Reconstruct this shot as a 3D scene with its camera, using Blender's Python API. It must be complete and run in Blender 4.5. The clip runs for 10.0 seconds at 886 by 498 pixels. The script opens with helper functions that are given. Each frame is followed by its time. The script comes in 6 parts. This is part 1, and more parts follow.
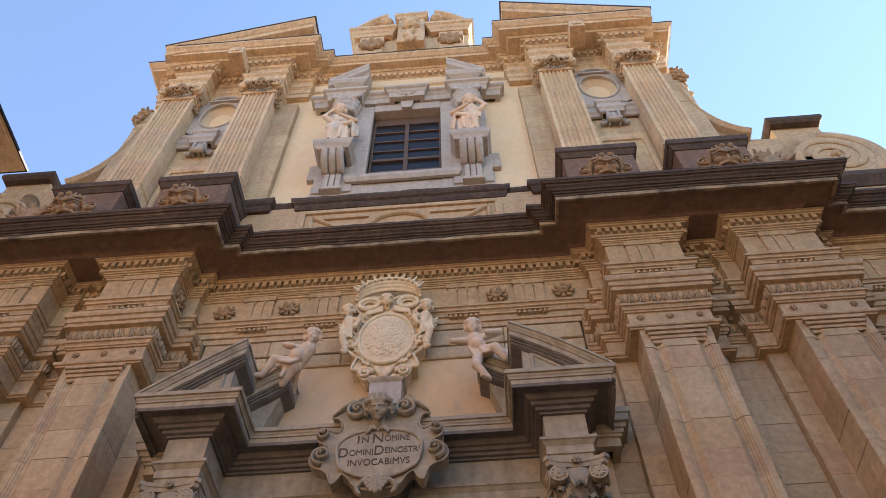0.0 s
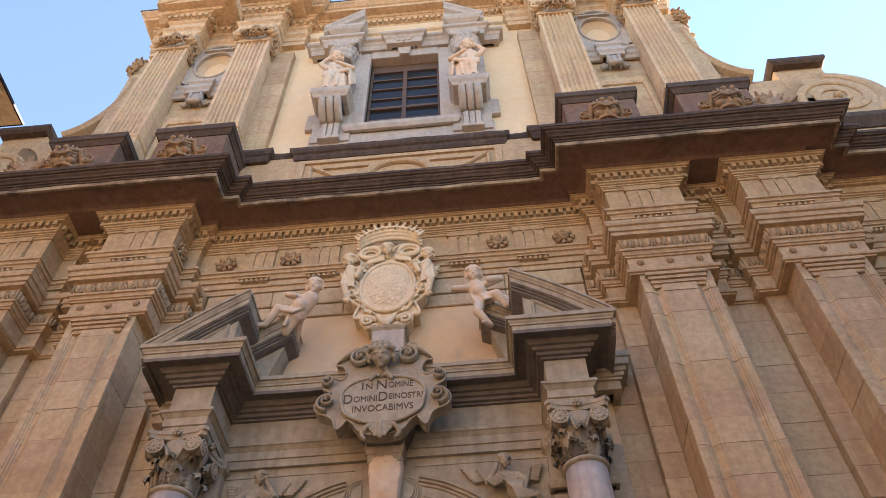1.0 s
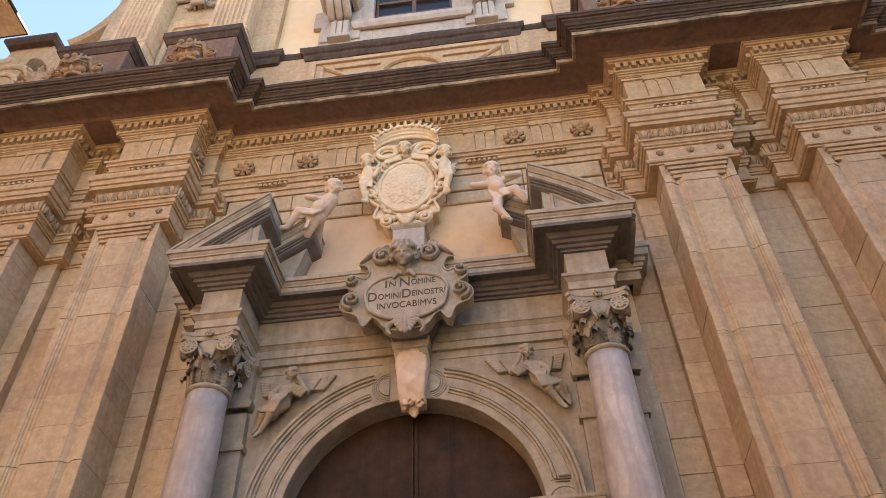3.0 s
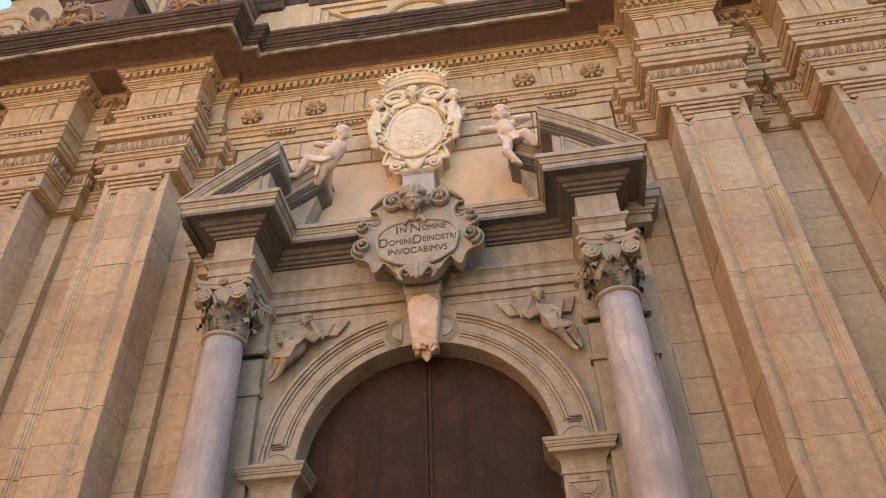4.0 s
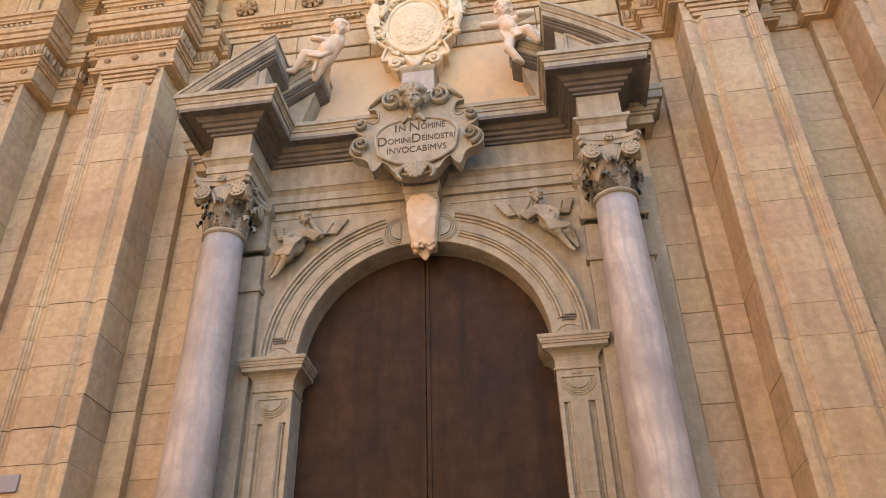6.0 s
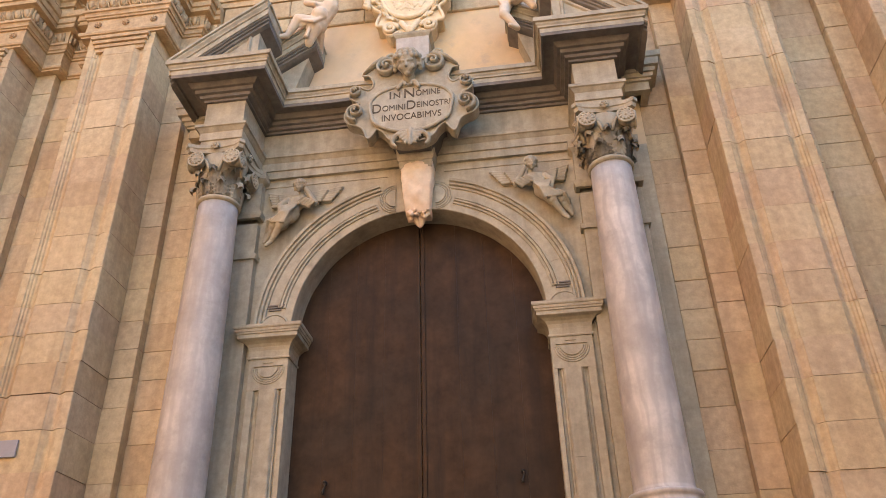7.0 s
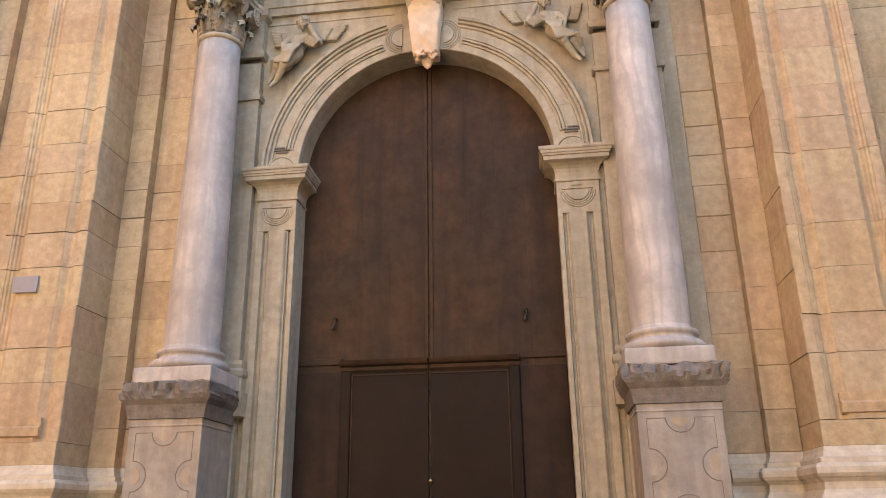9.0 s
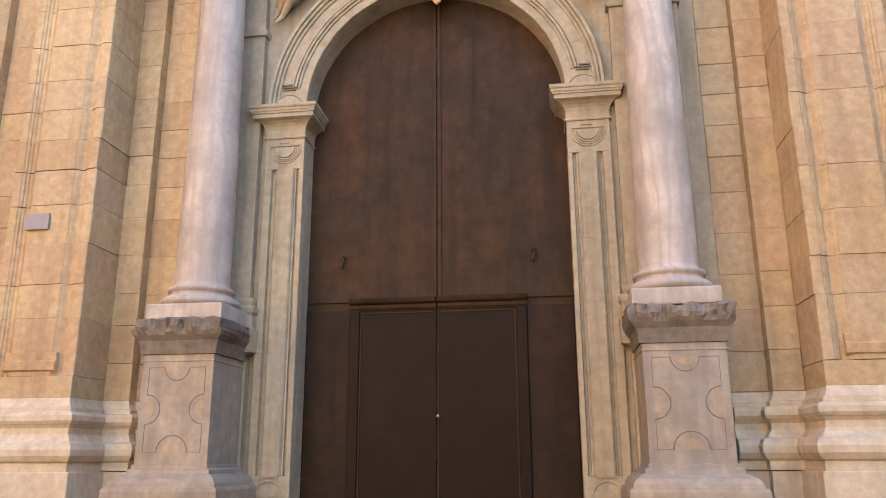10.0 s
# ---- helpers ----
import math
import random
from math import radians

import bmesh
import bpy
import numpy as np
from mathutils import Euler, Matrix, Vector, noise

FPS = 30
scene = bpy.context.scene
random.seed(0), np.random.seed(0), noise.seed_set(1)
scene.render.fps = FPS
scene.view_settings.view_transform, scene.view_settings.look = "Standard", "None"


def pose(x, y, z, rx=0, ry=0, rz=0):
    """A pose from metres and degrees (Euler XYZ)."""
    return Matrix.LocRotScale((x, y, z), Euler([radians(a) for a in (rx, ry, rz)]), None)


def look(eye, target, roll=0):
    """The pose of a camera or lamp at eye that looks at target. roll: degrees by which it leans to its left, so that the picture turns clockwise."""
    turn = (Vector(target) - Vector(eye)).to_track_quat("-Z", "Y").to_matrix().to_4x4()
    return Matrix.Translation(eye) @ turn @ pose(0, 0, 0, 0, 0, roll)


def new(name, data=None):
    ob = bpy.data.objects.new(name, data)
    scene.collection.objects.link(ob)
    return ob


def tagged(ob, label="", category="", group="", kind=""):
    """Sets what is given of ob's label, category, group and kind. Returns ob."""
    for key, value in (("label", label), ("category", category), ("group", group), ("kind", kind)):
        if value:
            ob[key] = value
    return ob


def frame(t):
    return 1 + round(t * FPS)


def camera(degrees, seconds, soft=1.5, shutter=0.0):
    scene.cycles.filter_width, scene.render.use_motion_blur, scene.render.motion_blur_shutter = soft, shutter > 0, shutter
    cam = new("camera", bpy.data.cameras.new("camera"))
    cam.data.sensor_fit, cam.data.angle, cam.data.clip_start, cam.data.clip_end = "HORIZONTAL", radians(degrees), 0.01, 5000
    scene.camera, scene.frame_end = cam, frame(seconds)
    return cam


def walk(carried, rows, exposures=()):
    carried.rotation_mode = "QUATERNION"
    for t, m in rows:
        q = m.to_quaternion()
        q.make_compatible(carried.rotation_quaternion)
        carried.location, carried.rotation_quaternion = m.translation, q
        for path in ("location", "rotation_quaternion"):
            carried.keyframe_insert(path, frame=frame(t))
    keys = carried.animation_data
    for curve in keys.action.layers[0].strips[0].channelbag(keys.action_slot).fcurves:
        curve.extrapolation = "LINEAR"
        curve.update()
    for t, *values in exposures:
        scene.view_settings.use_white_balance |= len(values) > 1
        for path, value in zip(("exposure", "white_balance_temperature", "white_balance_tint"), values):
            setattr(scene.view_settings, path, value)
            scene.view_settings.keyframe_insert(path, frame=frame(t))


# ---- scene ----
cam = camera(59.4, 10.0, 0.85)
SCENE_ROWS = [
    (0.0, 1.301, -7.958, 1.658, 145.74, 0.71, 4.37),
    (0.5, 1.304, -7.963, 1.656, 143.62, 1.08, 5.03),
    (1.0, 1.303, -7.965, 1.647, 141.93, 1.17, 5.06),
    (1.5, 1.301, -7.972, 1.634, 140.42, 1.49, 5.49),
    (2.0, 1.289, -7.974, 1.622, 138.65, 1.31, 5.87),
    (2.5, 1.267, -7.972, 1.610, 136.55, 1.34, 6.46),
    (4.0, 1.248, -7.970, 1.593, 130.64, 1.71, 8.36),
    (4.5, 1.241, -7.971, 1.581, 128.23, 1.20, 8.03),
    (5.0, 1.238, -7.967, 1.583, 125.69, 1.10, 7.97),
    (5.5, 1.245, -7.986, 1.582, 124.16, 1.18, 7.95),
    (7.0, 1.255, -8.016, 1.583, 120.73, 1.43, 7.55),
    (7.5, 1.257, -8.028, 1.578, 118.25, 1.06, 7.36),
    (8.0, 1.255, -8.033, 1.580, 114.63, 1.02, 7.19),
    (8.5, 1.254, -8.029, 1.578, 112.07, 0.68, 7.28),
    (9.0, 1.255, -8.034, 1.573, 109.26, 0.74, 7.77),
    (9.5, 1.257, -8.036, 1.575, 106.88, 0.47, 7.98),
    (10.0, 1.261, -8.041, 1.568, 104.82, 0.25, 8.30),
]
EXPOSURES = [(0.0, 2.06, 6650, 13), (1.0, 2.36, 6850, 13), (2.5, 2.61, 7150, 13), (4.0, 2.84, 7250, 11), (5.5, 3.06, 7200, 8), (7.5, 3.26, 7100, 6), (9.5, 3.52, 6800, 3), (10.0, 3.57, 6750, 3)]
walk(cam, [(r[0], pose(*r[1:])) for r in SCENE_ROWS], EXPOSURES)

# ---- daylight ----
SUN_ELEV, SUN_AZ = radians(41), radians(64)  # azimuth from +y towards +x: the sun stands behind the church, to the right
world = bpy.data.worlds.new("sky")
scene.world = world
world.use_nodes = True
wn = world.node_tree
sky = wn.nodes.new("ShaderNodeTexSky")
sky.sky_type, sky.sun_disc = "NISHITA", False
sky.sun_elevation, sky.sun_rotation = SUN_ELEV, SUN_AZ
sky.air_density, sky.dust_density, sky.ozone_density = 0.9, 0.0, 0.75
wn.links.new(sky.outputs[0], wn.nodes["Background"].inputs[0])
wn.nodes["Background"].inputs[1].default_value = 0.113
sun = new("sun", bpy.data.lights.new("sun", "SUN"))
sun.data.energy, sun.data.angle, sun.data.color = 5.0, radians(0.5), (1.0, 0.93, 0.82)
sun_from = Vector((math.sin(SUN_AZ) * math.cos(SUN_ELEV), math.cos(SUN_AZ) * math.cos(SUN_ELEV), math.sin(SUN_ELEV)))
sun.matrix_world = look(sun_from * 60, (0, 0, 0))


# ---- materials ----
def material(name, base, rough=0.85, var=0.25, grain=9.0, stain=0.35, stain_col=None, bump=0.25, piece=0.0, warm=None, metal=0.0, streak=0.0, cover=0.0, vein=0.0, vein_col=None):
    """A mineral or wooden surface: base colour with broad tone shifts, fine grain, stains with a shape, and fine relief."""
    m = bpy.data.materials.new(name)
    m.use_nodes = True
    nt = m.node_tree
    n, l = nt.nodes, nt.links
    bsdf = n["Principled BSDF"]
    bsdf.inputs["Roughness"].default_value, bsdf.inputs["Metallic"].default_value = rough, metal
    bsdf.inputs["Specular IOR Level"].default_value = 0.3
    geo = n.new("ShaderNodeNewGeometry")

    def noisy(scale, detail=6.0, rough_=0.6, stretch=None):
        t = n.new("ShaderNodeTexNoise")
        t.inputs["Scale"].default_value, t.inputs["Detail"].default_value, t.inputs["Roughness"].default_value = scale, detail, rough_
        if stretch:
            mp = n.new("ShaderNodeMapping")
            mp.inputs["Scale"].default_value = stretch
            l.new(geo.outputs["Position"], mp.inputs["Vector"])
            l.new(mp.outputs[0], t.inputs["Vector"])
        else:
            l.new(geo.outputs["Position"], t.inputs["Vector"])
        return t.outputs["Fac"]

    def ramp(fac, lo, hi, c0=(0, 0, 0, 1), c1=(1, 1, 1, 1)):
        r = n.new("ShaderNodeValToRGB")
        r.color_ramp.elements[0].position, r.color_ramp.elements[1].position = lo, hi
        r.color_ramp.elements[0].color, r.color_ramp.elements[1].color = c0, c1
        l.new(fac, r.inputs[0])
        return r.outputs[0]

    def mix(kind, fac, a, b):
        x = n.new("ShaderNodeMix")
        x.data_type, x.blend_type = "RGBA", kind
        for sock, v in ((x.inputs[0], fac), (x.inputs[6], a), (x.inputs[7], b)):
            if isinstance(v, (int, float, tuple)):
                sock.default_value = v
            else:
                l.new(v, sock)
        return x.outputs[2]

    b = (*base, 1)
    w = (*(warm or [min(1, base[0] * 1.12), base[1] * 0.93, base[2] * 0.78]), 1)
    col = mix("MIX", ramp(noisy(0.9, 5), 0.35, 0.7), b, w)
    if piece:
        # each stone from its own bed: pinkish, grey, golden or pale
        oi = n.new("ShaderNodeObjectInfo")
        beds = n.new("ShaderNodeValToRGB")
        beds.color_ramp.elements[0].color, beds.color_ramp.elements[1].color = (1 - piece, 1 - piece * 1.25, 1 - piece * 1.5, 1), (1 + piece * 0.7, 1 + piece * 0.75, 1 + piece * 0.7, 1)
        for at_, tint in ((0.22, (1.0, 1.0 - piece * 0.55, 1.0 - piece * 0.5, 1)), (0.45, (1 - piece * 0.5, 1 - piece * 0.3, 1.0, 1)), (0.7, (1.0, 1.0, 1 - piece * 0.6, 1))):
            beds.color_ramp.elements.new(at_).color = tint
        l.new(oi.outputs["Random"], beds.inputs[0])
        col = mix("MULTIPLY", 1.0, col, beds.outputs[0])
    v0, v1 = 1 - var, 1 + var * 0.6
    col = mix("MULTIPLY", 1.0, col, ramp(noisy(grain, 9, 0.7), 0.3, 0.72, (v0, v0, v0, 1), (v1, v1, v1, 1)))
    sc = (*(stain_col or [c * 0.35 for c in base]), 1)
    if stain:
        mask = ramp(noisy(2.3, 8, 0.65), 0.56 - cover, 0.78 - cover)
        amount = n.new("ShaderNodeMath")
        amount.operation = "MULTIPLY"
        l.new(mask, amount.inputs[0])
        amount.inputs[1].default_value = stain
        col = mix("MIX", amount.outputs[0], col, sc)
    if streak:
        mask = ramp(noisy(1.0, 6, 0.6, (5.0, 5.0, 0.45)), 0.47 - cover * 0.5, 0.72 - cover * 0.5)
        amount = n.new("ShaderNodeMath")
        amount.operation = "MULTIPLY"
        l.new(mask, amount.inputs[0])
        amount.inputs[1].default_value = streak
        col = mix("MIX", amount.outputs[0], col, sc)
    if vein:
        wv = n.new("ShaderNodeTexWave")
        wv.wave_type, wv.bands_direction = "BANDS", "X"
        wv.inputs["Scale"].default_value, wv.inputs["Distortion"].default_value, wv.inputs["Detail"].default_value, wv.inputs["Detail Scale"].default_value = 1.6, 9.0, 4.0, 1.1
        mp = n.new("ShaderNodeMapping")
        mp.inputs["Scale"].default_value = (1.6, 1.6, 0.6)
        l.new(geo.outputs["Position"], mp.inputs["Vector"])
        l.new(mp.outputs[0], wv.inputs["Vector"])
        amount = n.new("ShaderNodeMath")
        amount.operation = "MULTIPLY"
        l.new(ramp(wv.outputs["Fac"], 0.45, 0.95), amount.inputs[0])
        amount.inputs[1].default_value = vein
        col = mix("MIX", amount.outputs[0], col, (*vein_col, 1))
    l.new(col, bsdf.inputs["Base Color"])
    if bump:
        bp = n.new("ShaderNodeBump")
        bp.inputs["Strength"].default_value, bp.inputs["Distance"].default_value = bump, 0.02
        l.new(noisy(14, 8, 0.7), bp.inputs["Height"])
        l.new(bp.outputs[0], bsdf.inputs["Normal"])
    return m


SAND = material("golden_sandstone", (0.53, 0.415, 0.272), warm=(0.465, 0.338, 0.205), piece=0.10, stain=0.42, stain_col=(0.24, 0.155, 0.095), streak=0.38, var=0.25, grain=11.0, bump=0.45)
SAND_TRIM = material("moulded_sandstone", (0.50, 0.365, 0.228), warm=(0.485, 0.335, 0.19), stain=0.4, stain_col=(0.20, 0.13, 0.08), streak=0.32, var=0.30, grain=12.0, bump=0.5)
# upper storey copies of the sandstone, brightened for the stronger light up there
HIGH_SAND = material("brightened_golden_sandstone", (0.66, 0.505, 0.335), warm=(0.61, 0.435, 0.265), piece=0.1, stain=0.35, stain_col=(0.30, 0.20, 0.125), streak=0.4, bump=0.4)
HIGH_TRIM = material("brightened_moulded_sandstone", (0.635, 0.475, 0.305), warm=(0.61, 0.43, 0.255), stain=0.45, stain_col=(0.20, 0.135, 0.09), streak=0.38, var=0.32, grain=12.0, bump=0.5)
SAND_CARVED = material("carved_sandstone", (0.34, 0.245, 0.15), stain=0.5, stain_col=(0.14, 0.095, 0.065), var=0.35, bump=0.5)
# weathered brown that also carries the shade under the cornice
SAND_DARK = material("weathered_shaded_stone", (0.18, 0.12, 0.092), stain=0.6, stain_col=(0.07, 0.05, 0.043), var=0.3, streak=0.4)
LIP = material("blotched_drip_edge", (0.36, 0.295, 0.21), stain=0.97, stain_col=(0.085, 0.06, 0.05), var=0.4, bump=0.6, cover=0.14)
CRUST = material("black_weathering_crust", (0.072, 0.051, 0.041), warm=(0.10, 0.066, 0.047), stain=0.6, stain_col=(0.24, 0.185, 0.14), var=0.45, bump=0.5)
MASK_STONE = material("grimy_carved_stone", (0.31, 0.225, 0.15), stain=0.6, stain_col=(0.08, 0.06, 0.048), var=0.35, bump=0.5)
JOINT = material("shadowed_mortar", (0.31, 0.22, 0.14), stain=0.2)
GREY = material("grey_portal_stone", (0.40, 0.36, 0.282), warm=(0.42, 0.355, 0.255), stain=0.4, stain_col=(0.16, 0.135, 0.10), streak=0.5)
# darker copy of GREY, with shade in its colour, for undersides and recesses
GREY_SHADED = material("shaded_grey_portal_stone", (0.175, 0.158, 0.143), warm=(0.20, 0.175, 0.15), stain=0.45, stain_col=(0.06, 0.056, 0.053), streak=0.4)
MARBLE = material("veined_white_marble", (0.55, 0.50, 0.46), warm=(0.45, 0.405, 0.375), rough=0.5, stain=0.7, stain_col=(0.27, 0.24, 0.225), bump=0.12, var=0.36, grain=2.2, streak=0.6, cover=0.04, vein=0.45, vein_col=(0.33, 0.30, 0.285))
PED_MARBLE = material("banded_pedestal_marble", (0.36, 0.335, 0.31), warm=(0.385, 0.305, 0.215), rough=0.55, stain=0.7, stain_col=(0.20, 0.18, 0.175), bump=0.15, var=0.35, grain=5.0, streak=0.75, cover=0.05, vein=0.18, vein_col=(0.26, 0.24, 0.235))
INLAY = material("ochre_inlaid_marble", (0.43, 0.335, 0.235), warm=(0.36, 0.315, 0.27), rough=0.5, stain=0.6, stain_col=(0.24, 0.20, 0.17), bump=0.1, var=0.3, grain=5.0, streak=0.5, vein=0.4, vein_col=(0.30, 0.25, 0.21))
PED_CRUST = material("chipped_dirty_marble", (0.23, 0.20, 0.175), warm=(0.18, 0.155, 0.135), rough=0.85, stain=0.75, stain_col=(0.085, 0.07, 0.06), var=0.4, bump=0.6)
PALE = material("pale_limestone_base", (0.62, 0.555, 0.455), warm=(0.56, 0.475, 0.36), stain=0.4, stain_col=(0.28, 0.225, 0.165), streak=0.4)
STUCCO = material("pale_stucco_figure", (0.66, 0.55, 0.43), rough=0.8, stain=0.25, stain_col=(0.35, 0.27, 0.2), var=0.15, bump=0.15)
CREAM = material("cream_stucco", (0.74, 0.62, 0.44), warm=(0.70, 0.55, 0.36), rough=0.8, stain=0.3, stain_col=(0.42, 0.32, 0.21), var=0.2)
PLASTER = material("peach_plaster", (0.72, 0.54, 0.33), warm=(0.70, 0.56, 0.38), rough=0.9, stain=0.15, stain_col=(0.5, 0.40, 0.3), var=0.08, bump=0.08, grain=5)
LUNETTE = material("stain_and_shade_plaster", (0.57, 0.44, 0.30), warm=(0.66, 0.47, 0.27), rough=0.9, stain=0.75, stain_col=(0.34, 0.30, 0.265), var=0.1, bump=0.1, grain=4)
BLUE_GREY = material("blue_grey_marble", (0.43, 0.385, 0.34), warm=(0.47, 0.405, 0.335), rough=0.65, stain=0.4, stain_col=(0.17, 0.155, 0.15), var=0.2, streak=0.3)
WOOD = material("old_dark_wood", (0.045, 0.029, 0.019), warm=(0.070, 0.036, 0.018), rough=0.55, stain=0.5, stain_col=(0.022, 0.016, 0.013), var=0.45, grain=4, bump=0.15, streak=0.85)
FRAME_WOOD = material("brown_window_wood", (0.12, 0.08, 0.058), rough=0.6, stain=0.3)
WOOD_DARK = material("dark_painted_wood", (0.0135, 0.0075, 0.0062), warm=(0.017, 0.0088, 0.0066), rough=0.5, stain=0.4, stain_col=(0.011, 0.008, 0.0075), var=0.35, grain=4, bump=0.12, streak=0.6)
WOOD_MID = material("brown_stained_wood", (0.027, 0.0165, 0.0125), warm=(0.037, 0.02, 0.013), rough=0.55, stain=0.45, stain_col=(0.016, 0.011, 0.010), var=0.4, grain=4, bump=0.15, streak=0.8)
IRON = material("dark_iron", (0.05, 0.045, 0.04), rough=0.5, metal=0.6, stain=0.3)
BRASS = material("worn_brass", (0.5, 0.4, 0.22), rough=0.35, metal=0.9, stain=0.2)
ENAMEL = material("blue_grey_enamel", (0.28, 0.30, 0.36), rough=0.4, stain=0.15, var=0.1, bump=0.03)
INK = material("dark_engraved_letters", (0.10, 0.082, 0.062), rough=0.9, stain=0.3, stain_col=(0.2, 0.17, 0.13), var=0.2)
PAVING = material("grey_paving_stone", (0.06, 0.057, 0.052), rough=0.8, stain=0.3)
HOUSE = material("ochre_house_plaster", (0.66, 0.55, 0.42), rough=0.9, stain=0.2, var=0.12)
HOUSE_RED = material("reddish_ochre_plaster", (0.34, 0.215, 0.14), rough=0.9, stain=0.25, var=0.15)
ROOF = material("terracotta_roof", (0.33, 0.17, 0.10), stain=0.3)
GLASS = material("dark_window_glass", (0.02, 0.024, 0.03), rough=0.12, var=0.05, stain=0.0, bump=0.02)
for m_ in (WOOD, WOOD_MID, WOOD_DARK):
    m_.node_tree.nodes["Principled BSDF"].inputs["Specular IOR Level"].default_value = 0.12
GLASS.node_tree.nodes["Principled BSDF"].inputs["Specular IOR Level"].default_value = 0.12


# ---- building blocks ----
def finish(name, bm, mat, parent=None, smooth=False, label=""):
    bmesh.ops.recalc_face_normals(bm, faces=bm.faces)
    me = bpy.data.meshes.new(name)
    bm.to_mesh(me)
    bm.free()
    me.materials.append(mat)
    if smooth:
        me.shade_smooth()
    ob = new(name, me)
    if parent is not None:
        ob.parent = parent
    if label:
        ob["label"] = label
    return ob


def part(name, bm, mat, parent, label="", smooth=False):
    return finish(name, bm, mat, parent, smooth, label)


def thing(name, label, category, group="", kind="", at=(0, 0, 0)):
    ob = new(name)
    ob.location = at
    ob.empty_display_size = 0.2
    return tagged(ob, label, category, group, kind)


def box(bm, x0, x1, y0, y1, z0, z1):
    v = [bm.verts.new((x, y, z)) for z in (z0, z1) for y in (y0, y1) for x in (x0, x1)]
    for f in ((0, 1, 3, 2), (4, 6, 7, 5), (0, 4, 5, 1), (1, 5, 7, 3), (3, 7, 6, 2), (2, 6, 4, 0)):
        bm.faces.new([v[i] for i in f])
    return v


def boxed(x0, x1, y0, y1, z0, z1, bevel=0.0):
    bm = bmesh.new()
    box(bm, min(x0, x1), max(x0, x1), y0, y1, z0, z1)
    if bevel:
        bmesh.ops.bevel(bm, geom=bm.edges[:], offset=bevel, segments=2, affect="EDGES", profile=0.6)
    return bm


def ashlar(bm, x0, x1, yf, yb, z0, z1, c=0.012):
    """A squared stone with worn front arrises."""
    back = [bm.verts.new(p) for p in ((x0, yb, z0), (x1, yb, z0), (x1, yb, z1), (x0, yb, z1))]
    mid = [bm.verts.new(p) for p in ((x0, yf + c, z0), (x1, yf + c, z0), (x1, yf + c, z1), (x0, yf + c, z1))]
    front = [bm.verts.new(p) for p in ((x0 + c, yf, z0 + c), (x1 - c, yf, z0 + c), (x1 - c, yf, z1 - c), (x0 + c, yf, z1 - c))]
    for a, b in ((back, mid), (mid, front)):
        for i in range(4):
            j = (i + 1) % 4
            bm.faces.new((a[i], a[j], b[j], b[i]))
    bm.faces.new(front)


def sweep(bm, path, prof, wear=0.004, step=0.2):
    """A moulding: the profile (projection, height) run along a plan line, with mitred corners and uneven, worn arrises. Outside is to the right of the line."""
    pts = [Vector(p) for p in path]
    dirs = [(pts[i + 1] - pts[i]).normalized() for i in range(len(pts) - 1)]
    nor = [Vector((d.y, -d.x)) for d in dirs]
    mitres = []
    for i in range(len(pts)):
        a, b = nor[max(i - 1, 0)], nor[min(i, len(nor) - 1)]
        mitres.append((a + b) / max(0.2, 1 + a.dot(b)))
    stations = []
    for i, p in enumerate(pts):
        stations.append((p, mitres[i]))
        if wear and i < len(dirs):
            n = int((pts[i + 1] - p).length / step)
            stations += [(p.lerp(pts[i + 1], k / n), mitres[i].lerp(mitres[i + 1], k / n)) for k in range(1, n)]
    rings = []
    for p, m in stations:
        ring = []
        for q, z in prof:
            o = noise.noise(Vector((p.x * 1.7, p.y * 1.7, z * 3.0))) + 0.8 * noise.noise(Vector((p.x * 6.1, p.y * 6.1, z * 9.0 + 5.0)))
            h = noise.noise(Vector((p.x * 2.3 + 9.0, p.y * 2.3, z * 4.0)))
            k = wear if q > 0 else 0.0
            ring.append(bm.verts.new((p.x + m.x * (q + o * k), p.y + m.y * (q + o * k), z + h * k * 0.8)))
        rings.append(ring)
    for r, s in zip(rings, rings[1:]):
        for k in range(len(prof) - 1):
            bm.faces.new((r[k], s[k], s[k + 1], r[k + 1]))
    for r in (rings[0], rings[-1]):
        bm.faces.new(r)


def swept(path, prof, wear=0.004, step=0.2):
    bm = bmesh.new()
    sweep(bm, path, prof, wear, step)
    return bm


def extrude_xz(bm, pts, y0, y1):
    """A flat outline in the facade's plane given depth from y0 (front) to y1."""
    f = [bm.verts.new((x, y0, z)) for x, z in pts]
    b = [bm.verts.new((x, y1, z)) for x, z in pts]
    n = len(pts)
    bm.faces.new(f)
    bm.faces.new(b[::-1])
    for i in range(n):
        j = (i + 1) % n
        bm.faces.new((f[i], f[j], b[j], b[i]))


def lathe(bm, prof, cx, cy, seg=40):
    rings = []
    for r, z in prof:
        rings.append([bm.verts.new((cx + r * math.cos(2 * math.pi * k / seg), cy + r * math.sin(2 * math.pi * k / seg), z)) for k in range(seg)])
    for a, b in zip(rings, rings[1:]):
        for k in range(seg):
            j = (k + 1) % seg
            bm.faces.new((a[k], a[j], b[j], b[k]))
    bm.faces.new(rings[0][::-1])
    bm.faces.new(rings[-1])


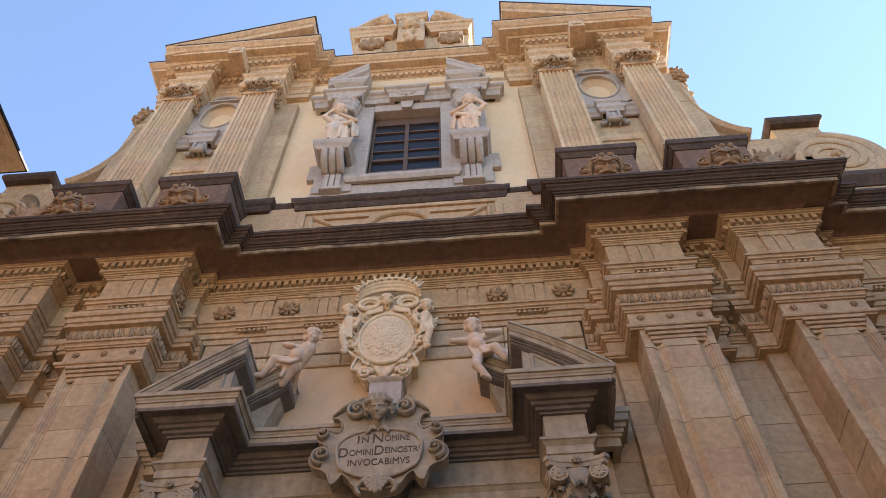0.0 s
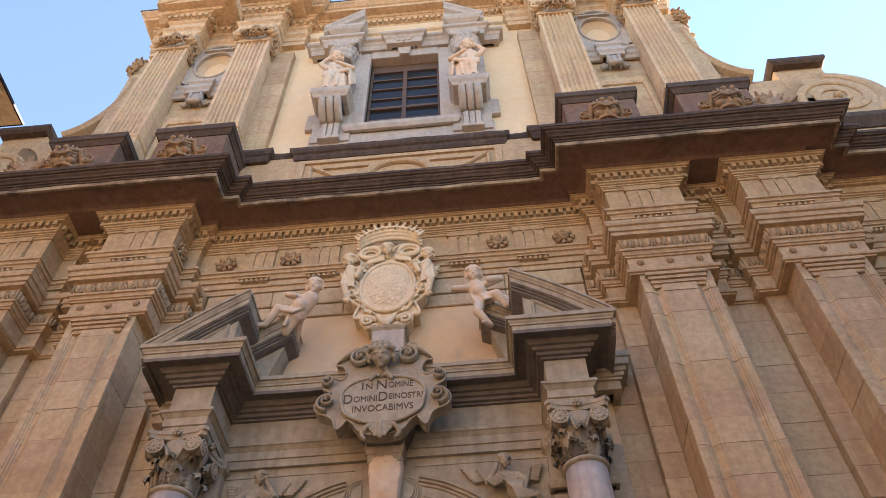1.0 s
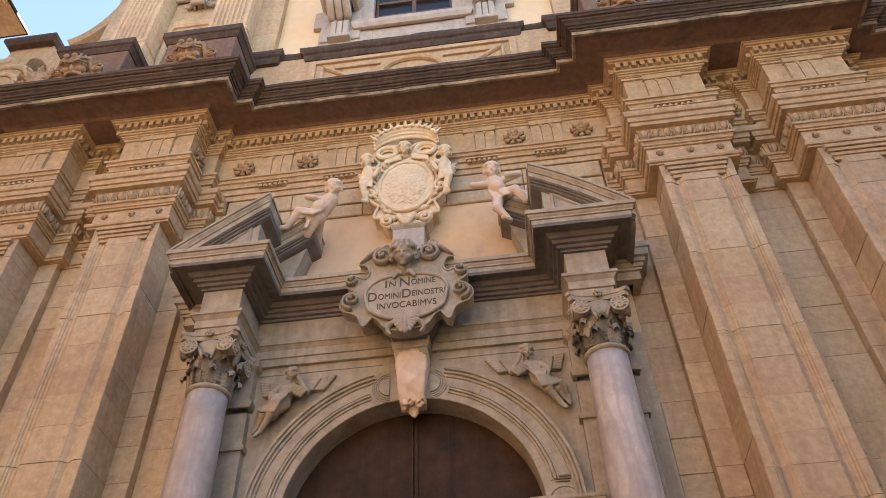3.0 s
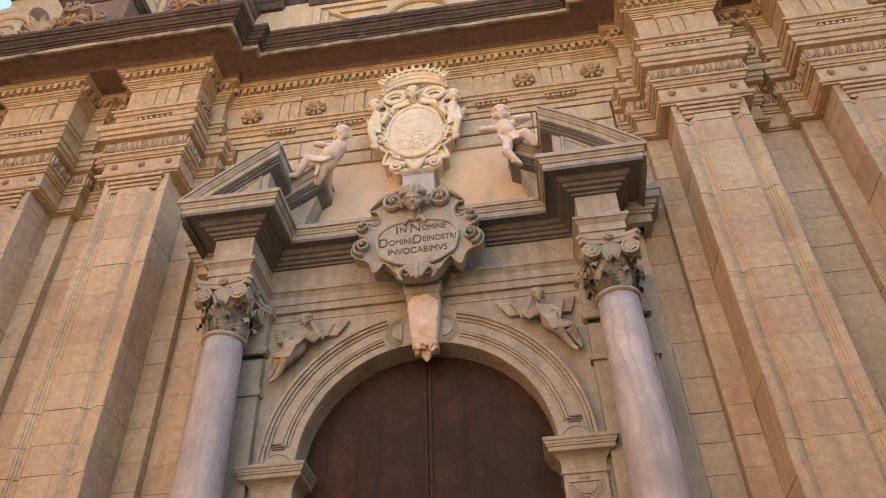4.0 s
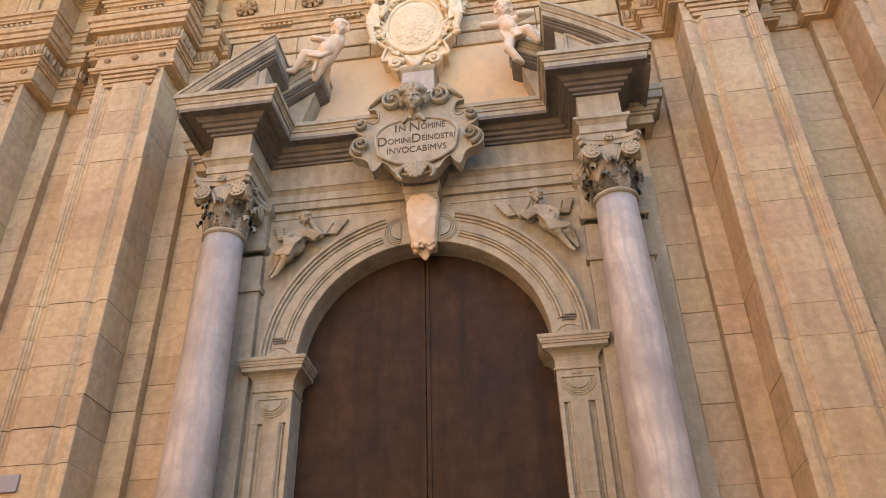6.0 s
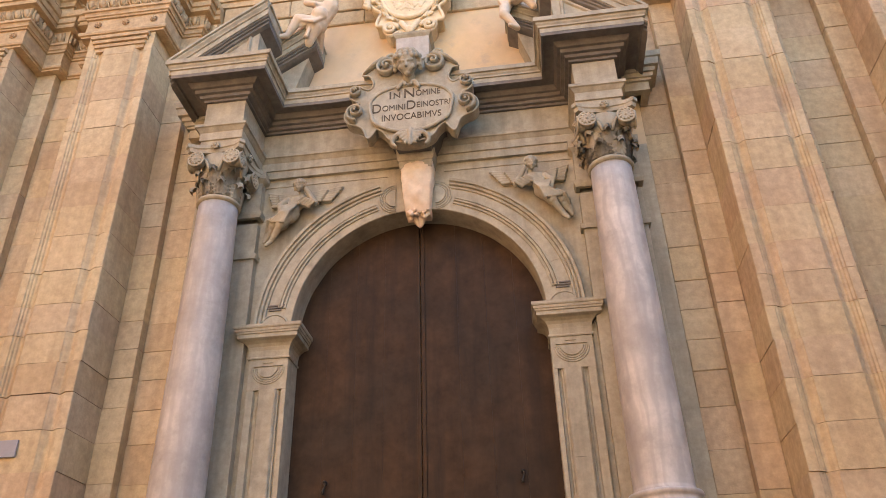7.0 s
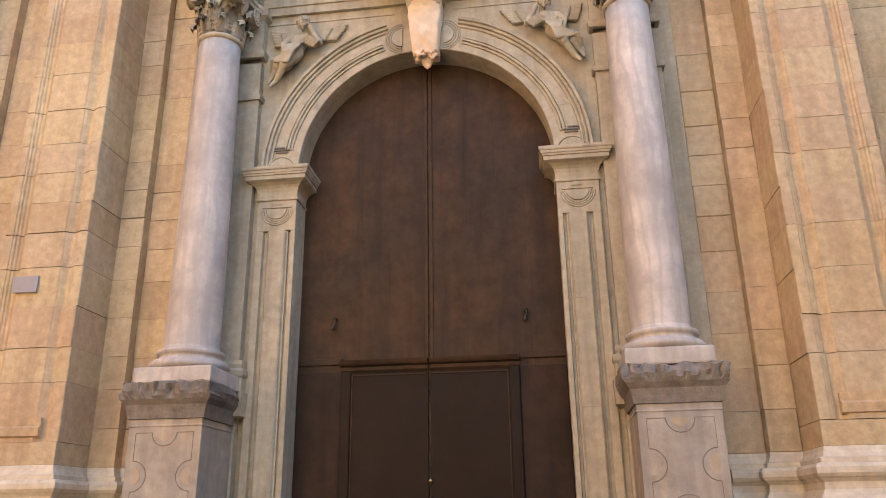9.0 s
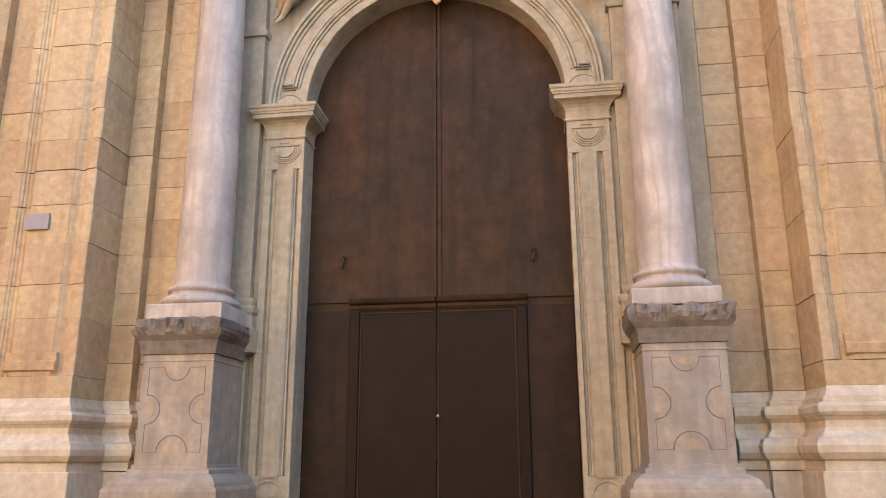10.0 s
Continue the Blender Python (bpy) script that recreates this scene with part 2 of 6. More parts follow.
def tube(bm, pts, radii, seg=8, flat=1.0):
    """A rounded bar along points; flat squeezes it in y."""
    pts = [Vector(p) for p in pts]
    rings = []
    for i, p in enumerate(pts):
        d = (pts[min(i + 1, len(pts) - 1)] - pts[max(i - 1, 0)]).normalized()
        side = d.cross(Vector((0, 1, 0)))
        side = side.normalized() if side.length > 1e-4 else Vector((1, 0, 0))
        up = side.cross(d)
        r = radii[i] if isinstance(radii, (list, tuple)) else radii
        rings.append([bm.verts.new(p + side * (r * math.cos(2 * math.pi * k / seg)) + up * (r * flat * math.sin(2 * math.pi * k / seg))) for k in range(seg)])
    for a, b in zip(rings, rings[1:]):
        for k in range(seg):
            j = (k + 1) % seg
            bm.faces.new((a[k], a[j], b[j], b[k]))
    bm.faces.new(rings[0][::-1])
    bm.faces.new(rings[-1])


def ball(bm, c, r, sub=2, scale=(1, 1, 1)):
    m = Matrix.Translation(c) @ Matrix.Diagonal((*[r * s for s in scale], 1))
    bmesh.ops.create_icosphere(bm, subdivisions=sub, radius=1.0, matrix=m)


def limb(bm, a, b, ra, rb):
    """A tapered limb with round ends."""
    a, b = Vector(a), Vector(b)
    ball(bm, a, ra)
    ball(bm, b, rb)
    d = b - a
    q = d.to_track_quat("Z", "Y").to_matrix().to_4x4()
    bmesh.ops.create_cone(bm, cap_ends=True, segments=12, radius1=ra, radius2=rb, depth=d.length, matrix=Matrix.Translation((a + b) / 2) @ q)


def spiral(bm, cx, cz, y, r, turns, thick, start=0.0, sense=1, seg=8, depth=1.0, rise=0.0):
    """A scroll that winds inwards in the facade's plane."""
    n = int(18 * turns)
    pts, rad = [], []
    for i in range(n + 1):
        f = i / n
        a = start + sense * 2 * math.pi * turns * f
        rr = r * (1 - 0.86 * f)
        pts.append((cx + rr * math.cos(a), y - rise * f, cz + rr * math.sin(a)))
        rad.append(thick * (1 - 0.55 * f))
    tube(bm, pts, rad, seg, depth)
    ball(bm, (cx, y - rise, cz), thick * 0.9, 1)


def carved(name, bm, mat, voxel, parent=None, label="", category="", group=""):
    """A carved figure: its volumes fused into one skin."""
    ob = finish(name, bm, mat, parent, True)
    rm = ob.modifiers.new("fuse", "REMESH")
    rm.mode, rm.voxel_size, rm.use_smooth_shade = "VOXEL", voxel, True
    sm = ob.modifiers.new("soften", "SMOOTH")
    sm.factor, sm.iterations = 0.5, 1 if voxel < 0.015 else 2
    return tagged(ob, label, category, group)


def oval_ring(bm, cx, cz, rx, rz, y, r, seg=48):
    pts = [(cx + rx * math.cos(2 * math.pi * k / seg), y, cz + rz * math.sin(2 * math.pi * k / seg)) for k in range(seg + 1)]
    tube(bm, pts, r, 8)


def fused(name, bm, mat, voxel):
    tmp = carved(name, bm, mat, voxel)
    me = bpy.data.meshes.new_from_object(tmp.evaluated_get(bpy.context.evaluated_depsgraph_get()))
    bpy.data.objects.remove(tmp)
    return me


def mirror_path(right):
    """A plan line for the whole front from its right half, which starts on the axis."""
    return [(-x, y) for x, y in reversed(right) if x > 1e-6] + [(x, y) for x, y in right if x > 1e-6]


# ---- ground and surroundings ----
bm = bmesh.new()
g = [bm.verts.new(p) for p in ((-900, -900, 0), (900, -900, 0), (900, 900, 0), (-900, 900, 0))]
bm.faces.new(g)
tagged(finish("ground", bm, PAVING), "grey stone paving of the square before the church", "ground", kind="structure")


def house(name, label, x0, x1, y0, y1, h, eave=0.6, face=None):
    """A plain house that closes the square, seen or added out of view: walls, eave with soffit panels, low roof,
    shutters' dark openings.
    """
    ob = thing(name, label, "building")
    part("wall", boxed(x0, x1, y0, y1, 0, h, 0.02), face or HOUSE, ob)
    bmr = bmesh.new()
    sweep(bmr, [(x0, y0), (x1, y0), (x1, y1), (x0, y1), (x0, y0)], [(-0.3, h), (0.12, h), (0.15, h + 0.1), (eave - 0.05, h + 0.12), (eave - 0.04, h + 0.15), (-0.3, h + 0.3)])
    part("eave", bmr, SAND_TRIM, ob, "boarded ochre-coloured eave")
    bmr = bmesh.new()
    sweep(bmr, [(x0, y0), (x1, y0), (x1, y1), (x0, y1), (x0, y0)], [(eave - 0.045, h + 0.125), (eave - 0.01, h + 0.125), (eave - 0.005, h + 0.2), (eave - 0.045, h + 0.21)])
    part("gutter", bmr, WOOD_DARK, ob, "dark painted gutter")
    part("roof", boxed(x0 + 0.4, x1 - 0.4, y0 + 0.4, y1 - 0.4, h + 0.45, h + 1.1, 0.2), ROOF, ob)
    return ob


# Neighbour whose eave shows beside the church, and two unseen houses added for bounce and shade
left_house = house("neighbour_house", "reddish ochre plastered house with a projecting stone eave", -22.0, -10.15, -20.0, -0.1, 18.72, 0.65, HOUSE_RED)
for k in range(12):
    part("soffit_panel", boxed(-10.1, -9.62, -1.35 - 1.4 * k, -0.25 - 1.4 * k, 18.80, 18.845, 0.01), SAND_TRIM, left_house)
house("unseen_facing_house", "unseen ochre plastered house added to bounce sunlight onto the front", -9.0, 13.0, -27.0, -17.0, 11.0)
house("unseen_side_house", "unseen plain plastered house added to keep sun off the paving", 14.5, 26.0, -17.0, 4.0, 14.0)

# ---- main wall ----
W, S, P = 0.0, -0.13, -0.72  # faces of the wall, of the flat strips and of the pilasters
WALL_END = 12.0
bm = bmesh.new()
for sx in (-1, 1):
    a, b = sorted((sx * 1.54, sx * WALL_END))
    box(bm, a, b, W + 0.012, 1.0, 0, 12.6)
arc = [(1.54 * math.cos(math.pi * k / 24), 5.44 + 1.54 * math.sin(math.pi * k / 24)) for k in range(25)]
extrude_xz(bm, [(1.54, 12.6)] + arc + [(-1.54, 12.6)], W + 0.012, 1.0)
wall = tagged(finish("wall_front", bm, JOINT), "golden sandstone church front of squared blocks with open joints", "wall", kind="structure")

rng = random.Random(4)
courses = [2.14]
while courses[-1] < 9.7:
    courses.append(courses[-1] + rng.choice((0.36, 0.40, 0.42, 0.44, 0.48)))
courses[-1] = 10.0


def run_blocks(x0, x1, y, yb, z_list, parent, width=0.62, gap=0.005):
    """Courses of squared stones between two uprights."""
    for i, (z0, z1) in enumerate(zip(z_list, z_list[1:])):
        n = max(1, round((x1 - x0) / width + rng.uniform(-0.3, 0.3)))
        cuts = [x0] + [x0 + (x1 - x0) * (k + rng.uniform(-0.18, 0.18)) / n for k in range(1, n)] + [x1]
        for a, b in zip(cuts, cuts[1:]):
            bm = bmesh.new()
            p = rng.uniform(-0.004, 0.004)
            g = gap * rng.choice((0.08, 0.15, 0.3, 0.5, 1.6))
            ashlar(bm, a + g / 2, b - g / 2, y + p, yb, z0 + g / 2, z1 - g / 2, rng.choice((0.002, 0.003, 0.005, 0.01)))
            part("stone_block", bm, SAND, parent)


def pilaster_section(w, f, back):
    """Plan of half-panelled pilaster: flat margins, a double fillet and a raised field."""
    left = [(-w, back), (-w, f + 0.008), (-w + 0.008, f), (-w + 0.095, f), (-w + 0.104, f + 0.014), (-w + 0.124, f + 0.016), (-w + 0.133, f + 0.034), (-w + 0.152, f + 0.037),
            (-w + 0.166, f + 0.054), (-w + 0.188, f + 0.055), (-w + 0.205, f + 0.047), (-w + 0.232, f + 0.02), (-w + 0.252, f + 0.008), (-w + 0.262, f - 0.004)]
    return left + [(-x, y) for x, y in reversed(left)]


def course_mesh(sec, z0, z1, wear=0.005):
    """One course of a moulded shaft, its beds a little uneven."""
    bm = bmesh.new()
    seed = rng.uniform(0, 50)

    def bed(x):
        return max(0.0, noise.noise(Vector((x * 7.0, seed, 0.0)))) * wear
    lo = [bm.verts.new((x, y, z0 + bed(x))) for x, y in sec]
    hi = [bm.verts.new((x, y, z1 - bed(x + 3.0))) for x, y in sec]
    for i in range(len(sec) - 1):
        bm.faces.new((lo[i], lo[i + 1], hi[i + 1], hi[i]))
    bm.faces.new(lo)
    bm.faces.new(hi)
    return bm


def giant_pilaster(cx):
    w = 0.49
    ob = thing("giant_pilaster", "tall panelled sandstone pilaster on a pale moulded base", "pilaster", "giant pilasters of the lower storey", at=(cx, 0, 0))
    # moulded panel foot, then the courses
    part("foot", boxed(-w, w, P, -0.1, 2.14, 2.36, 0.006), SAND, ob)
    bm = bmesh.new()
    box(bm, -w + 0.02, w - 0.02, P + 0.075, -0.1, 2.14, 10.0)
    part("core", bm, JOINT, ob)
    part("panel_foot", swept([(-w + 0.2, P + 0.02), (w - 0.2, P + 0.02)], [(0, 2.40), (0.05, 2.42), (0.055, 2.50), (0.03, 2.52), (0.03, 2.60), (0, 2.60)]), SAND_TRIM, ob)
    zs = [2.36] + [z for z in courses if z > 2.6][:-1] + [9.72]
    for z0, z1 in zip(zs, zs[1:]):
        j = rng.uniform(-0.005, 0.005)
        g = rng.choice((0.0003, 0.0006, 0.0012, 0.004))
        part("stone_course", course_mesh(pilaster_section(w + j, P + j, -0.1), z0 + g, z1 - g), SAND, ob)
    part("panel_head", swept([(-w, -0.1), (-w, P), (w, P), (w, -0.1)], [(-0.05, 9.72), (0.0, 9.72), (0.0, 9.8), (0.0, 9.97), (-0.05, 9.97)]), SAND, ob)
    bm = bmesh.new()
    for k, d in enumerate((0.0, 0.025, 0.05, 0.075)):
        box(bm, -w + 0.14 - 0.025 * k, w - 0.14 + 0.025 * k, P - d, P + 0.03, 9.66 + 0.065 * k, 9.715 + 0.065 * k)
    part("panel_moulding", bm, SAND_TRIM, ob)
    part("plinth", boxed(-w - 0.16, w + 0.16, P - 0.14, -0.05, 0, 1.42, 0.015), PALE, ob, "pale limestone plinth")
    return ob


PIL_X = (4.09, 6.24)
for sx in (-1, 1):
    for x in PIL_X:
        giant_pilaster(sx * x)

# flat strips behind the pilasters and the wall between them, stone by stone
for sx, nm in ((-1, "left"), (1, "right")):
    for x in PIL_X:
        lo_, hi_ = x - 0.79, x + 0.79
        for a, b in ((lo_, x - 0.49), (x + 0.49, hi_)):
            a, b = sorted((sx * a, sx * b))
            run_blocks(a, b, S, 0.05, courses, wall, 0.5)
    for a, b in ((2.93, 3.30), (4.88, 5.45), (7.03, 9.4)):
        a, b = sorted((sx * a, sx * b))
        run_blocks(a, b, W, 0.05, courses, wall, 0.7)

# moulded base that runs round the pilasters, on a pale plinth
base_right = [(2.93, W), (3.30, W), (3.30, S), (3.60, S), (3.60, P), (4.58, P), (4.58, S), (4.88, S), (4.88, W), (5.45, W), (5.45, S), (5.75, S), (5.75, P), (6.73, P), (6.73, S), (7.03, S), (7.03, W), (11.5, W)]
BASE_PROF = [(-0.08, 1.42), (0.13, 1.42), (0.13, 1.5), (0.16, 1.52), (0.19, 1.57), (0.195, 1.63), (0.17, 1.69), (0.12, 1.71), (0.1, 1.74), (0.07, 1.78), (0.065, 1.84), (0.09, 1.87),
             (0.11, 1.88), (0.13, 1.91), (0.13, 1.96), (0.11, 1.99), (0.06, 2.0), (0.06, 2.04), (0.035, 2.05), (0.01, 2.1), (0.0, 2.14), (-0.08, 2.14)]
wall_base = thing("wall_base", "pale moulded limestone base course round wall and pilasters", "base moulding", kind="structure")
for sx in (-1, 1):
    path = base_right if sx > 0 else [(-x, y) for x, y in reversed(base_right)]
    part("base_moulding", swept(path, BASE_PROF), PALE, wall_base)
    part("base_plinth", swept(path, [(-0.06, 0), (0.12, 0), (0.12, 1.2), (0.115, 1.41), (-0.06, 1.41)]), PALE, wall_base)

# ---- main entablature ----
F = -0.10
ent_right = [(0, F), (3.25, F), (3.25, -0.25), (3.5, -0.25), (3.5, P), (4.68, P), (4.68, -0.25), (4.95, -0.25), (4.95, F), (5.40, F), (5.40, -0.25), (5.65, -0.25), (5.65, P),
             (6.85, P), (6.85, -0.25), (7.1, -0.25), (7.1, F), (11.8, F)]
cor_right = [(0, F), (3.25, F), (3.25, -0.25), (3.5, -0.25), (3.5, P), (6.5, P), (6.5, -0.25), (6.75, -0.25), (6.75, F), (11.8, F)]
ent = thing("main_entablature", "sandstone entablature with rosette frieze and dark weathered cornice", "entablature")
ENT, COR = mirror_path(ent_right), mirror_path(cor_right)
part("architrave", swept(ENT, [(-0.1, 10.98), (0.0, 10.98), (0.0, 11.09), (0.028, 11.09), (0.03, 11.115), (0.02, 11.12), (0.02, 11.22), (0.055, 11.222), (0.055, 11.255), (0.048, 11.26), (0.07, 11.30), (0.1, 11.31), (0.1, 11.335),
                               (0.088, 11.34), (0.105, 11.37), (0.13, 11.375), (0.13, 11.42), (0.0, 11.44), (-0.1, 11.44)]), SAND_TRIM, ent)
part("frieze", swept(ENT, [(-0.1, 11.43), (0.0, 11.43), (0.0, 12.03), (0.025, 12.035), (0.03, 12.07), (0.05, 12.075), (0.05, 12.12), (-0.1, 12.12)]), SAND_TRIM, ent)
part("bed_moulding", swept(ENT, [(-0.1, 12.095), (0.065, 12.095), (0.07, 12.12), (0.095, 12.125), (0.10, 12.15), (0.125, 12.155), (0.13, 12.19), (0.12, 12.195), (0.12, 12.31), (0.185, 12.312), (0.19, 12.335), (0.215, 12.34), (0.225, 12.365), (0.25, 12.37), (0.25, 12.384), (-0.1, 12.385)]), SAND_TRIM, ent)
# soffit pieces: darker stone, the underside's shade put into the colour
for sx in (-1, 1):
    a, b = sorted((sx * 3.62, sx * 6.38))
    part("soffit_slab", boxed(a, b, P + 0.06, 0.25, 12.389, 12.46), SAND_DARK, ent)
part("soffit", swept(COR, [(-0.1, 12.375), (0.26, 12.385), (0.3, 12.42), (0.34, 12.43), (0.70, 12.43), (0.70, 12.445), (-0.1, 12.45)]), SAND_DARK, ent, "brown weathered soffit with shade in its colour")
part("corona", swept(COR, [(-0.1, 12.44), (0.69, 12.44), (0.695, 12.395), (0.74, 12.393), (0.745, 12.475), (-0.1, 12.478)], 0.012, 0.11), LIP, ent, "blotched pale drip edge of the cornice")
part("cymatium", swept(COR, [(-0.1, 12.47), (0.76, 12.47), (0.765, 12.505), (0.79, 12.51), (0.80, 12.535), (0.825, 12.54), (0.845, 12.575), (0.88, 12.60), (0.885, 12.63), (0.915, 12.635), (0.935, 12.665), (0.95, 12.67), (0.95, 12.735), (0.9, 12.76), (-0.1, 12.84)], 0.011, 0.12), CRUST, ent, "black crusted cornice top")


def along(path, off, step, skip_short=0.1):
    """Places at even steps along a plan line set out by off: position, direction."""
    pts = [Vector(p) for p in path]
    dirs = [(b - a).normalized() for a, b in zip(pts, pts[1:])]
    nor = [Vector((d.y, -d.x)) for d in dirs]
    outp = []
    for i, p in enumerate(pts):
        a, b = nor[max(i - 1, 0)], nor[min(i, len(nor) - 1)]
        outp.append(p + (a + b) / max(0.2, 1 + a.dot(b)) * off)
    for i, d in enumerate(dirs):
        a, b = outp[i], outp[i + 1]
        ln = (b - a).dot(d)
        if ln < skip_short:
            continue
        n = max(1, int(ln / step))
        for k in range(n):
            yield a + d * (ln * (k + 0.5) / n), d, nor[i]


def oriented_box(bm, c, d, n, half_w, depth, z0, z1):
    a = [c - d * half_w, c + d * half_w, c + d * half_w + n * depth, c - d * half_w + n * depth]
    lo = [bm.verts.new((q.x, q.y, z0)) for q in a]
    hi = [bm.verts.new((q.x, q.y, z1)) for q in a]
    bm.faces.new(lo[::-1])
    bm.faces.new(hi)
    for i in range(4):
        j = (i + 1) % 4
        bm.faces.new((lo[i], lo[j], hi[j], hi[i]))


bm = bmesh.new()
for c, d, n in along([p for p in ENT if abs(p[0]) < 9.5], 0.115, 0.125):
    oriented_box(bm, c, d, n, 0.036, 0.075, 12.2, 12.305)
tagged(part("dentil_course", bm, SAND_TRIM, ent), kind="stuff")


def triglyph(cx, y, wid=0.5):
    bm = bmesh.new()
    z0, z1 = 11.45, 11.96
    bar = wid / 3 - 0.014
    box(bm, cx - wid / 2, cx + wid / 2, y - 0.02, y + 0.01, z0, z1)
    for i in (-1, 0, 1):
        x = cx + i * wid / 3
        box(bm, x - bar / 2, x + bar / 2, y - 0.042, y - 0.015, z0, z1 - 0.005)
    # the grooves end under the cap in small wedges
    for i in (-0.5, 0.5):
        x = cx + i * wid / 3
        extrude_xz(bm, [(x - 0.035, z1 - 0.01), (x, z1 - 0.085), (x + 0.035, z1 - 0.01)], y - 0.058, y - 0.01)
    box(bm, cx - wid / 2 - 0.015, cx + wid / 2 + 0.015, y - 0.062, y + 0.01, z1, 12.06)
    part("triglyph", bm, SAND_TRIM, ent)
    bm = bmesh.new()
    for i in range(6):
        x = cx + (i - 2.5) * wid / 6.2
        bmesh.ops.create_cone(bm, cap_ends=True, segments=8, radius1=0.036, radius2=0.024, depth=0.07, matrix=Matrix.Translation((x, y - 0.06, 11.205)))
    box(bm, cx - wid / 2, cx + wid / 2, y - 0.1, y, 11.235, 11.26)
    part("guttae", bm, SAND_TRIM, ent)


def rosette_mesh(r=0.2, petals=8):
    """A carved flower: round petals about a button, fused into one skin."""
    bm = bmesh.new()
    for k in range(petals):
        a = 2 * math.pi * k / petals
        ball(bm, (0.70 * r * math.cos(a), -0.05, 0.70 * r * math.sin(a)), r * 0.235, 2, (1, 0.8, 1))
        ball(bm, (0.86 * r * math.cos(a), -0.075, 0.86 * r * math.sin(a)), r * 0.11, 1)
        limb(bm, (0.2 * r * math.cos(a), -0.03, 0.2 * r * math.sin(a)), (0.6 * r * math.cos(a), -0.05, 0.6 * r * math.sin(a)), r * 0.09, r * 0.12)
        ball(bm, (0.30 * r * math.cos(a + 0.5), -0.07, 0.30 * r * math.sin(a + 0.5)), r * 0.17, 2)
    ball(bm, (0, -0.095, 0), r * 0.2, 2)
    ball(bm, (0, -0.01, 0), r * 0.36, 2, (1, 0.4, 1))
    return fused("rosette", bm, SAND_CARVED, 0.0095)


ROSETTE = rosette_mesh()


def rosette(x, y, z, s=1.0, rz=0.0, parent=None):
    ob = new("rosette", ROSETTE)
    ob.parent = parent or ent
    ob.location, ob.scale, ob.rotation_euler = (x, y, z), (s, s, s), (0, rng.uniform(0, 6.28), rz)


for sx in (-1, 1):
    for x in (1.15, 2.24):
        triglyph(sx * x, F)
    for x in (1.71, 2.79):
        rosette(sx * x, F, 11.70)
    for x in PIL_X:
        triglyph(sx * x, P, 0.56)
    rosette(sx * 5.17, F, 11.72, 0.9)
    for y in (-0.45,):
        rosette(sx * 3.5, y, 11.74, 0.9, sx * -radians(90))
    for x in (7.7, 9.9):
        triglyph(sx * x, F)
    for x in (8.8,):
        rosette(sx * x, F, 11.7)

# capital band of the giant order: necking, egg-and-dart, abacus
cap_right = [(2.98, W)] + [(3.22, W), (3.22, -0.2), (3.5, -0.2), (3.5, P), (4.68, P), (4.68, -0.2), (4.98, -0.2), (4.98, W), (5.37, W), (5.37, -0.2), (5.65, -0.2), (5.65, P), (6.85, P), (6.85, -0.2), (7.12, -0.2), (7.12, W), (11.6, W)]
CAP_PROF = [(-0.1, 9.94), (0.025, 9.94), (0.03, 9.965), (0.055, 9.97), (0.065, 10.0), (0.06, 10.025), (0.035, 10.03), (0.03, 10.05), (0.0, 10.06), (0.0, 10.31), (0.025, 10.312), (0.03, 10.34), (0.05, 10.345), (0.055, 10.375), (0.045, 10.38),
            (0.06, 10.41), (0.085, 10.415), (0.09, 10.45), (0.045, 10.455), (0.05, 10.58), (0.075, 10.68), (0.155, 10.69), (0.16, 10.715), (0.145, 10.72), (0.15, 10.77), (0.175, 10.775), (0.18, 10.81), (0.17, 10.815),
            (0.175, 10.87), (0.205, 10.88), (0.22, 10.925), (0.225, 10.97), (-0.1, 10.99)]
for sx in (-1, 1):
    path = cap_right if sx > 0 else [(-x, y) for x, y in reversed(cap_right)]
    part("capital_band", swept(path, CAP_PROF), SAND_TRIM, ent)
    bm = bmesh.new()
    for c, d, n in along([p for p in path if abs(p[0]) < 9], 0.055, 0.145, 0.12):
        ball(bm, (c.x + n.x * 0.005, c.y + n.y * 0.005, 10.575), 0.085, 2, (0.52, 0.66, 1.05) if abs(d.x) > 0.5 else (0.66, 0.52, 1.05))
        tube(bm, [Vector((c.x, c.y, 10.57)) + Vector((d.x, d.y, 0)) * (0.06 * math.cos(a)) + Vector((0, 0, 0.115 * math.sin(a))) + Vector((n.x, n.y, 0)) * 0.02 for a in [math.pi * (0.85 + 1.3 * k / 8) for k in range(9)]], 0.011, 5)
        for q in (-1, 1):
            oriented_box(bm, c + d * q * 0.071 - n * 0.02, d, n, 0.004, 0.06, 10.47, 10.65)
    tagged(part("egg_and_dart", bm, SAND_TRIM, ent, smooth=True), kind="stuff")
    for x in PIL_X:
        for dx in (-0.42, 0, 0.42):
            rosette(sx * x + dx, P, 10.2, 0.3)

# plain fascia between the pilaster groups, over the portal
for z0, z1, y in ((10.36, 10.62, W - 0.07), (10.63, 10.97, W - 0.09)):
    cuts = [-2.95, -1.9, -0.75, 0.55, 1.75, 2.95]
    for a, b in zip(cuts, cuts[1:]):
        bm = bmesh.new()
        ashlar(bm, a + 0.004, b - 0.004, y, 0.05, z0, z1 - 0.006)
        part("fascia_block", bm, SAND, ent)

# ---- portal ----
portal = thing("portal_surround", "grey stone portal with arched doorway, entablature and broken pediment", "portal")


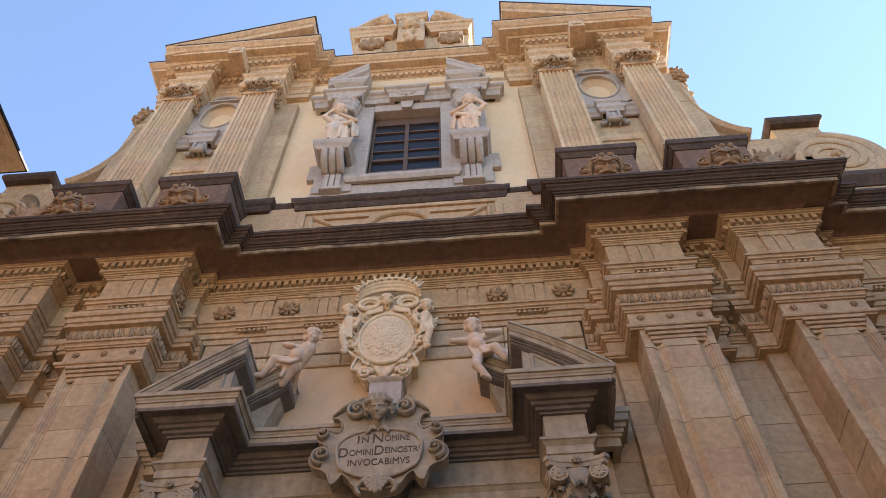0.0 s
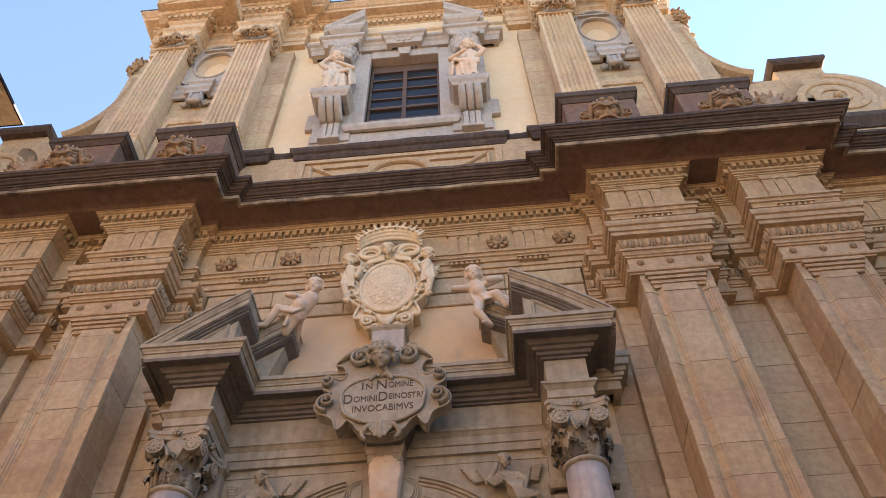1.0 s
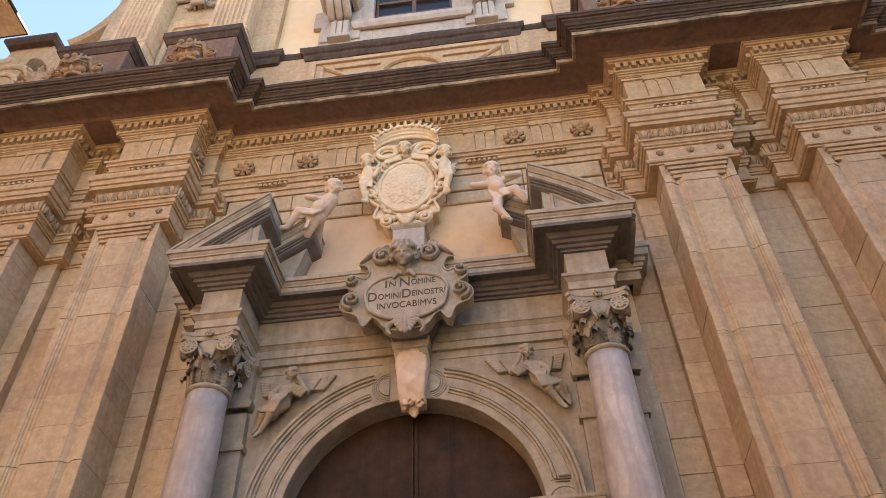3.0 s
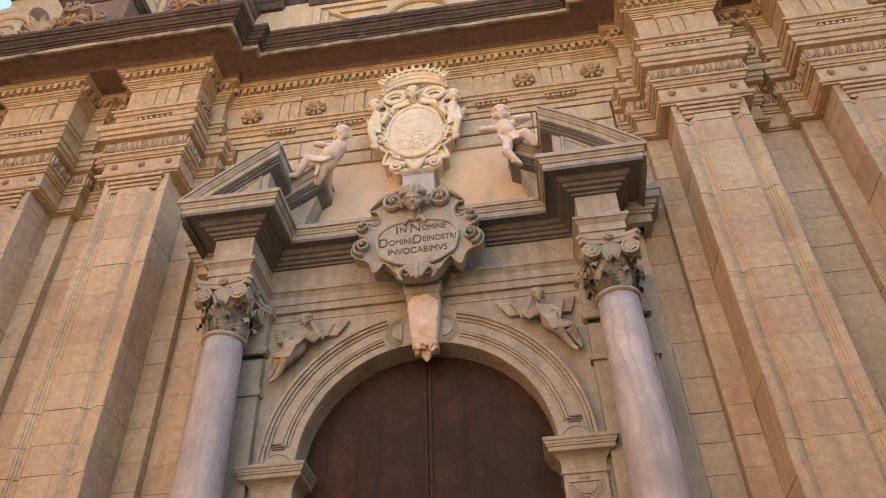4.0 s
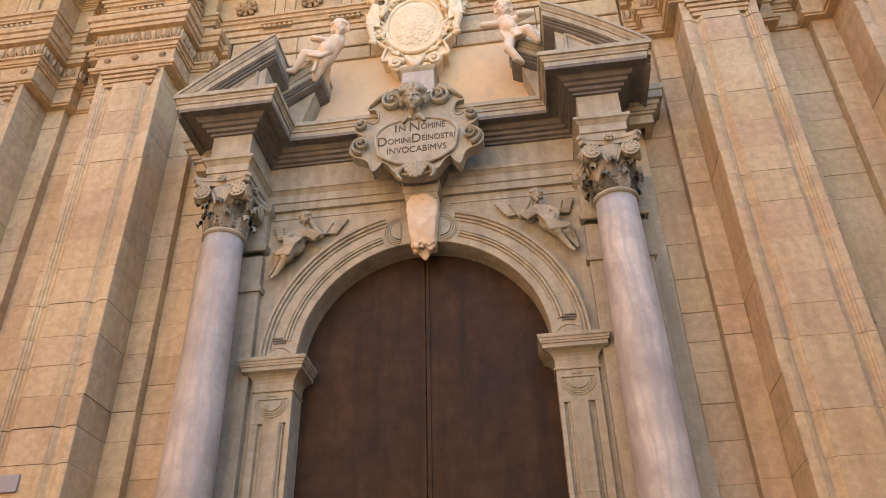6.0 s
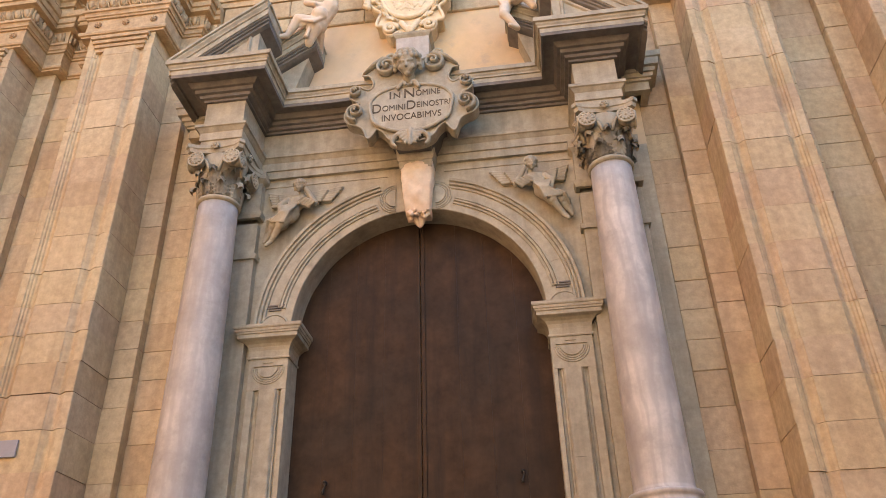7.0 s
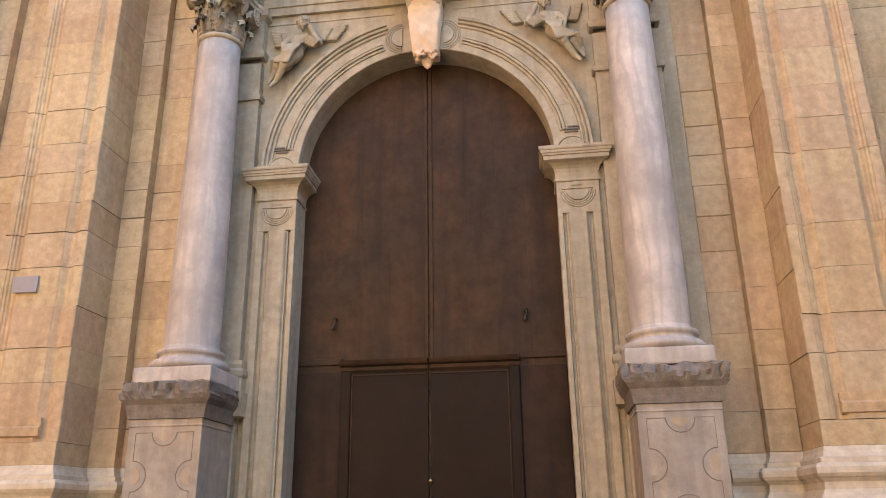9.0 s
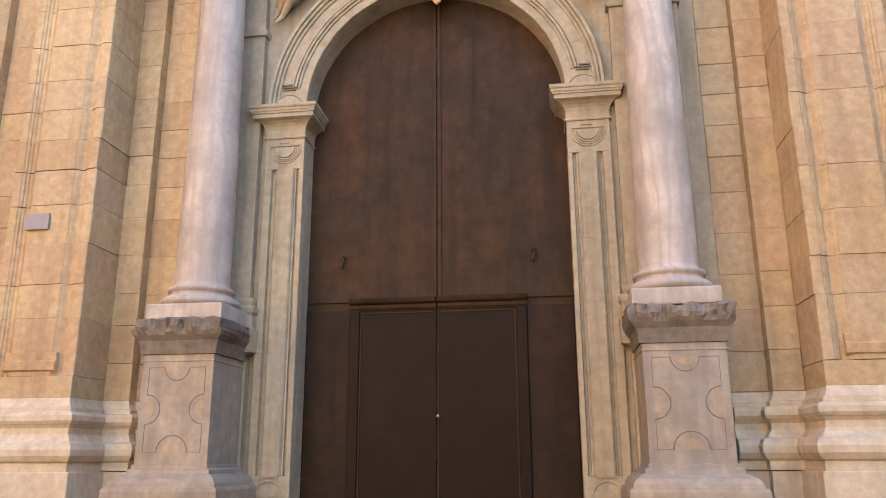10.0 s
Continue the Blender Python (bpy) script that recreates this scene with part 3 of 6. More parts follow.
def revolve(bm, prof, a0, a1, cz, seg=24):
    """A profile (radius, depth) turned about the arch's centre between two angles."""
    rings = []
    for k in range(seg + 1):
        a = a0 + (a1 - a0) * k / seg
        o = 0.004 * noise.noise(Vector((a * 9.0, prof[0][0] * 5.0, 0.0)))
        rings.append([bm.verts.new(((r + o) * math.cos(a), y, cz + (r + o) * math.sin(a))) for r, y in prof])
    for p, q in zip(rings, rings[1:]):
        for i in range(len(prof) - 1):
            bm.faces.new((p[i], p[i + 1], q[i + 1], q[i]))
    bm.faces.new(rings[0])
    bm.faces.new(rings[-1][::-1])


def half_disc(bm, cx, cz, r, a0, y, back, squash=1.0):
    extrude_xz(bm, [(cx + r * math.cos(a0 + math.pi * k / 16), cz + squash * r * math.sin(a0 + math.pi * k / 16)) for k in range(17)], y, back)


def half_ring(bm, cx, cz, r, a0, y, thick=0.012):
    tube(bm, [(cx + r * math.cos(a0 + math.pi * k / 16), y, cz + r * math.sin(a0 + math.pi * k / 16)) for k in range(17)], thick, 6)


ARCH_R, ARCH_Z, REVEAL = 1.475, 5.44, 0.25
# wall slab behind the columns, with the arched opening
bm = bmesh.new()
for sx in (-1, 1):
    a, b = sorted((sx * 1.53, sx * 2.92))
    box(bm, a, b, -0.05, 0.24, 0, ARCH_Z)
arc = [(1.53 * math.cos(math.pi * k / 40), ARCH_Z + 1.53 * math.sin(math.pi * k / 40)) for k in range(41)]
extrude_xz(bm, [(2.92, ARCH_Z), (2.92, 7.62), (-2.92, 7.62), (-2.92, ARCH_Z)] + arc[::-1], -0.05, 0.24)
part("wall_slab", bm, GREY, portal)

# archivolt: wedge stones, then the two moulded bands on them
VOUSSOIRS = 9
for k in range(VOUSSOIRS):
    a0, a1 = math.pi * k / VOUSSOIRS + 0.0004, math.pi * (k + 1) / VOUSSOIRS - 0.0004
    bm = bmesh.new()
    p = rng.uniform(-0.003, 0.003)
    revolve(bm, [(ARCH_R, REVEAL), (ARCH_R, -0.10 + p), (ARCH_R + 0.008, -0.11 + p), (1.80, -0.11 + p), (1.80, REVEAL)], a0, a1, ARCH_Z, 10)
    part("voussoir", bm, GREY, portal)
INNER_BAND = [(1.575, -0.10), (1.575, -0.128), (1.592, -0.135), (1.597, -0.118), (1.607, -0.118), (1.612, -0.145), (1.632, -0.15), (1.637, -0.12), (1.647, -0.12), (1.652, -0.138), (1.664, -0.138), (1.668, -0.10)]
OUTER_BAND = [(1.79, -0.04), (1.79, -0.115), (1.797, -0.132), (1.812, -0.137), (1.818, -0.12), (1.83, -0.12), (1.836, -0.152), (1.856, -0.162), (1.866, -0.15), (1.874, -0.18), (1.905, -0.186), (1.912, -0.165), (1.912, -0.04)]
for side in (0, 1):
    for prof, a0, a1 in ((INNER_BAND, 0.16, 1.27), (OUTER_BAND, 0.0, 1.335)):
        bm = bmesh.new()
        revolve(bm, prof, *((a0, a1) if side == 0 else (math.pi - a1, math.pi - a0)), ARCH_Z, 40)
        part("arch_moulding", bm, GREY, portal)
    # half-round end of the archivolt on the impost, and the short fillets over it
    cx = 1.68 * (1 if side == 0 else -1)
    bm = bmesh.new()
    half_disc(bm, cx, ARCH_Z, 0.155, 0, -0.132, 0)
    half_ring(bm, cx, ARCH_Z, 0.172, 0, -0.125)
    part("arch_boss", bm, GREY, portal)
    for dz, wd in ((0.235, 0.075), (0.265, 0.095), (0.295, 0.11)):
        # proud bars; their dark grey paints the shade of sunk fillets
        part("arch_fillet", boxed(cx - wd, cx + wd, -0.128, 0, ARCH_Z + dz - 0.009, ARCH_Z + dz + 0.009, 0.003), GREY_SHADED, portal)
# half-round bosses either side of the keystone
for sx in (-1, 1):
    a0 = -math.pi / 2 if sx > 0 else math.pi / 2
    bm = bmesh.new()
    half_disc(bm, sx * 0.25, 7.10, 0.125, a0, -0.135, 0)
    for r in (0.145, 0.178, 0.205):
        half_ring(bm, sx * 0.25, 7.10, r, a0, -0.116, 0.011)
    part("arch_boss", bm, GREY, portal)

# jamb pilasters and imposts
JAMB = [(1.475, REVEAL), (1.475, -0.105), (1.482, -0.11), (1.522, -0.11), (1.532, -0.066), (1.556, -0.06), (1.562, -0.088), (1.576, -0.09), (1.586, -0.12), (1.602, -0.134), (1.77, -0.134), (1.785, -0.12),
        (1.795, -0.09), (1.808, -0.088), (1.814, -0.06), (1.838, -0.066), (1.85, -0.11), (1.928, -0.11), (1.935, -0.105), (1.935, 0.0)]
for sx in (-1, 1):
    def X(a, b):
        return sorted((sx * a, sx * b))
    x0, x1 = X(1.475, 1.935)
    part("jamb", boxed(x0, x1, -0.11, REVEAL, 0, 1.36, 0.008), GREY, portal)
    sec = [(sx * x, y) for x, y in JAMB]
    for z0, z1 in ((1.36, 2.62), (2.62, 3.74), (3.74, 4.70)):
        part("jamb_stone", course_mesh(sec, z0 + 0.0005, z1 - 0.0005, 0.004), GREY, portal)
    part("jamb", boxed(x0, x1, -0.11, REVEAL, 4.70, 5.08, 0.006), GREY, portal)
    bm = bmesh.new()
    cx = sx * 1.70
    half_disc(bm, cx, 4.955, 0.115, math.pi, -0.128, -0.1)
    for r in (0.135, 0.16, 0.185):
        half_ring(bm, cx, 4.955, r, math.pi, -0.112, 0.010)
    box(bm, cx - 0.17, cx + 0.17, -0.126, -0.1, 4.975, 4.99)
    box(bm, cx - 0.06, cx + 0.05, -0.124, -0.1, 5.015, 5.027)
    part("jamb_boss", bm, GREY, portal)
    bm = bmesh.new()
    half_disc(bm, cx, 1.16, 0.12, 0, -0.128, -0.1)
    half_ring(bm, cx, 1.16, 0.15, 0, -0.112, 0.011)
    box(bm, cx - 0.1, cx + 0.1, -0.13, -0.1, 1.345, 1.375)
    part("jamb_boss", bm, GREY, portal)
    order = [(-1.935, -0.04), (-1.935, -0.11), (-1.475, -0.11), (-1.475, 0.24)] if sx < 0 else [(1.475, 0.24), (1.475, -0.11), (1.935, -0.11), (1.935, -0.04)]
    part("impost", swept(order, [(-0.05, 5.065), (0.014, 5.067), (0.02, 5.08), (0.014, 5.093), (0.004, 5.096), (0.006, 5.17), (0.018, 5.215), (0.04, 5.245), (0.075, 5.27), (0.118, 5.285), (0.125, 5.29), (0.125, 5.335), (0.138, 5.338), (0.142, 5.36),
                                 (0.15, 5.363), (0.155, 5.392), (0.164, 5.396), (0.17, 5.41), (0.17, 5.438), (-0.05, 5.44)], 0.003, 0.1), GREY, portal)
    # flat respond behind each column
    q0, q1 = X(2.0, 2.74)
    part("respond", boxed(q0, q1, -0.16, 0.0, 0, 6.9, 0.008), GREY, portal)
    part("respond_base", swept([(q0, 0), (q0, -0.16), (q1, -0.16), (q1, 0)], [(-0.02, 2.6), (0.09, 2.62), (0.1, 2.86), (0.07, 2.88), (0.07, 3.02), (0.09, 3.05), (0.09, 3.1), (0.05, 3.13), (0.06, 3.17), (0.05, 3.21), (-0.02, 3.22)]), GREY, portal)
    part("respond_band", swept([(q0, 0), (q0, -0.16), (q1, -0.16), (q1, 0)], [(-0.02, 6.38), (0.03, 6.38), (0.036, 6.42), (0.036, 6.445), (-0.02, 6.45)]), GREY, portal)
    part("respond_band", swept([(q0, 0), (q0, -0.16), (q1, -0.16), (q1, 0)], [(-0.02, 6.97), (0.03, 6.97), (0.045, 7.02), (0.045, 7.06), (0.012, 7.08), (0.012, 7.5), (0.06, 7.55), (0.06, 7.65), (-0.02, 7.66)]), GREY, portal)
    # sunk line that frames the spandrel
    q0, q1 = X(0.36, 2.0)
    part("spandrel_fillet", boxed(q0, q1, -0.062, -0.04, 7.49, 7.512, 0.004), GREY, portal)

# keystone and its corbel
bm = bmesh.new()
rows = []
for i in range(26):
    t = i / 25
    z, half = 6.80 + 0.70 * t, 0.15 + 0.06 * t
    face = -0.22 - 0.09 * min(1.0, 3 * t)
    row = []
    for k in range(15):
        u = k / 7 - 1
        # eroded scrollwork: low relief, broken at the foot
        v = Vector((u * 3.0, t * 9.0, 2.0))
        d = 0.013 * noise.noise(v) + 0.008 * noise.noise(v * 2.7) + 0.012 * math.cos(5.0 * u) * math.sin(16 * t)
        row.append(bm.verts.new((0.04 + u * half * (1 + 0.05 * noise.noise(Vector((t * 8, k, 1)))), face + d + 0.03 * u * u, z + (0.03 * noise.noise(Vector((u * 4, 0, 3))) if i == 0 else 0))))
    rows.append([bm.verts.new((0.04 - half, 0.0, z))] + row + [bm.verts.new((0.04 + half, 0.0, z))])
for p, q in zip(rows, rows[1:]):
    for k in range(len(p) - 1):
        bm.faces.new((p[k], p[k + 1], q[k + 1], q[k]))
bm.faces.new(rows[0][::-1])
bm.faces.new(rows[-1])
key = part("keystone", bm, STUCCO, portal, "crumbling pale keystone", True)
bm = bmesh.new()
for k in range(22):
    ball(bm, (rng.uniform(-0.09, 0.17), -0.19 + rng.uniform(-0.06, 0.05), rng.uniform(6.75, 6.83)), rng.uniform(0.018, 0.034), 2)
for k in range(3):
    limb(bm, (0.0 + 0.045 * k, -0.1, 6.79), (0.03 + 0.02 * k, -0.08, 6.70 - 0.02 * (k == 1)), 0.05, 0.024)
carved("broken_foot", bm, STUCCO, 0.009, key)
part("corbel", swept([(-0.17, 0.0), (-0.17, -0.3), (0.24, -0.3), (0.24, 0.0)], [(-0.05, 7.42), (0.0, 7.42), (0.006, 7.52), (0.02, 7.53), (0.025, 7.56), (0.035, 7.60), (0.04, 7.66), (0.04, 7.8), (-0.05, 7.8)], 0.004, 0.1), GREY, portal)

# ---- columns ----
COL_Y = -0.55


def acanthus(z0, h, r, width):
    """One lobed leaf, ribbed up its back, that stands against the bell and curls over at the top."""
    bm = bmesh.new()
    grid = []
    for i in range(25):
        t = i / 24
        wd = width * (0.8 + 0.35 * math.sin(math.pi * min(1.0, t * 1.1))) * (1.0 + 0.13 * math.cos(8 * math.pi * t))
        if t < 0.76:
            out, z = r + 0.012 + 0.03 * t, z0 + h * t / 0.76
        else:
            f = radians(215) * (t - 0.76) / 0.24
            out, z = r + 0.035 + 0.042 * (1 - math.cos(f)), z0 + h + 0.042 * math.sin(f)
            wd *= 1 - 0.5 * (t - 0.76) / 0.24
        row = []
        for k in range(13):
            u = k / 6 - 1
            rib = 0.009 * math.cos(5 * math.pi * u) * (1 - 0.3 * t) + 0.012 * (1 - u * u)
            row.append(bm.verts.new((wd * u, -(out + rib - 0.022 * u * u), z - 0.03 * u * u * t)))
        grid.append(row)
    for p, q in zip(grid, grid[1:]):
        for k in range(12):
            bm.faces.new((p[k], p[k + 1], q[k + 1], q[k]))
    bmesh.ops.solidify(bm, geom=bm.faces[:], thickness=0.016)
    bmesh.ops.recalc_face_normals(bm, faces=bm.faces)
    me = bpy.data.meshes.new("acanthus_leaf")
    bm.to_mesh(me)
    bm.free()
    me.materials.append(GREY)
    me.shade_smooth()
    return me


def rosette_disc(r):
    """A capital's scroll end: a rimmed disc with leaves that turn about a button."""
    bm = bmesh.new()
    bmesh.ops.create_cone(bm, cap_ends=True, segments=28, radius1=r * 0.95, radius2=r * 0.95, depth=0.09, matrix=Matrix.Translation((0, 0.045, 0)) @ Matrix.Rotation(math.pi / 2, 4, "X"))
    oval_ring(bm, 0, 0, r, r, -0.005, 0.013, 28)
    for k in range(11):
        a = 2 * math.pi * k / 11
        tube(bm, [(r * q * math.cos(a + 0.9 * q), -0.012, r * q * math.sin(a + 0.9 * q)) for q in (0.28, 0.46, 0.64, 0.82)], [0.008, 0.012, 0.013, 0.008], 6)
    ball(bm, (0, -0.012, 0), r * 0.2, 2)
    return fused("volute", bm, GREY, 0.0062)


LEAF_LOW, LEAF_HIGH, VOLUTE = acanthus(6.95, 0.17, 0.235, 0.088), acanthus(6.97, 0.33, 0.222, 0.088), rosette_disc(0.098)


def column(cx):
    col = thing("column", "white veined marble column with carved Corinthian capital on a pedestal", "column", "pair of portal columns", at=(cx, COL_Y, 0))
    bm = bmesh.new()
    prof = [(0.30, 3.2), (0.30, 3.235), (0.283, 3.26)]
    for k in range(13):
        t = k / 12
        prof.append((0.28 - 0.045 * t ** 1.6, 3.28 + 3.62 * t))
    lathe(bm, prof, 0, 0, 48)
    part("shaft", bm, MARBLE, col, "white marble shaft with grey veins", True)
    bm = bmesh.new()
    lathe(bm, [(0.30, 3.02), (0.37, 3.03), (0.40, 3.06), (0.40, 3.09), (0.37, 3.12), (0.34, 3.125), (0.32, 3.14), (0.31, 3.17), (0.33, 3.18), (0.345, 3.2), (0.335, 3.225), (0.30, 3.235)], 0, 0, 48)
    part("base", bm, MARBLE, col, "", True)
    part("base_plinth", boxed(-0.40, 0.40, -0.38, 0.40, 2.87, 3.03, 0.02), MARBLE, col)
    ped = part("pedestal", boxed(-0.335, 0.40, -0.33, 0.42, 1.4, 2.56, 0.01), PED_MARBLE, col, "grey and ochre veined marble pedestal")
    ring = [(-0.335, 0.42), (-0.335, -0.33), (0.40, -0.33), (0.40, 0.42)]
    bm = bmesh.new()
    sweep(bm, ring, [(-0.02, 2.52), (0.02, 2.53), (0.025, 2.56), (0.03, 2.60), (0.045, 2.66), (0.085, 2.71), (0.11, 2.75), (0.125, 2.79), (0.125, 2.855), (0.1, 2.875), (-0.02, 2.88)])
    bmesh.ops.subdivide_edges(bm, edges=[e for e in bm.edges if e.calc_length() > 0.3], cuts=60, use_grid_fill=True)
    for v in bm.verts:
        if v.co.z > 2.72:
            q = v.co + Vector((cx, 0, 0))
            flat = Vector((q.x, q.y, q.z * 0.4))
            chip = (max(0.0, noise.noise(flat * 9)) + 0.7 * max(0.0, noise.noise(flat * 23))) * min(1.0, (v.co.z - 2.72) / 0.05)
            v.co.x -= chip * 0.11 * (1 if v.co.x > 0.03 else -1) * (1 if abs(v.co.x - 0.03) > 0.4 else 0)
            v.co.y += chip * 0.11 * (1 if v.co.y < -0.36 else 0)
            v.co.z += noise.noise(q * 11) * 0.022
    part("pedestal_cornice", bm, PED_CRUST, ped, "chipped marble cornice")
    part("pedestal_base", swept(ring, [(-0.02, 0), (0.2, 0), (0.2, 1.25), (0.19, 1.28), (0.165, 1.285), (0.16, 1.32), (0.13, 1.36), (0.075, 1.395), (0.05, 1.40), (0.045, 1.435), (0.015, 1.45), (0.012, 1.48), (0.0, 1.485), (-0.02, 1.49)]), PED_MARBLE, ped)
    # inlaid panel with half-round bites, on the front and on the side towards the door
    for face in (0, 1):
        def lay(name, bm, mat_):
            if face:
                bmesh.ops.transform(bm, matrix=Matrix.Translation((0.40, 0.045, 0)) @ Matrix.Rotation(math.pi / 2, 4, "Z"), verts=bm.verts)
            else:
                bmesh.ops.transform(bm, matrix=Matrix.Translation((0.0325, -0.33, 0)), verts=bm.verts)
            part(name, bm, mat_, ped)
        for cx_, cz_, a0, rr in ((0, 2.40, math.pi, 0.125), (0, 1.60, 0, 0.155), (-0.29, 2.0, -math.pi / 2, 0.14), (0.29, 2.0, math.pi / 2, 0.14)):
            bm = bmesh.new()
            half_disc(bm, cx_, cz_, rr * 0.62, a0, -0.003, 0.01)
            lay("inlay", bm, INLAY)
            bm = bmesh.new()
            half_ring(bm, cx_, cz_, rr, a0, 0.0, 0.0045)
            lay("inlay_line", bm, PED_CRUST)
        for x0, x1, z0, z1 in ((-0.29, -0.125, 2.397, 2.403), (0.125, 0.29, 2.397, 2.403), (-0.29, -0.155, 1.597, 1.603), (0.155, 0.29, 1.597, 1.603), (-0.293, -0.288, 2.14, 2.405), (0.288, 0.293, 2.14, 2.405), (-0.293, -0.288, 1.595, 1.86), (0.288, 0.293, 1.595, 1.86)):
            bm = bmesh.new()
            box(bm, x0, x1, -0.004, 0.01, z0, z1)
            lay("inlay_line", bm, PED_CRUST)
    part("fillet", swept(ring, [(-0.02, 2.455), (0.007, 2.457), (0.009, 2.465), (0.007, 2.475), (-0.02, 2.477)]), PED_MARBLE, ped)
    # Corinthian capital: bell, two rows of leaves, corner scrolls, curved abacus
    cap = bmesh.new()
    lathe(cap, [(0.235, 6.885), (0.262, 6.9), (0.27, 6.92), (0.262, 6.94), (0.24, 6.955)], 0, 0, 40)
    cap = part("capital", cap, GREY, col, "carved grey stone capital with leaves and scrolls", True)
    bm = bmesh.new()
    lathe(bm, [(0.225, 6.95), (0.225, 7.2), (0.25, 7.4), (0.29, 7.54)], 0, 0, 32)
    part("bell", bm, GREY, cap, smooth=True)
    for mesh, n, off in ((LEAF_LOW, 8, 0.5), (LEAF_HIGH, 8, 0.0)):
        for k in range(n):
            leaf = new("acanthus_leaf", mesh)
            leaf.parent, leaf.rotation_euler = cap, (0, 0, 2 * math.pi * (k + off) / n)
    for k in range(4):
        for side in (-1, 1):
            vol = new("volute", VOLUTE)
            a = k * math.pi / 2
            vol.parent, vol.rotation_euler = cap, (0, 0, a)
            vol.location = Matrix.Rotation(a, 3, "Z") @ Vector((side * 0.222, -0.325, 7.435))
        # stalks that feed the scrolls
        bm = bmesh.new()
        for side in (-1, 1):
            tube(bm, [Matrix.Rotation(k * math.pi / 2, 3, "Z") @ Vector((side * (0.05 + 0.022 * i), -0.262 - 0.009 * i, 7.28 + 0.075 * math.sin(0.34 * i) * 3 - 0.012 * i)) for i in range(7)], 0.022, 6)
        part("stalk", bm, GREY, cap, smooth=True)
    bm = bmesh.new()
    ab = []
    for k in range(4):
        a = math.pi / 4 + k * math.pi / 2
        c0 = Vector((math.cos(a), math.sin(a))) * 0.50
        c1 = Vector((math.cos(a + math.pi / 2), math.sin(a + math.pi / 2))) * 0.50
        t = Vector((-math.sin(a), math.cos(a))) * 0.035
        ab.append(c0 + t)
        for i in range(1, 8):
            f = i / 8
            q = c0.lerp(c1, f)
            ab.append(q * (1 - 0.16 * math.sin(math.pi * f)))
        ab.append(c1 - Vector((-math.sin(a + math.pi / 2), math.cos(a + math.pi / 2))) * 0.035)
    rings = []
    for z, s in ((7.55, 0.93), (7.60, 0.95), (7.61, 1.0), (7.66, 1.0)):
        rings.append([bm.verts.new((p.x * s, p.y * s, z)) for p in ab])
    for p, q in zip(rings, rings[1:]):
        for i in range(len(ab)):
            j = (i + 1) % len(ab)
            bm.faces.new((p[i], p[j], q[j], q[i]))
    bm.faces.new(rings[0][::-1])
    bm.faces.new(rings[-1])
    part("abacus", bm, GREY, cap)
    for k in range(4):
        a = k * math.pi / 2
        bm = bmesh.new()
        for i in range(6):
            b = 2 * math.pi * i / 6
            ball(bm, (0.035 * math.cos(b), 0, 0.035 * math.sin(b)), 0.024, 1)
        ball(bm, (0, -0.015, 0), 0.025, 1)
        bmesh.ops.transform(bm, matrix=Matrix.Rotation(a, 4, "Z") @ Matrix.Translation((0, -0.33, 7.62)), verts=bm.verts)
        part("abacus_flower", bm, GREY, cap, smooth=True)
    return col


for sx in (-1, 1):
    c = column(2.36 * sx)
    if sx < 0:
        for o in c.children_recursive:
            if o.name.startswith("pedestal") and not o.name.startswith(("pedestal_c", "pedestal_b")):
                o.scale = (-1, 1, 1)

# ---- portal entablature: the centre stands back, blocks stand over the columns ----
PB = -0.85
p_right = [(0, -0.10), (2.06, -0.10), (2.06, PB), (2.57, PB), (2.57, 0.02)]
PATH_P = mirror_path(p_right)
part("architrave", swept(PATH_P, [(-0.1, 7.61), (0.0, 7.61), (0.0, 7.72), (0.02, 7.725), (0.02, 7.84), (0.03, 7.85), (0.06, 7.89), (0.08, 7.90), (0.08, 7.94), (0.0, 7.96), (-0.1, 7.96)]), GREY, portal)
part("frieze", swept(PATH_P, [(-0.1, 7.95), (0.0, 7.95), (0.0, 8.34), (-0.1, 8.34)]), GREY, portal)
# bed moulding and soffit take a darker grey that paints the underside's shade
part("bed_moulding", swept(PATH_P, [(-0.1, 8.33), (0.035, 8.33), (0.035, 8.365), (0.075, 8.37), (0.085, 8.41), (0.125, 8.415), (0.13, 8.465), (0.165, 8.47), (0.185, 8.50), (0.20, 8.53), (0.2, 8.56), (-0.1, 8.56)]), GREY_SHADED, portal, "weathered grey bed moulding with shade in its colour")
part("cornice_soffit", swept(PATH_P, [(-0.1, 8.535), (0.325, 8.535), (0.33, 8.50), (0.352, 8.50), (0.356, 8.545), (-0.1, 8.548)]), GREY_SHADED, portal, "cornice underside with shade and stains in its colour")
part("cornice", swept(PATH_P, [(-0.1, 8.545), (0.358, 8.545), (0.36, 8.615), (0.378, 8.617), (0.38, 8.64), (0.395, 8.66), (0.40, 8.685), (0.425, 8.687), (0.43, 8.745), (0.40, 8.76), (-0.1, 8.78)], 0.006, 0.14), GREY, portal, "grey weathered cornice with a worn lip")
for sx in (-1, 1):
    side = [(2.55, -0.32), (3.04, -0.32), (3.04, 0.02)]
    side = side if sx > 0 else [(-x, y) for x, y in reversed(side)]
    part("side_cornice", swept(side, [(-0.1, 8.26), (0.0, 8.26), (0.0, 8.39), (0.03, 8.395), (0.03, 8.43), (0.055, 8.435), (0.065, 8.49), (0.09, 8.495), (0.10, 8.55), (0.14, 8.56), (0.15, 8.66), (0.17, 8.67), (0.19, 8.74), (-0.1, 8.76)]), GREY, portal)


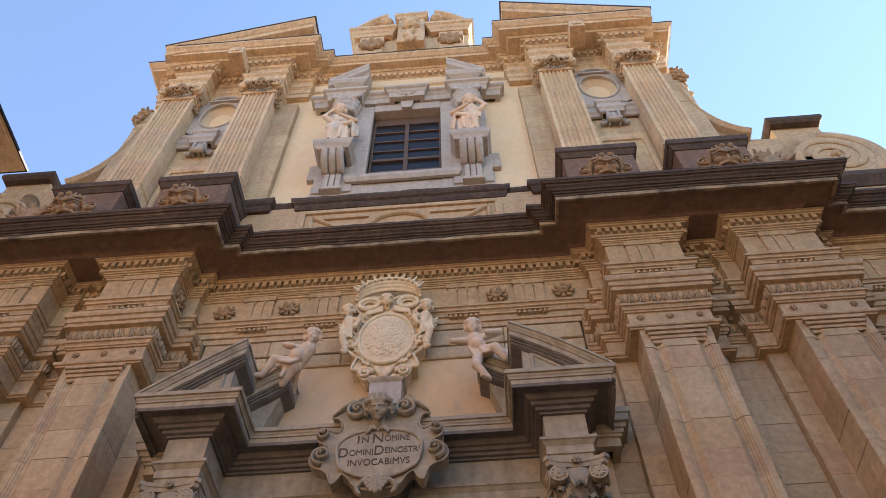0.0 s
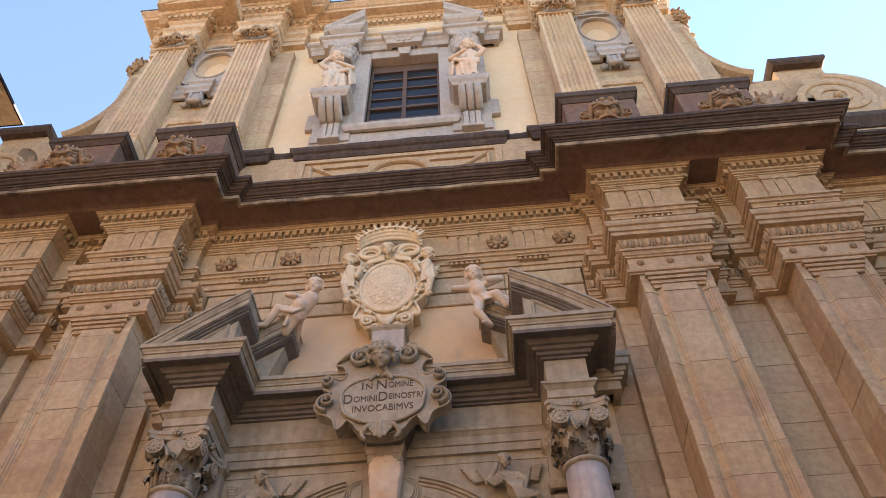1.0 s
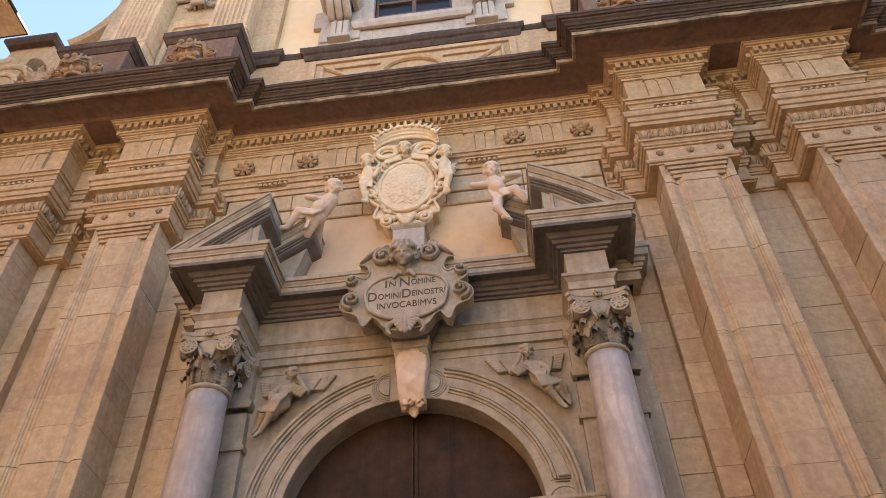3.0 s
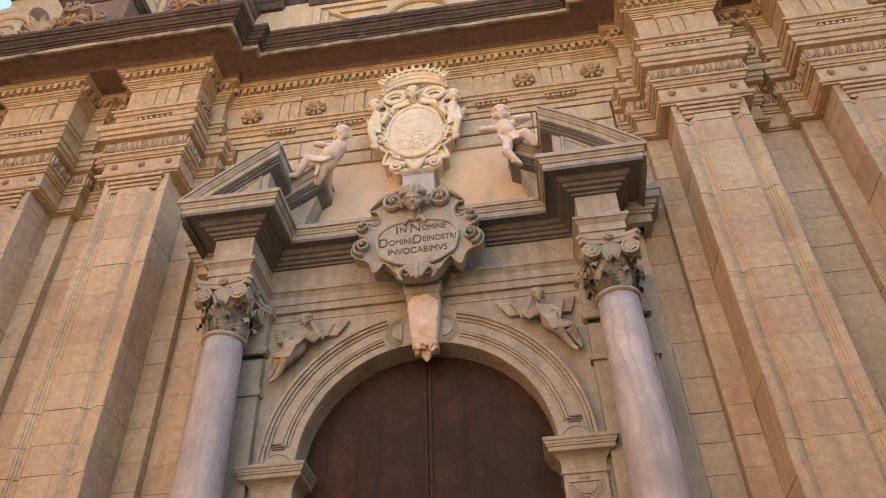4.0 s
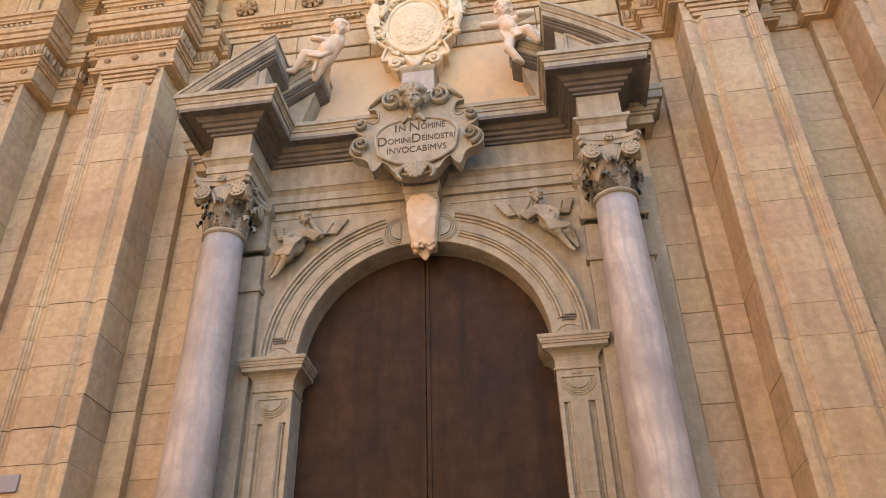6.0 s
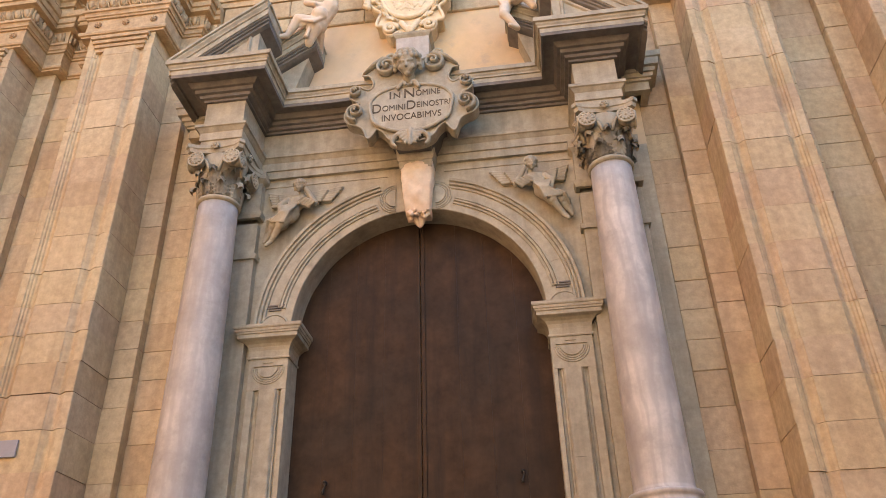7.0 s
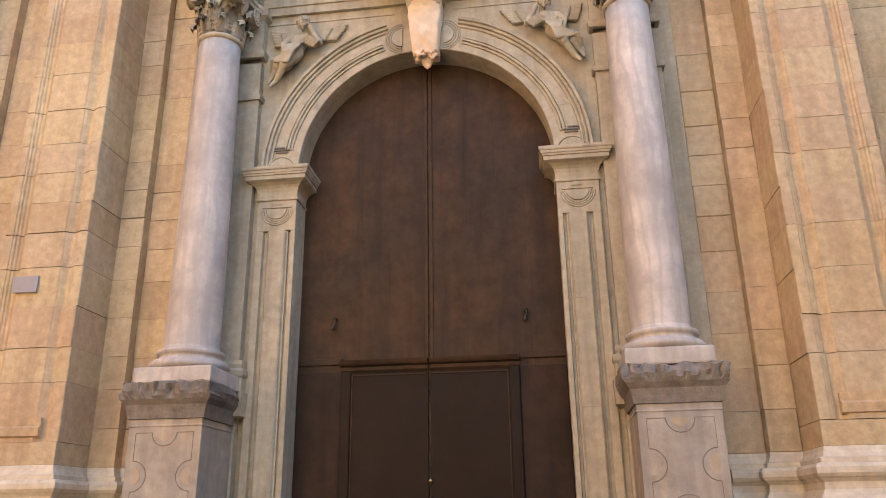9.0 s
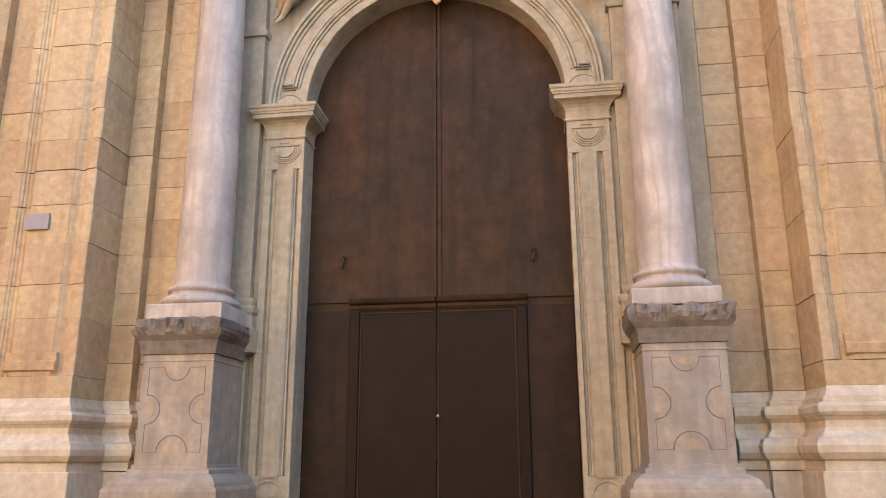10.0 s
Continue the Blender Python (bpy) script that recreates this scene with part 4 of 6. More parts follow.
def rake(bm, pts, prof, y_front, y_back):
    """A moulded rake: points up the slope in the facade's plane; the profile is (out of the wall, down from the top)."""
    rings = []
    for i, (x, z) in enumerate(pts):
        x, z = pts[i]
        a = Vector(pts[max(i - 1, 0)])
        b = Vector(pts[min(i + 1, len(pts) - 1)])
        d = (b - a).normalized()
        n = Vector((-d.y, d.x))
        if n.y < 0:
            n = -n
        k = 1.0 / max(0.5, n.y)
        rings.append([bm.verts.new((x, y_front - o, z - dn * k)) for o, dn in prof] + [bm.verts.new((x, y_back, z - prof[-1][1] * k)), bm.verts.new((x, y_back, z))])
    for r, s in zip(rings, rings[1:]):
        for i in range(len(r)):
            j = (i + 1) % len(r)
            bm.faces.new((r[i], r[j], s[j], s[i]))
    bm.faces.new(rings[0])
    bm.faces.new(rings[-1][::-1])


RAKE_TOP = [(0.42, 0.0), (0.425, 0.035), (0.40, 0.04), (0.395, 0.06), (0.37, 0.085), (0.365, 0.10), (0.345, 0.105), (0.34, 0.17), (0.1, 0.175)]
RAKE_BED = [(0.325, 0.165), (0.32, 0.185), (0.295, 0.19), (0.29, 0.208), (0.265, 0.213), (0.255, 0.235), (0.20, 0.25)]
for sx in (-1, 1):
    def slope(xo, xi, zo, zi, bow):
        return [(sx * (xo + (xi - xo) * k / 16), zo + (zi - zo) * k / 16 + bow * math.sin(math.pi * k / 16) + 0.004 * noise.noise(Vector((k * 0.7, sx, xo)))) for k in range(17)]

    def cut_end(x, z, y_front, y_back):
        """The rake's mouldings turned back to the wall along its broken end."""
        prof = [(0.08, z - 0.33)] + [(o, z - dn * 1.25) for o, dn in reversed(RAKE_TOP[:-1] + RAKE_BED)] + [(0.395, z - 0.012)]
        line = [(sx * (x + 0.405), y_back), (sx * (x + 0.405), y_front)]
        return swept(line if sx > 0 else line[::-1], prof)
    bow = 0.05 if sx > 0 else 0.02
    for xo, xi, zo, zi, yf, yb in ((2.98, 1.76, 8.78, 9.70, PB, -0.36), (2.6, 1.32, 8.95, 9.86, -0.2, 0.02)):
        bm = bmesh.new()
        rake(bm, slope(xo, xi, zo, zi, bow), RAKE_TOP, yf, yb)
        part("raking_cornice", bm, GREY, portal, "grey moulded rake of the broken pediment")
        # rake's lower moulding, darkened to hold the shade below its lip
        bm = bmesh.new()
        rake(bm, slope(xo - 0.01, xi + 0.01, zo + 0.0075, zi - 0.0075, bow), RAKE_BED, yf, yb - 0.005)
        part("raking_moulding", bm, GREY_SHADED, portal)
        part("rake_return", cut_end(xi, zi - 0.003, yf - 0.335, yb - 0.01), GREY, portal)
    # tympanum with a sunk triangle
    TY = PB - 0.2
    bm = bmesh.new()
    extrude_xz(bm, [(sx * 2.72, 8.72), (sx * 1.90, 8.72), (sx * 1.90, 9.46)], TY, -0.2)
    part("tympanum", bm, GREY, portal)
    bm = bmesh.new()
    tri = [(sx * 2.50, 8.84), (sx * 2.02, 8.84), (sx * 2.02, 9.24)]
    for a, b in zip(tri, tri[1:] + tri[:1]):
        tube(bm, [(a[0], TY - 0.005, a[1]), (b[0], TY - 0.005, b[1])], 0.026, 6)
    part("tympanum_moulding", bm, GREY, portal)
    bm = bmesh.new()
    extrude_xz(bm, [(sx * 2.6, 8.74), (sx * 1.66, 8.74), (sx * 1.46, 9.45), (sx * 1.46, 9.66), (sx * 1.8, 9.4)], -0.34, 0.02)
    part("tympanum", bm, GREY, portal)

# plastered field over the portal, framed by stone
bm = bmesh.new()
box(bm, -2.93, 2.93, -0.03, 0.1, 7.6, 10.36)
tagged(finish("plaster_field", bm, LUNETTE), "stained peach plaster field above the portal", "wall", kind="structure")
for sx in (-1, 1):
    a, b = sorted((sx * 2.0, sx * 2.93))
    run_blocks(a, b, -0.045, 0.02, [8.7, 9.12, 9.54, 9.95, 10.36], wall, 0.6)

# ---- doorway ----
door = thing("door_1", "closed tall dark wooden double door with a wicket", "door", kind="structure")
DY = 0.235
for sx in (-1, 1):
    seams = (0.02, 0.44, 0.78, 1.12, 1.52)
    for a, b in zip(seams, seams[1:]):
        b -= 0.0012
        pts = [(sx * a, 0.0), (sx * b, 0.0)]
        za = ARCH_Z + math.sqrt(max(0, 1.525 ** 2 - a * a))
        zb = ARCH_Z + math.sqrt(max(0, 1.525 ** 2 - b * b))
        mid = (a + b) / 2
        zm = ARCH_Z + math.sqrt(max(0, 1.525 ** 2 - mid * mid))
        pts += [(sx * b, zb), (sx * mid, zm), (sx * a, za)]
        yo = DY + rng.uniform(-0.002, 0.002)
        bmp = bmesh.new()
        extrude_xz(bmp, pts, yo, yo + 0.06)
        part("plank", bmp, WOOD, door)
    part("astragal", boxed(*sorted((sx * 0.006, sx * 0.05)), DY - 0.02, DY, 3.16, 6.9, 0.006), WOOD, door)
    # wicket leaf with frame
    q0, q1 = sorted((sx * 0.012, sx * 0.92))
    part("wicket_leaf", boxed(q0, q1, DY - 0.03, DY, 0.05, 3.13, 0.006), WOOD_DARK, door)
    part("wicket_bead", boxed(*sorted((sx * 0.838, sx * 0.852)), DY - 0.042, DY - 0.028, 0.1, 3.075, 0.004), WOOD, door)
    part("wicket_bead", boxed(*sorted((sx * 0.03, sx * 0.852)), DY - 0.042, DY - 0.028, 3.063, 3.077, 0.004), WOOD, door)
    q0, q1 = sorted((sx * 0.86, sx * 0.97))
    part("wicket_stile", boxed(q0, q1, DY - 0.05, DY - 0.025, 0.05, 3.2, 0.01), WOOD_DARK, door)
    q0, q1 = sorted((sx * 0.012, sx * 0.97))
    part("wicket_rail", swept([(q0, DY), (q1, DY)], [(0.0, 3.1), (0.04, 3.1), (0.06, 3.125), (0.06, 3.16), (0.1, 3.175), (0.115, 3.2), (0.125, 3.225), (0.0, 3.24)]), WOOD, door)
    q0, q1 = sorted((sx * 0.97, sx * 1.47))
    part("rail", boxed(q0, q1, DY - 0.025, DY, 3.2, 3.27, 0.008), WOOD, door)
    part("lower_panel", boxed(q0, q1, DY - 0.02, DY, 0.2, 3.12, 0.01), WOOD_MID, door)
    # iron ring handle
    hx = sx * 1.065
    bm = bmesh.new()
    limb(bm, (hx, DY, 3.72), (hx, DY - 0.05, 3.72), 0.022, 0.018)
    tube(bm, [(hx + 0.012 * math.sin(k), DY - 0.05, 3.72 - 0.13 * k / 6) for k in range(7)], [0.014, 0.012, 0.01, 0.012, 0.016, 0.018, 0.012], 8)
    part("handle", bm, IRON, door, "small worn iron pull", True)
bm = bmesh.new()
limb(bm, (0.016, DY - 0.03, 1.956), (0.016, DY - 0.09, 1.956), 0.014, 0.022)
part("knob", bm, BRASS, door, "small brass knob", True)
part("threshold", boxed(-1.47, 1.47, -0.1, 0.23, 0, 0.12, 0.01), PALE, door)
bm = bmesh.new()
box(bm, -1.9, 1.9, DY + 0.07, 1.0, 0, 7.2)
tagged(finish("inner_wall", bm, JOINT), "dark masonry behind the doors", "wall", kind="structure")

# small street plaque on the pilaster
bm = boxed(-4.36, -4.07, P - 0.035, P - 0.01, 3.92, 4.10, 0.006)
tagged(finish("wall_plaque", bm, ENAMEL), "small rectangular blue-grey plaque on the stone pilaster", "plaque")

# ---- carved work over the door ----
def dish(bm, cx, cz, rx, rz, y, bulge, rings=6, seg=48):
    """A low oval boss."""
    prev = None
    for i in range(rings + 1):
        t = i / rings
        ring = [bm.verts.new((cx + rx * (1 - t) * math.cos(2 * math.pi * k / seg), y - bulge * math.sin(math.pi / 2 * t), cz + rz * (1 - t) * math.sin(2 * math.pi * k / seg))) for k in range(seg)] if i < rings else [bm.verts.new((cx, y - bulge, cz))]
        if prev:
            for k in range(seg):
                j = (k + 1) % seg
                if len(ring) > 1:
                    bm.faces.new((prev[k], prev[j], ring[j], ring[k]))
                else:
                    bm.faces.new((prev[k], prev[j], ring[0]))
        prev = ring


def head(bm, c, r, nod=22.0, turn=0.0, curls=True):
    """A carved head, bowed forwards by nod degrees: oval face, brow, nose, lips, chin and curly hair."""
    m = Matrix.Rotation(radians(turn), 3, "Z") @ Matrix.Rotation(radians(nod), 3, "X")

    def at(x, y, z):
        return Vector(c) + m @ Vector((x * r, y * r, z * r))
    ball(bm, at(0, 0.05, 0.15), r * 0.93, 3, (0.88, 0.95, 0.98))
    ball(bm, at(0, -0.32, -0.2), r * 0.62, 3, (1.0, 1.0, 1.12))
    ball(bm, at(0, -0.45, 0.3), r * 0.5, 3, (1.15, 0.9, 0.8))
    limb(bm, at(0, -0.92, 0.14), at(0, -1.06, -0.2), r * 0.07, r * 0.115)
    ball(bm, at(0, -0.72, -0.74), r * 0.23, 2)
    limb(bm, at(-0.14, -0.87, -0.44), at(0.14, -0.87, -0.44), r * 0.07, r * 0.07)
    limb(bm, at(-0.1, -0.85, -0.55), at(0.1, -0.85, -0.55), r * 0.075, r * 0.075)
    for q in (-1, 1):
        ball(bm, at(q * 0.4, -0.62, -0.28), r * 0.24, 2)
        limb(bm, at(q * 0.13, -0.9, 0.2), at(q * 0.52, -0.7, 0.22), r * 0.075, r * 0.06)
        ball(bm, at(q * 0.3, -0.77, 0.04), r * 0.1, 2)
        ball(bm, at(q * 0.84, 0.0, -0.1), r * 0.16, 1)
    limb(bm, at(0, 0.05, -0.6), at(0, 0.2, -1.2), r * 0.45, r * 0.48)
    if curls:
        for row, (el, n) in enumerate(((0.42, 11), (0.72, 10), (1.05, 8), (1.4, 5))):
            for k in range(n):
                a = math.pi * (-0.35 + 1.7 * (k + 0.5 * (row % 2)) / (n - 1))
                ball(bm, at(1.0 * math.cos(el) * math.cos(a), 0.1 - 0.86 * math.cos(el) * math.sin(a), 0.2 + 0.98 * math.sin(el)), r * (0.2 if row % 2 else 0.24), 2)
        for q in (-1, 1):
            for k in range(4):
                ball(bm, at(q * (0.92 + 0.04 * (k % 2)), -0.05 + 0.1 * (k % 2), 0.42 - 0.24 * k), r * 0.2, 2)


def smooth_loop(points, per=6):
    """A closed curve eased through a few corner points."""
    pts = [Vector(p) for p in points]
    n = len(pts)
    out = []
    for i in range(n):
        p0, p1, p2, p3 = pts[i - 1], pts[i], pts[(i + 1) % n], pts[(i + 2) % n]
        for k in range(per):
            t = k / per
            out.append(tuple(0.5 * (2 * p1 + (p2 - p0) * t + (2 * p0 - 5 * p1 + 4 * p2 - p3) * t * t + (3 * p1 - p0 - 3 * p2 + p3) * t ** 3)))
    return out


def both_halves(cx, half):
    """A whole outline from its right half, top to bottom."""
    return [(cx + x, z) for x, z in half] + [(cx - x, z) for x, z in reversed(half) if x > 1e-6]


# inscribed cartouche
cart = thing("inscribed_cartouche", "grey carved stone cartouche with scrolls and Latin inscription", "cartouche", at=(0.018, 0, -0.095))
CY = -0.60
CX = 0.01
HALF = [(0, 8.98), (0.20, 9.05), (0.34, 9.08), (0.47, 9.02), (0.55, 8.92), (0.63, 8.85), (0.545, 8.83), (0.505, 8.76), (0.49, 8.67), (0.545, 8.59), (0.63, 8.63), (0.71, 8.67), (0.785, 8.61), (0.79, 8.50), (0.73, 8.43), (0.665, 8.385),
        (0.745, 8.355), (0.83, 8.27), (0.85, 8.15), (0.79, 8.06), (0.69, 8.02), (0.61, 7.95), (0.555, 7.80), (0.49, 7.84), (0.43, 7.93), (0.35, 7.87), (0.28, 7.76), (0.17, 7.70), (0, 7.68)]
outline = smooth_loop(both_halves(CX, HALF), 4)
bm = bmesh.new()
extrude_xz(bm, outline, CY, CY + 0.17)
part("back_plate", bm, GREY, cart)
bm = bmesh.new()
tube(bm, [(x, CY - 0.004, z) for x, z in outline + outline[:1]], 0.014, 6, 1.3)
part("rolled_edge", bm, GREY, cart, smooth=True)
# backing in the darker grey copy, shade put in behind the plate
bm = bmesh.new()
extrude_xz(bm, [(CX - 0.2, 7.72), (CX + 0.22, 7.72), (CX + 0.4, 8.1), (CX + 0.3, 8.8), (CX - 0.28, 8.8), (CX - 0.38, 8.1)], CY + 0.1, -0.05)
part("backing", bm, GREY_SHADED, cart)
# field: a broad oval that drops into a lower lobe
pts = smooth_loop(both_halves(CX + 0.005, [(0, 8.57), (0.22, 8.555), (0.42, 8.475), (0.525, 8.33), (0.51, 8.17), (0.475, 8.03), (0.40, 7.955), (0.28, 7.885), (0.15, 7.84), (0, 7.825)]), 5)
bm = bmesh.new()
extrude_xz(bm, pts, CY - 0.035, CY + 0.02)
part("tablet", bm, GREY, cart, "smooth oval inscription field")
bm = bmesh.new()
tube(bm, [(x, CY - 0.038, z) for x, z in pts + pts[:1]], 0.024, 8)
part("tablet_rim", bm, GREY, cart, smooth=True)
SCROLLS = [(0.70, 8.195, 0.125, 0.05, 1, -math.pi / 2), (0.70, 8.545, 0.085, 0.04, -1, math.pi / 2), (0.30, 8.91, 0.145, 0.055, -1, math.pi / 2)]
for x, z, r, t, w_, st in SCROLLS:
    for q in (-1, 1):
        bm = bmesh.new()
        spiral(bm, CX + q * x, z, CY - 0.03, r, 1.7, t * 0.5, st, w_ * q, 8, 2.6, 0.09)
        part("scroll", bm, GREY, cart, smooth=True)
# hollow straps that run from scroll to scroll, and curls beside the block
for q in (-1, 1):
    bm = bmesh.new()
    tube(bm, [(CX + q * x, CY - 0.02, z) for x, z in ((0.22, 9.045), (0.36, 9.065), (0.48, 8.99), (0.62, 8.86))], [0.02, 0.035, 0.03, 0.012], 8, 2.4)
    part("strapwork", bm, GREY, cart, smooth=True)
    bm = bmesh.new()
    spiral(bm, CX + q * 0.31, 9.40, -0.30, 0.085, 1.5, 0.028, -math.pi / 2, q, 8, 2.0)
    tube(bm, [(CX + q * 0.36, -0.30, 9.34), (CX + q * 0.36, -0.31, 9.22), (CX + q * 0.44, -0.32, 9.12)], [0.03, 0.04, 0.025], 8, 2.0)
    part("side_curl", bm, GREY, cart, smooth=True)
bm = bmesh.new()
head(bm, (-0.01, CY - 0.13, 8.84), 0.17, 34)
for s in (-1, 1):
    tube(bm, [(-0.01 + s * (0.03 + 0.02 * k), CY - 0.07, 8.55 + 0.05 * math.sin(0.8 * k)) for k in range(7)], [0.02, 0.03, 0.035, 0.035, 0.03, 0.025, 0.02], 8)
carved("carved_face", bm, GREY, 0.0075, cart)
bm = bmesh.new()
for q in (-1, 1):
    for k in range(4):
        limb(bm, (CX, CY - 0.05, 7.80 - 0.03 * k), (CX + q * (0.15 - 0.03 * k), CY - 0.06, 7.76 - 0.045 * k), 0.03, 0.022)
    tube(bm, [(CX + q * (0.10 + 0.13 * math.sin(0.5 * k)), CY - 0.03, 7.82 - 0.045 * k) for k in range(6)], [0.03, 0.035, 0.035, 0.03, 0.026, 0.02], 8, 1.6)
limb(bm, (CX, CY - 0.06, 7.82), (CX, CY - 0.07, 7.60), 0.04, 0.03)
carved("leaf", bm, GREY, 0.009, cart)


def lettering(text, size, x, y, z, width, parent, mat):
    cu = bpy.data.curves.new("lettering", "FONT")
    cu.body, cu.size, cu.align_x, cu.align_y, cu.extrude = text, size, "CENTER", "CENTER", 0.004
    tmp = bpy.data.objects.new("lettering", cu)
    scene.collection.objects.link(tmp)
    me = bpy.data.meshes.new_from_object(tmp.evaluated_get(bpy.context.evaluated_depsgraph_get()))
    bpy.data.objects.remove(tmp)
    me.materials.clear()
    me.materials.append(mat)
    ob = new("lettering", me)
    ob.parent = parent
    xs = [v.co.x for v in me.vertices]
    for v in me.vertices:
        v.co.x = (v.co.x - min(xs)) * width / (max(xs) - min(xs)) - width / 2
    ob.rotation_euler, ob.location = (radians(90), 0, 0), (x, y, z)
    return ob


for txt, size, x0, x1, z in (("I", 0.16, -0.255, -0.235, 8.335), ("N", 0.125, -0.205, -0.125, 8.33), ("N", 0.2, -0.075, 0.045, 8.345), ("OMINE", 0.125, 0.065, 0.36, 8.335),
                             ("D", 0.19, -0.46, -0.355, 8.15), ("OMINI", 0.12, -0.34, -0.065, 8.142), ("D", 0.19, -0.045, 0.06, 8.158), ("EINOSTRI", 0.12, 0.075, 0.475, 8.152), ("INVOCABIMVS", 0.13, -0.345, 0.365, 7.992)):
    lettering(txt, size * 1.08, 0.012 + 1.06 * (x0 + x1) / 2, CY - 0.037, z * 1.06 - 0.412, (x1 - x0) * 1.06, cart, INK)

# block and coat of arms over it
arms = thing("coat_of_arms", "cream stucco coat of arms with crown, scrolls and cherubs", "coat of arms")
part("pedestal_block", boxed(-0.22, 0.24, -0.34, -0.02, 8.7, 9.68, 0.012), BLUE_GREY, arms, "grey marble block")
part("block_cap", swept([(-0.22, -0.02), (-0.22, -0.34), (0.24, -0.34), (0.24, -0.02)], [(-0.03, 9.64), (0.0, 9.64), (0.03, 9.68), (0.04, 9.71), (-0.03, 9.72)]), GREY, arms)
AY = -0.26
AX = -0.035
HALF = [(0, 11.55), (0.16, 11.66), (0.36, 11.68), (0.50, 11.56), (0.52, 11.42), (0.44, 11.28), (0.50, 11.14), (0.55, 10.98), (0.50, 10.80), (0.55, 10.62), (0.58, 10.46), (0.50, 10.34), (0.42, 10.26), (0.46, 10.14), (0.48, 10.01), (0.38, 9.99), (0.36, 9.88), (0.27, 9.78), (0.16, 9.84), (0.10, 9.76), (0, 9.75)]
outline = smooth_loop(both_halves(AX, HALF), 4)
bm = bmesh.new()
extrude_xz(bm, outline, AY, -0.02)
part("back_plate", bm, CREAM, arms)
bm = bmesh.new()
tube(bm, [(x, AY - 0.005, z) for x, z in outline + outline[:1]], 0.028, 7, 1.3)
part("rolled_edge", bm, CREAM, arms, smooth=True)
bm = bmesh.new()
dish(bm, AX - 0.005, 10.65, 0.40, 0.54, AY - 0.03, 0.08)
part("shield", bm, CREAM, arms, smooth=True)
bm = bmesh.new()
oval_ring(bm, AX - 0.005, 10.65, 0.415, 0.555, AY - 0.03, 0.034)
part("shield_rim", bm, CREAM, arms, smooth=True)
# eroded charges of the shield: low lumps that hardly stand out
bm = bmesh.new()
for k in range(520):
    a, q = rng.uniform(0, 6.28), math.sqrt(rng.uniform(0, 0.82))
    r = rng.uniform(0.014, 0.03)
    ball(bm, (AX + 0.36 * q * math.cos(a), AY - 0.03 - 0.08 * math.cos(math.pi / 2 * q * 0.9) + 0.45 * r, 10.65 + 0.5 * q * math.sin(a)), r, 1)
carved("shield_relief", bm, CREAM, 0.009, arms)
for q in (-1, 1):
    for x, z, r, t, w_, st in ((0.27, 9.885, 0.105, 0.035, -1, math.pi), (0.53, 10.55, 0.12, 0.035, 1, 0.5)):
        bm = bmesh.new()
        spiral(bm, AX + q * x, z, AY - 0.03, r, 1.6, t, st if q > 0 else math.pi - st, w_ * q, 8, 1.3, 0.04)
        part("scroll", bm, CREAM, arms, smooth=True)
    # oval hollows under the crown
    bm = bmesh.new()
    oval_ring(bm, AX + q * 0.31, 11.47, 0.155, 0.125, AY - 0.05, 0.04)
    oval_ring(bm, AX + q * 0.31, 11.47, 0.105, 0.08, AY - 0.03, 0.02)
    part("hollow_scroll", bm, CREAM, arms, smooth=True)
    bm = bmesh.new()
    r2 = random.Random(21)
    for k in range(40):
        a = math.radians(-70 + 125 * k / 39)
        x, z = AX + q * 0.47 * math.cos(a), 10.68 + 0.66 * math.sin(a)
        limb(bm, (x + r2.uniform(-0.02, 0.02), AY, z), (x + q * r2.uniform(0.01, 0.07), AY - r2.uniform(0.03, 0.09), z + r2.uniform(-0.06, 0.06)), r2.uniform(0.022, 0.036), 0.016)
    carved("foliage", bm, CREAM, 0.011, arms)
# crown: a broad arched band that leans forwards, beaded and spiked
bm = bmesh.new()
for i in range(4):
    tube(bm, [(AX + (0.53 - 0.01 * i) * math.cos(math.pi * (0.06 + 0.88 * k / 24)), AY - 0.07 - 0.035 * i, 11.49 + 0.035 * i + (0.30 + 0.02 * i) * math.sin(math.pi * (0.06 + 0.88 * k / 24))) for k in range(25)], 0.034, 7)
for k in range(13):
    a = math.pi * (0.07 + 0.86 * k / 12)
    c = (AX + 0.50 * math.cos(a), AY - 0.18, 11.61 + 0.36 * math.sin(a))
    tall = 0.10 if k % 2 == 0 else 0.05
    limb(bm, c, (c[0] + 0.09 * math.cos(a), c[1] - 0.01, c[2] + tall), 0.034, 0.014)
    ball(bm, (c[0], c[1] - 0.03, c[2] - 0.05), 0.026, 1)
carved("crown", bm, CREAM, 0.010, arms)
bm = bmesh.new()
head(bm, (AX - 0.02, AY - 0.10, 11.47), 0.10, 34)
for q in (-1, 1):
    for k in range(4):
        limb(bm, (AX + q * 0.1, AY - 0.03, 11.4 - 0.03 * k), (AX + q * 0.34, AY - 0.05, 11.27 - 0.02 * k), 0.03, 0.02)
carved("cherub_face", bm, CREAM, 0.009, arms)
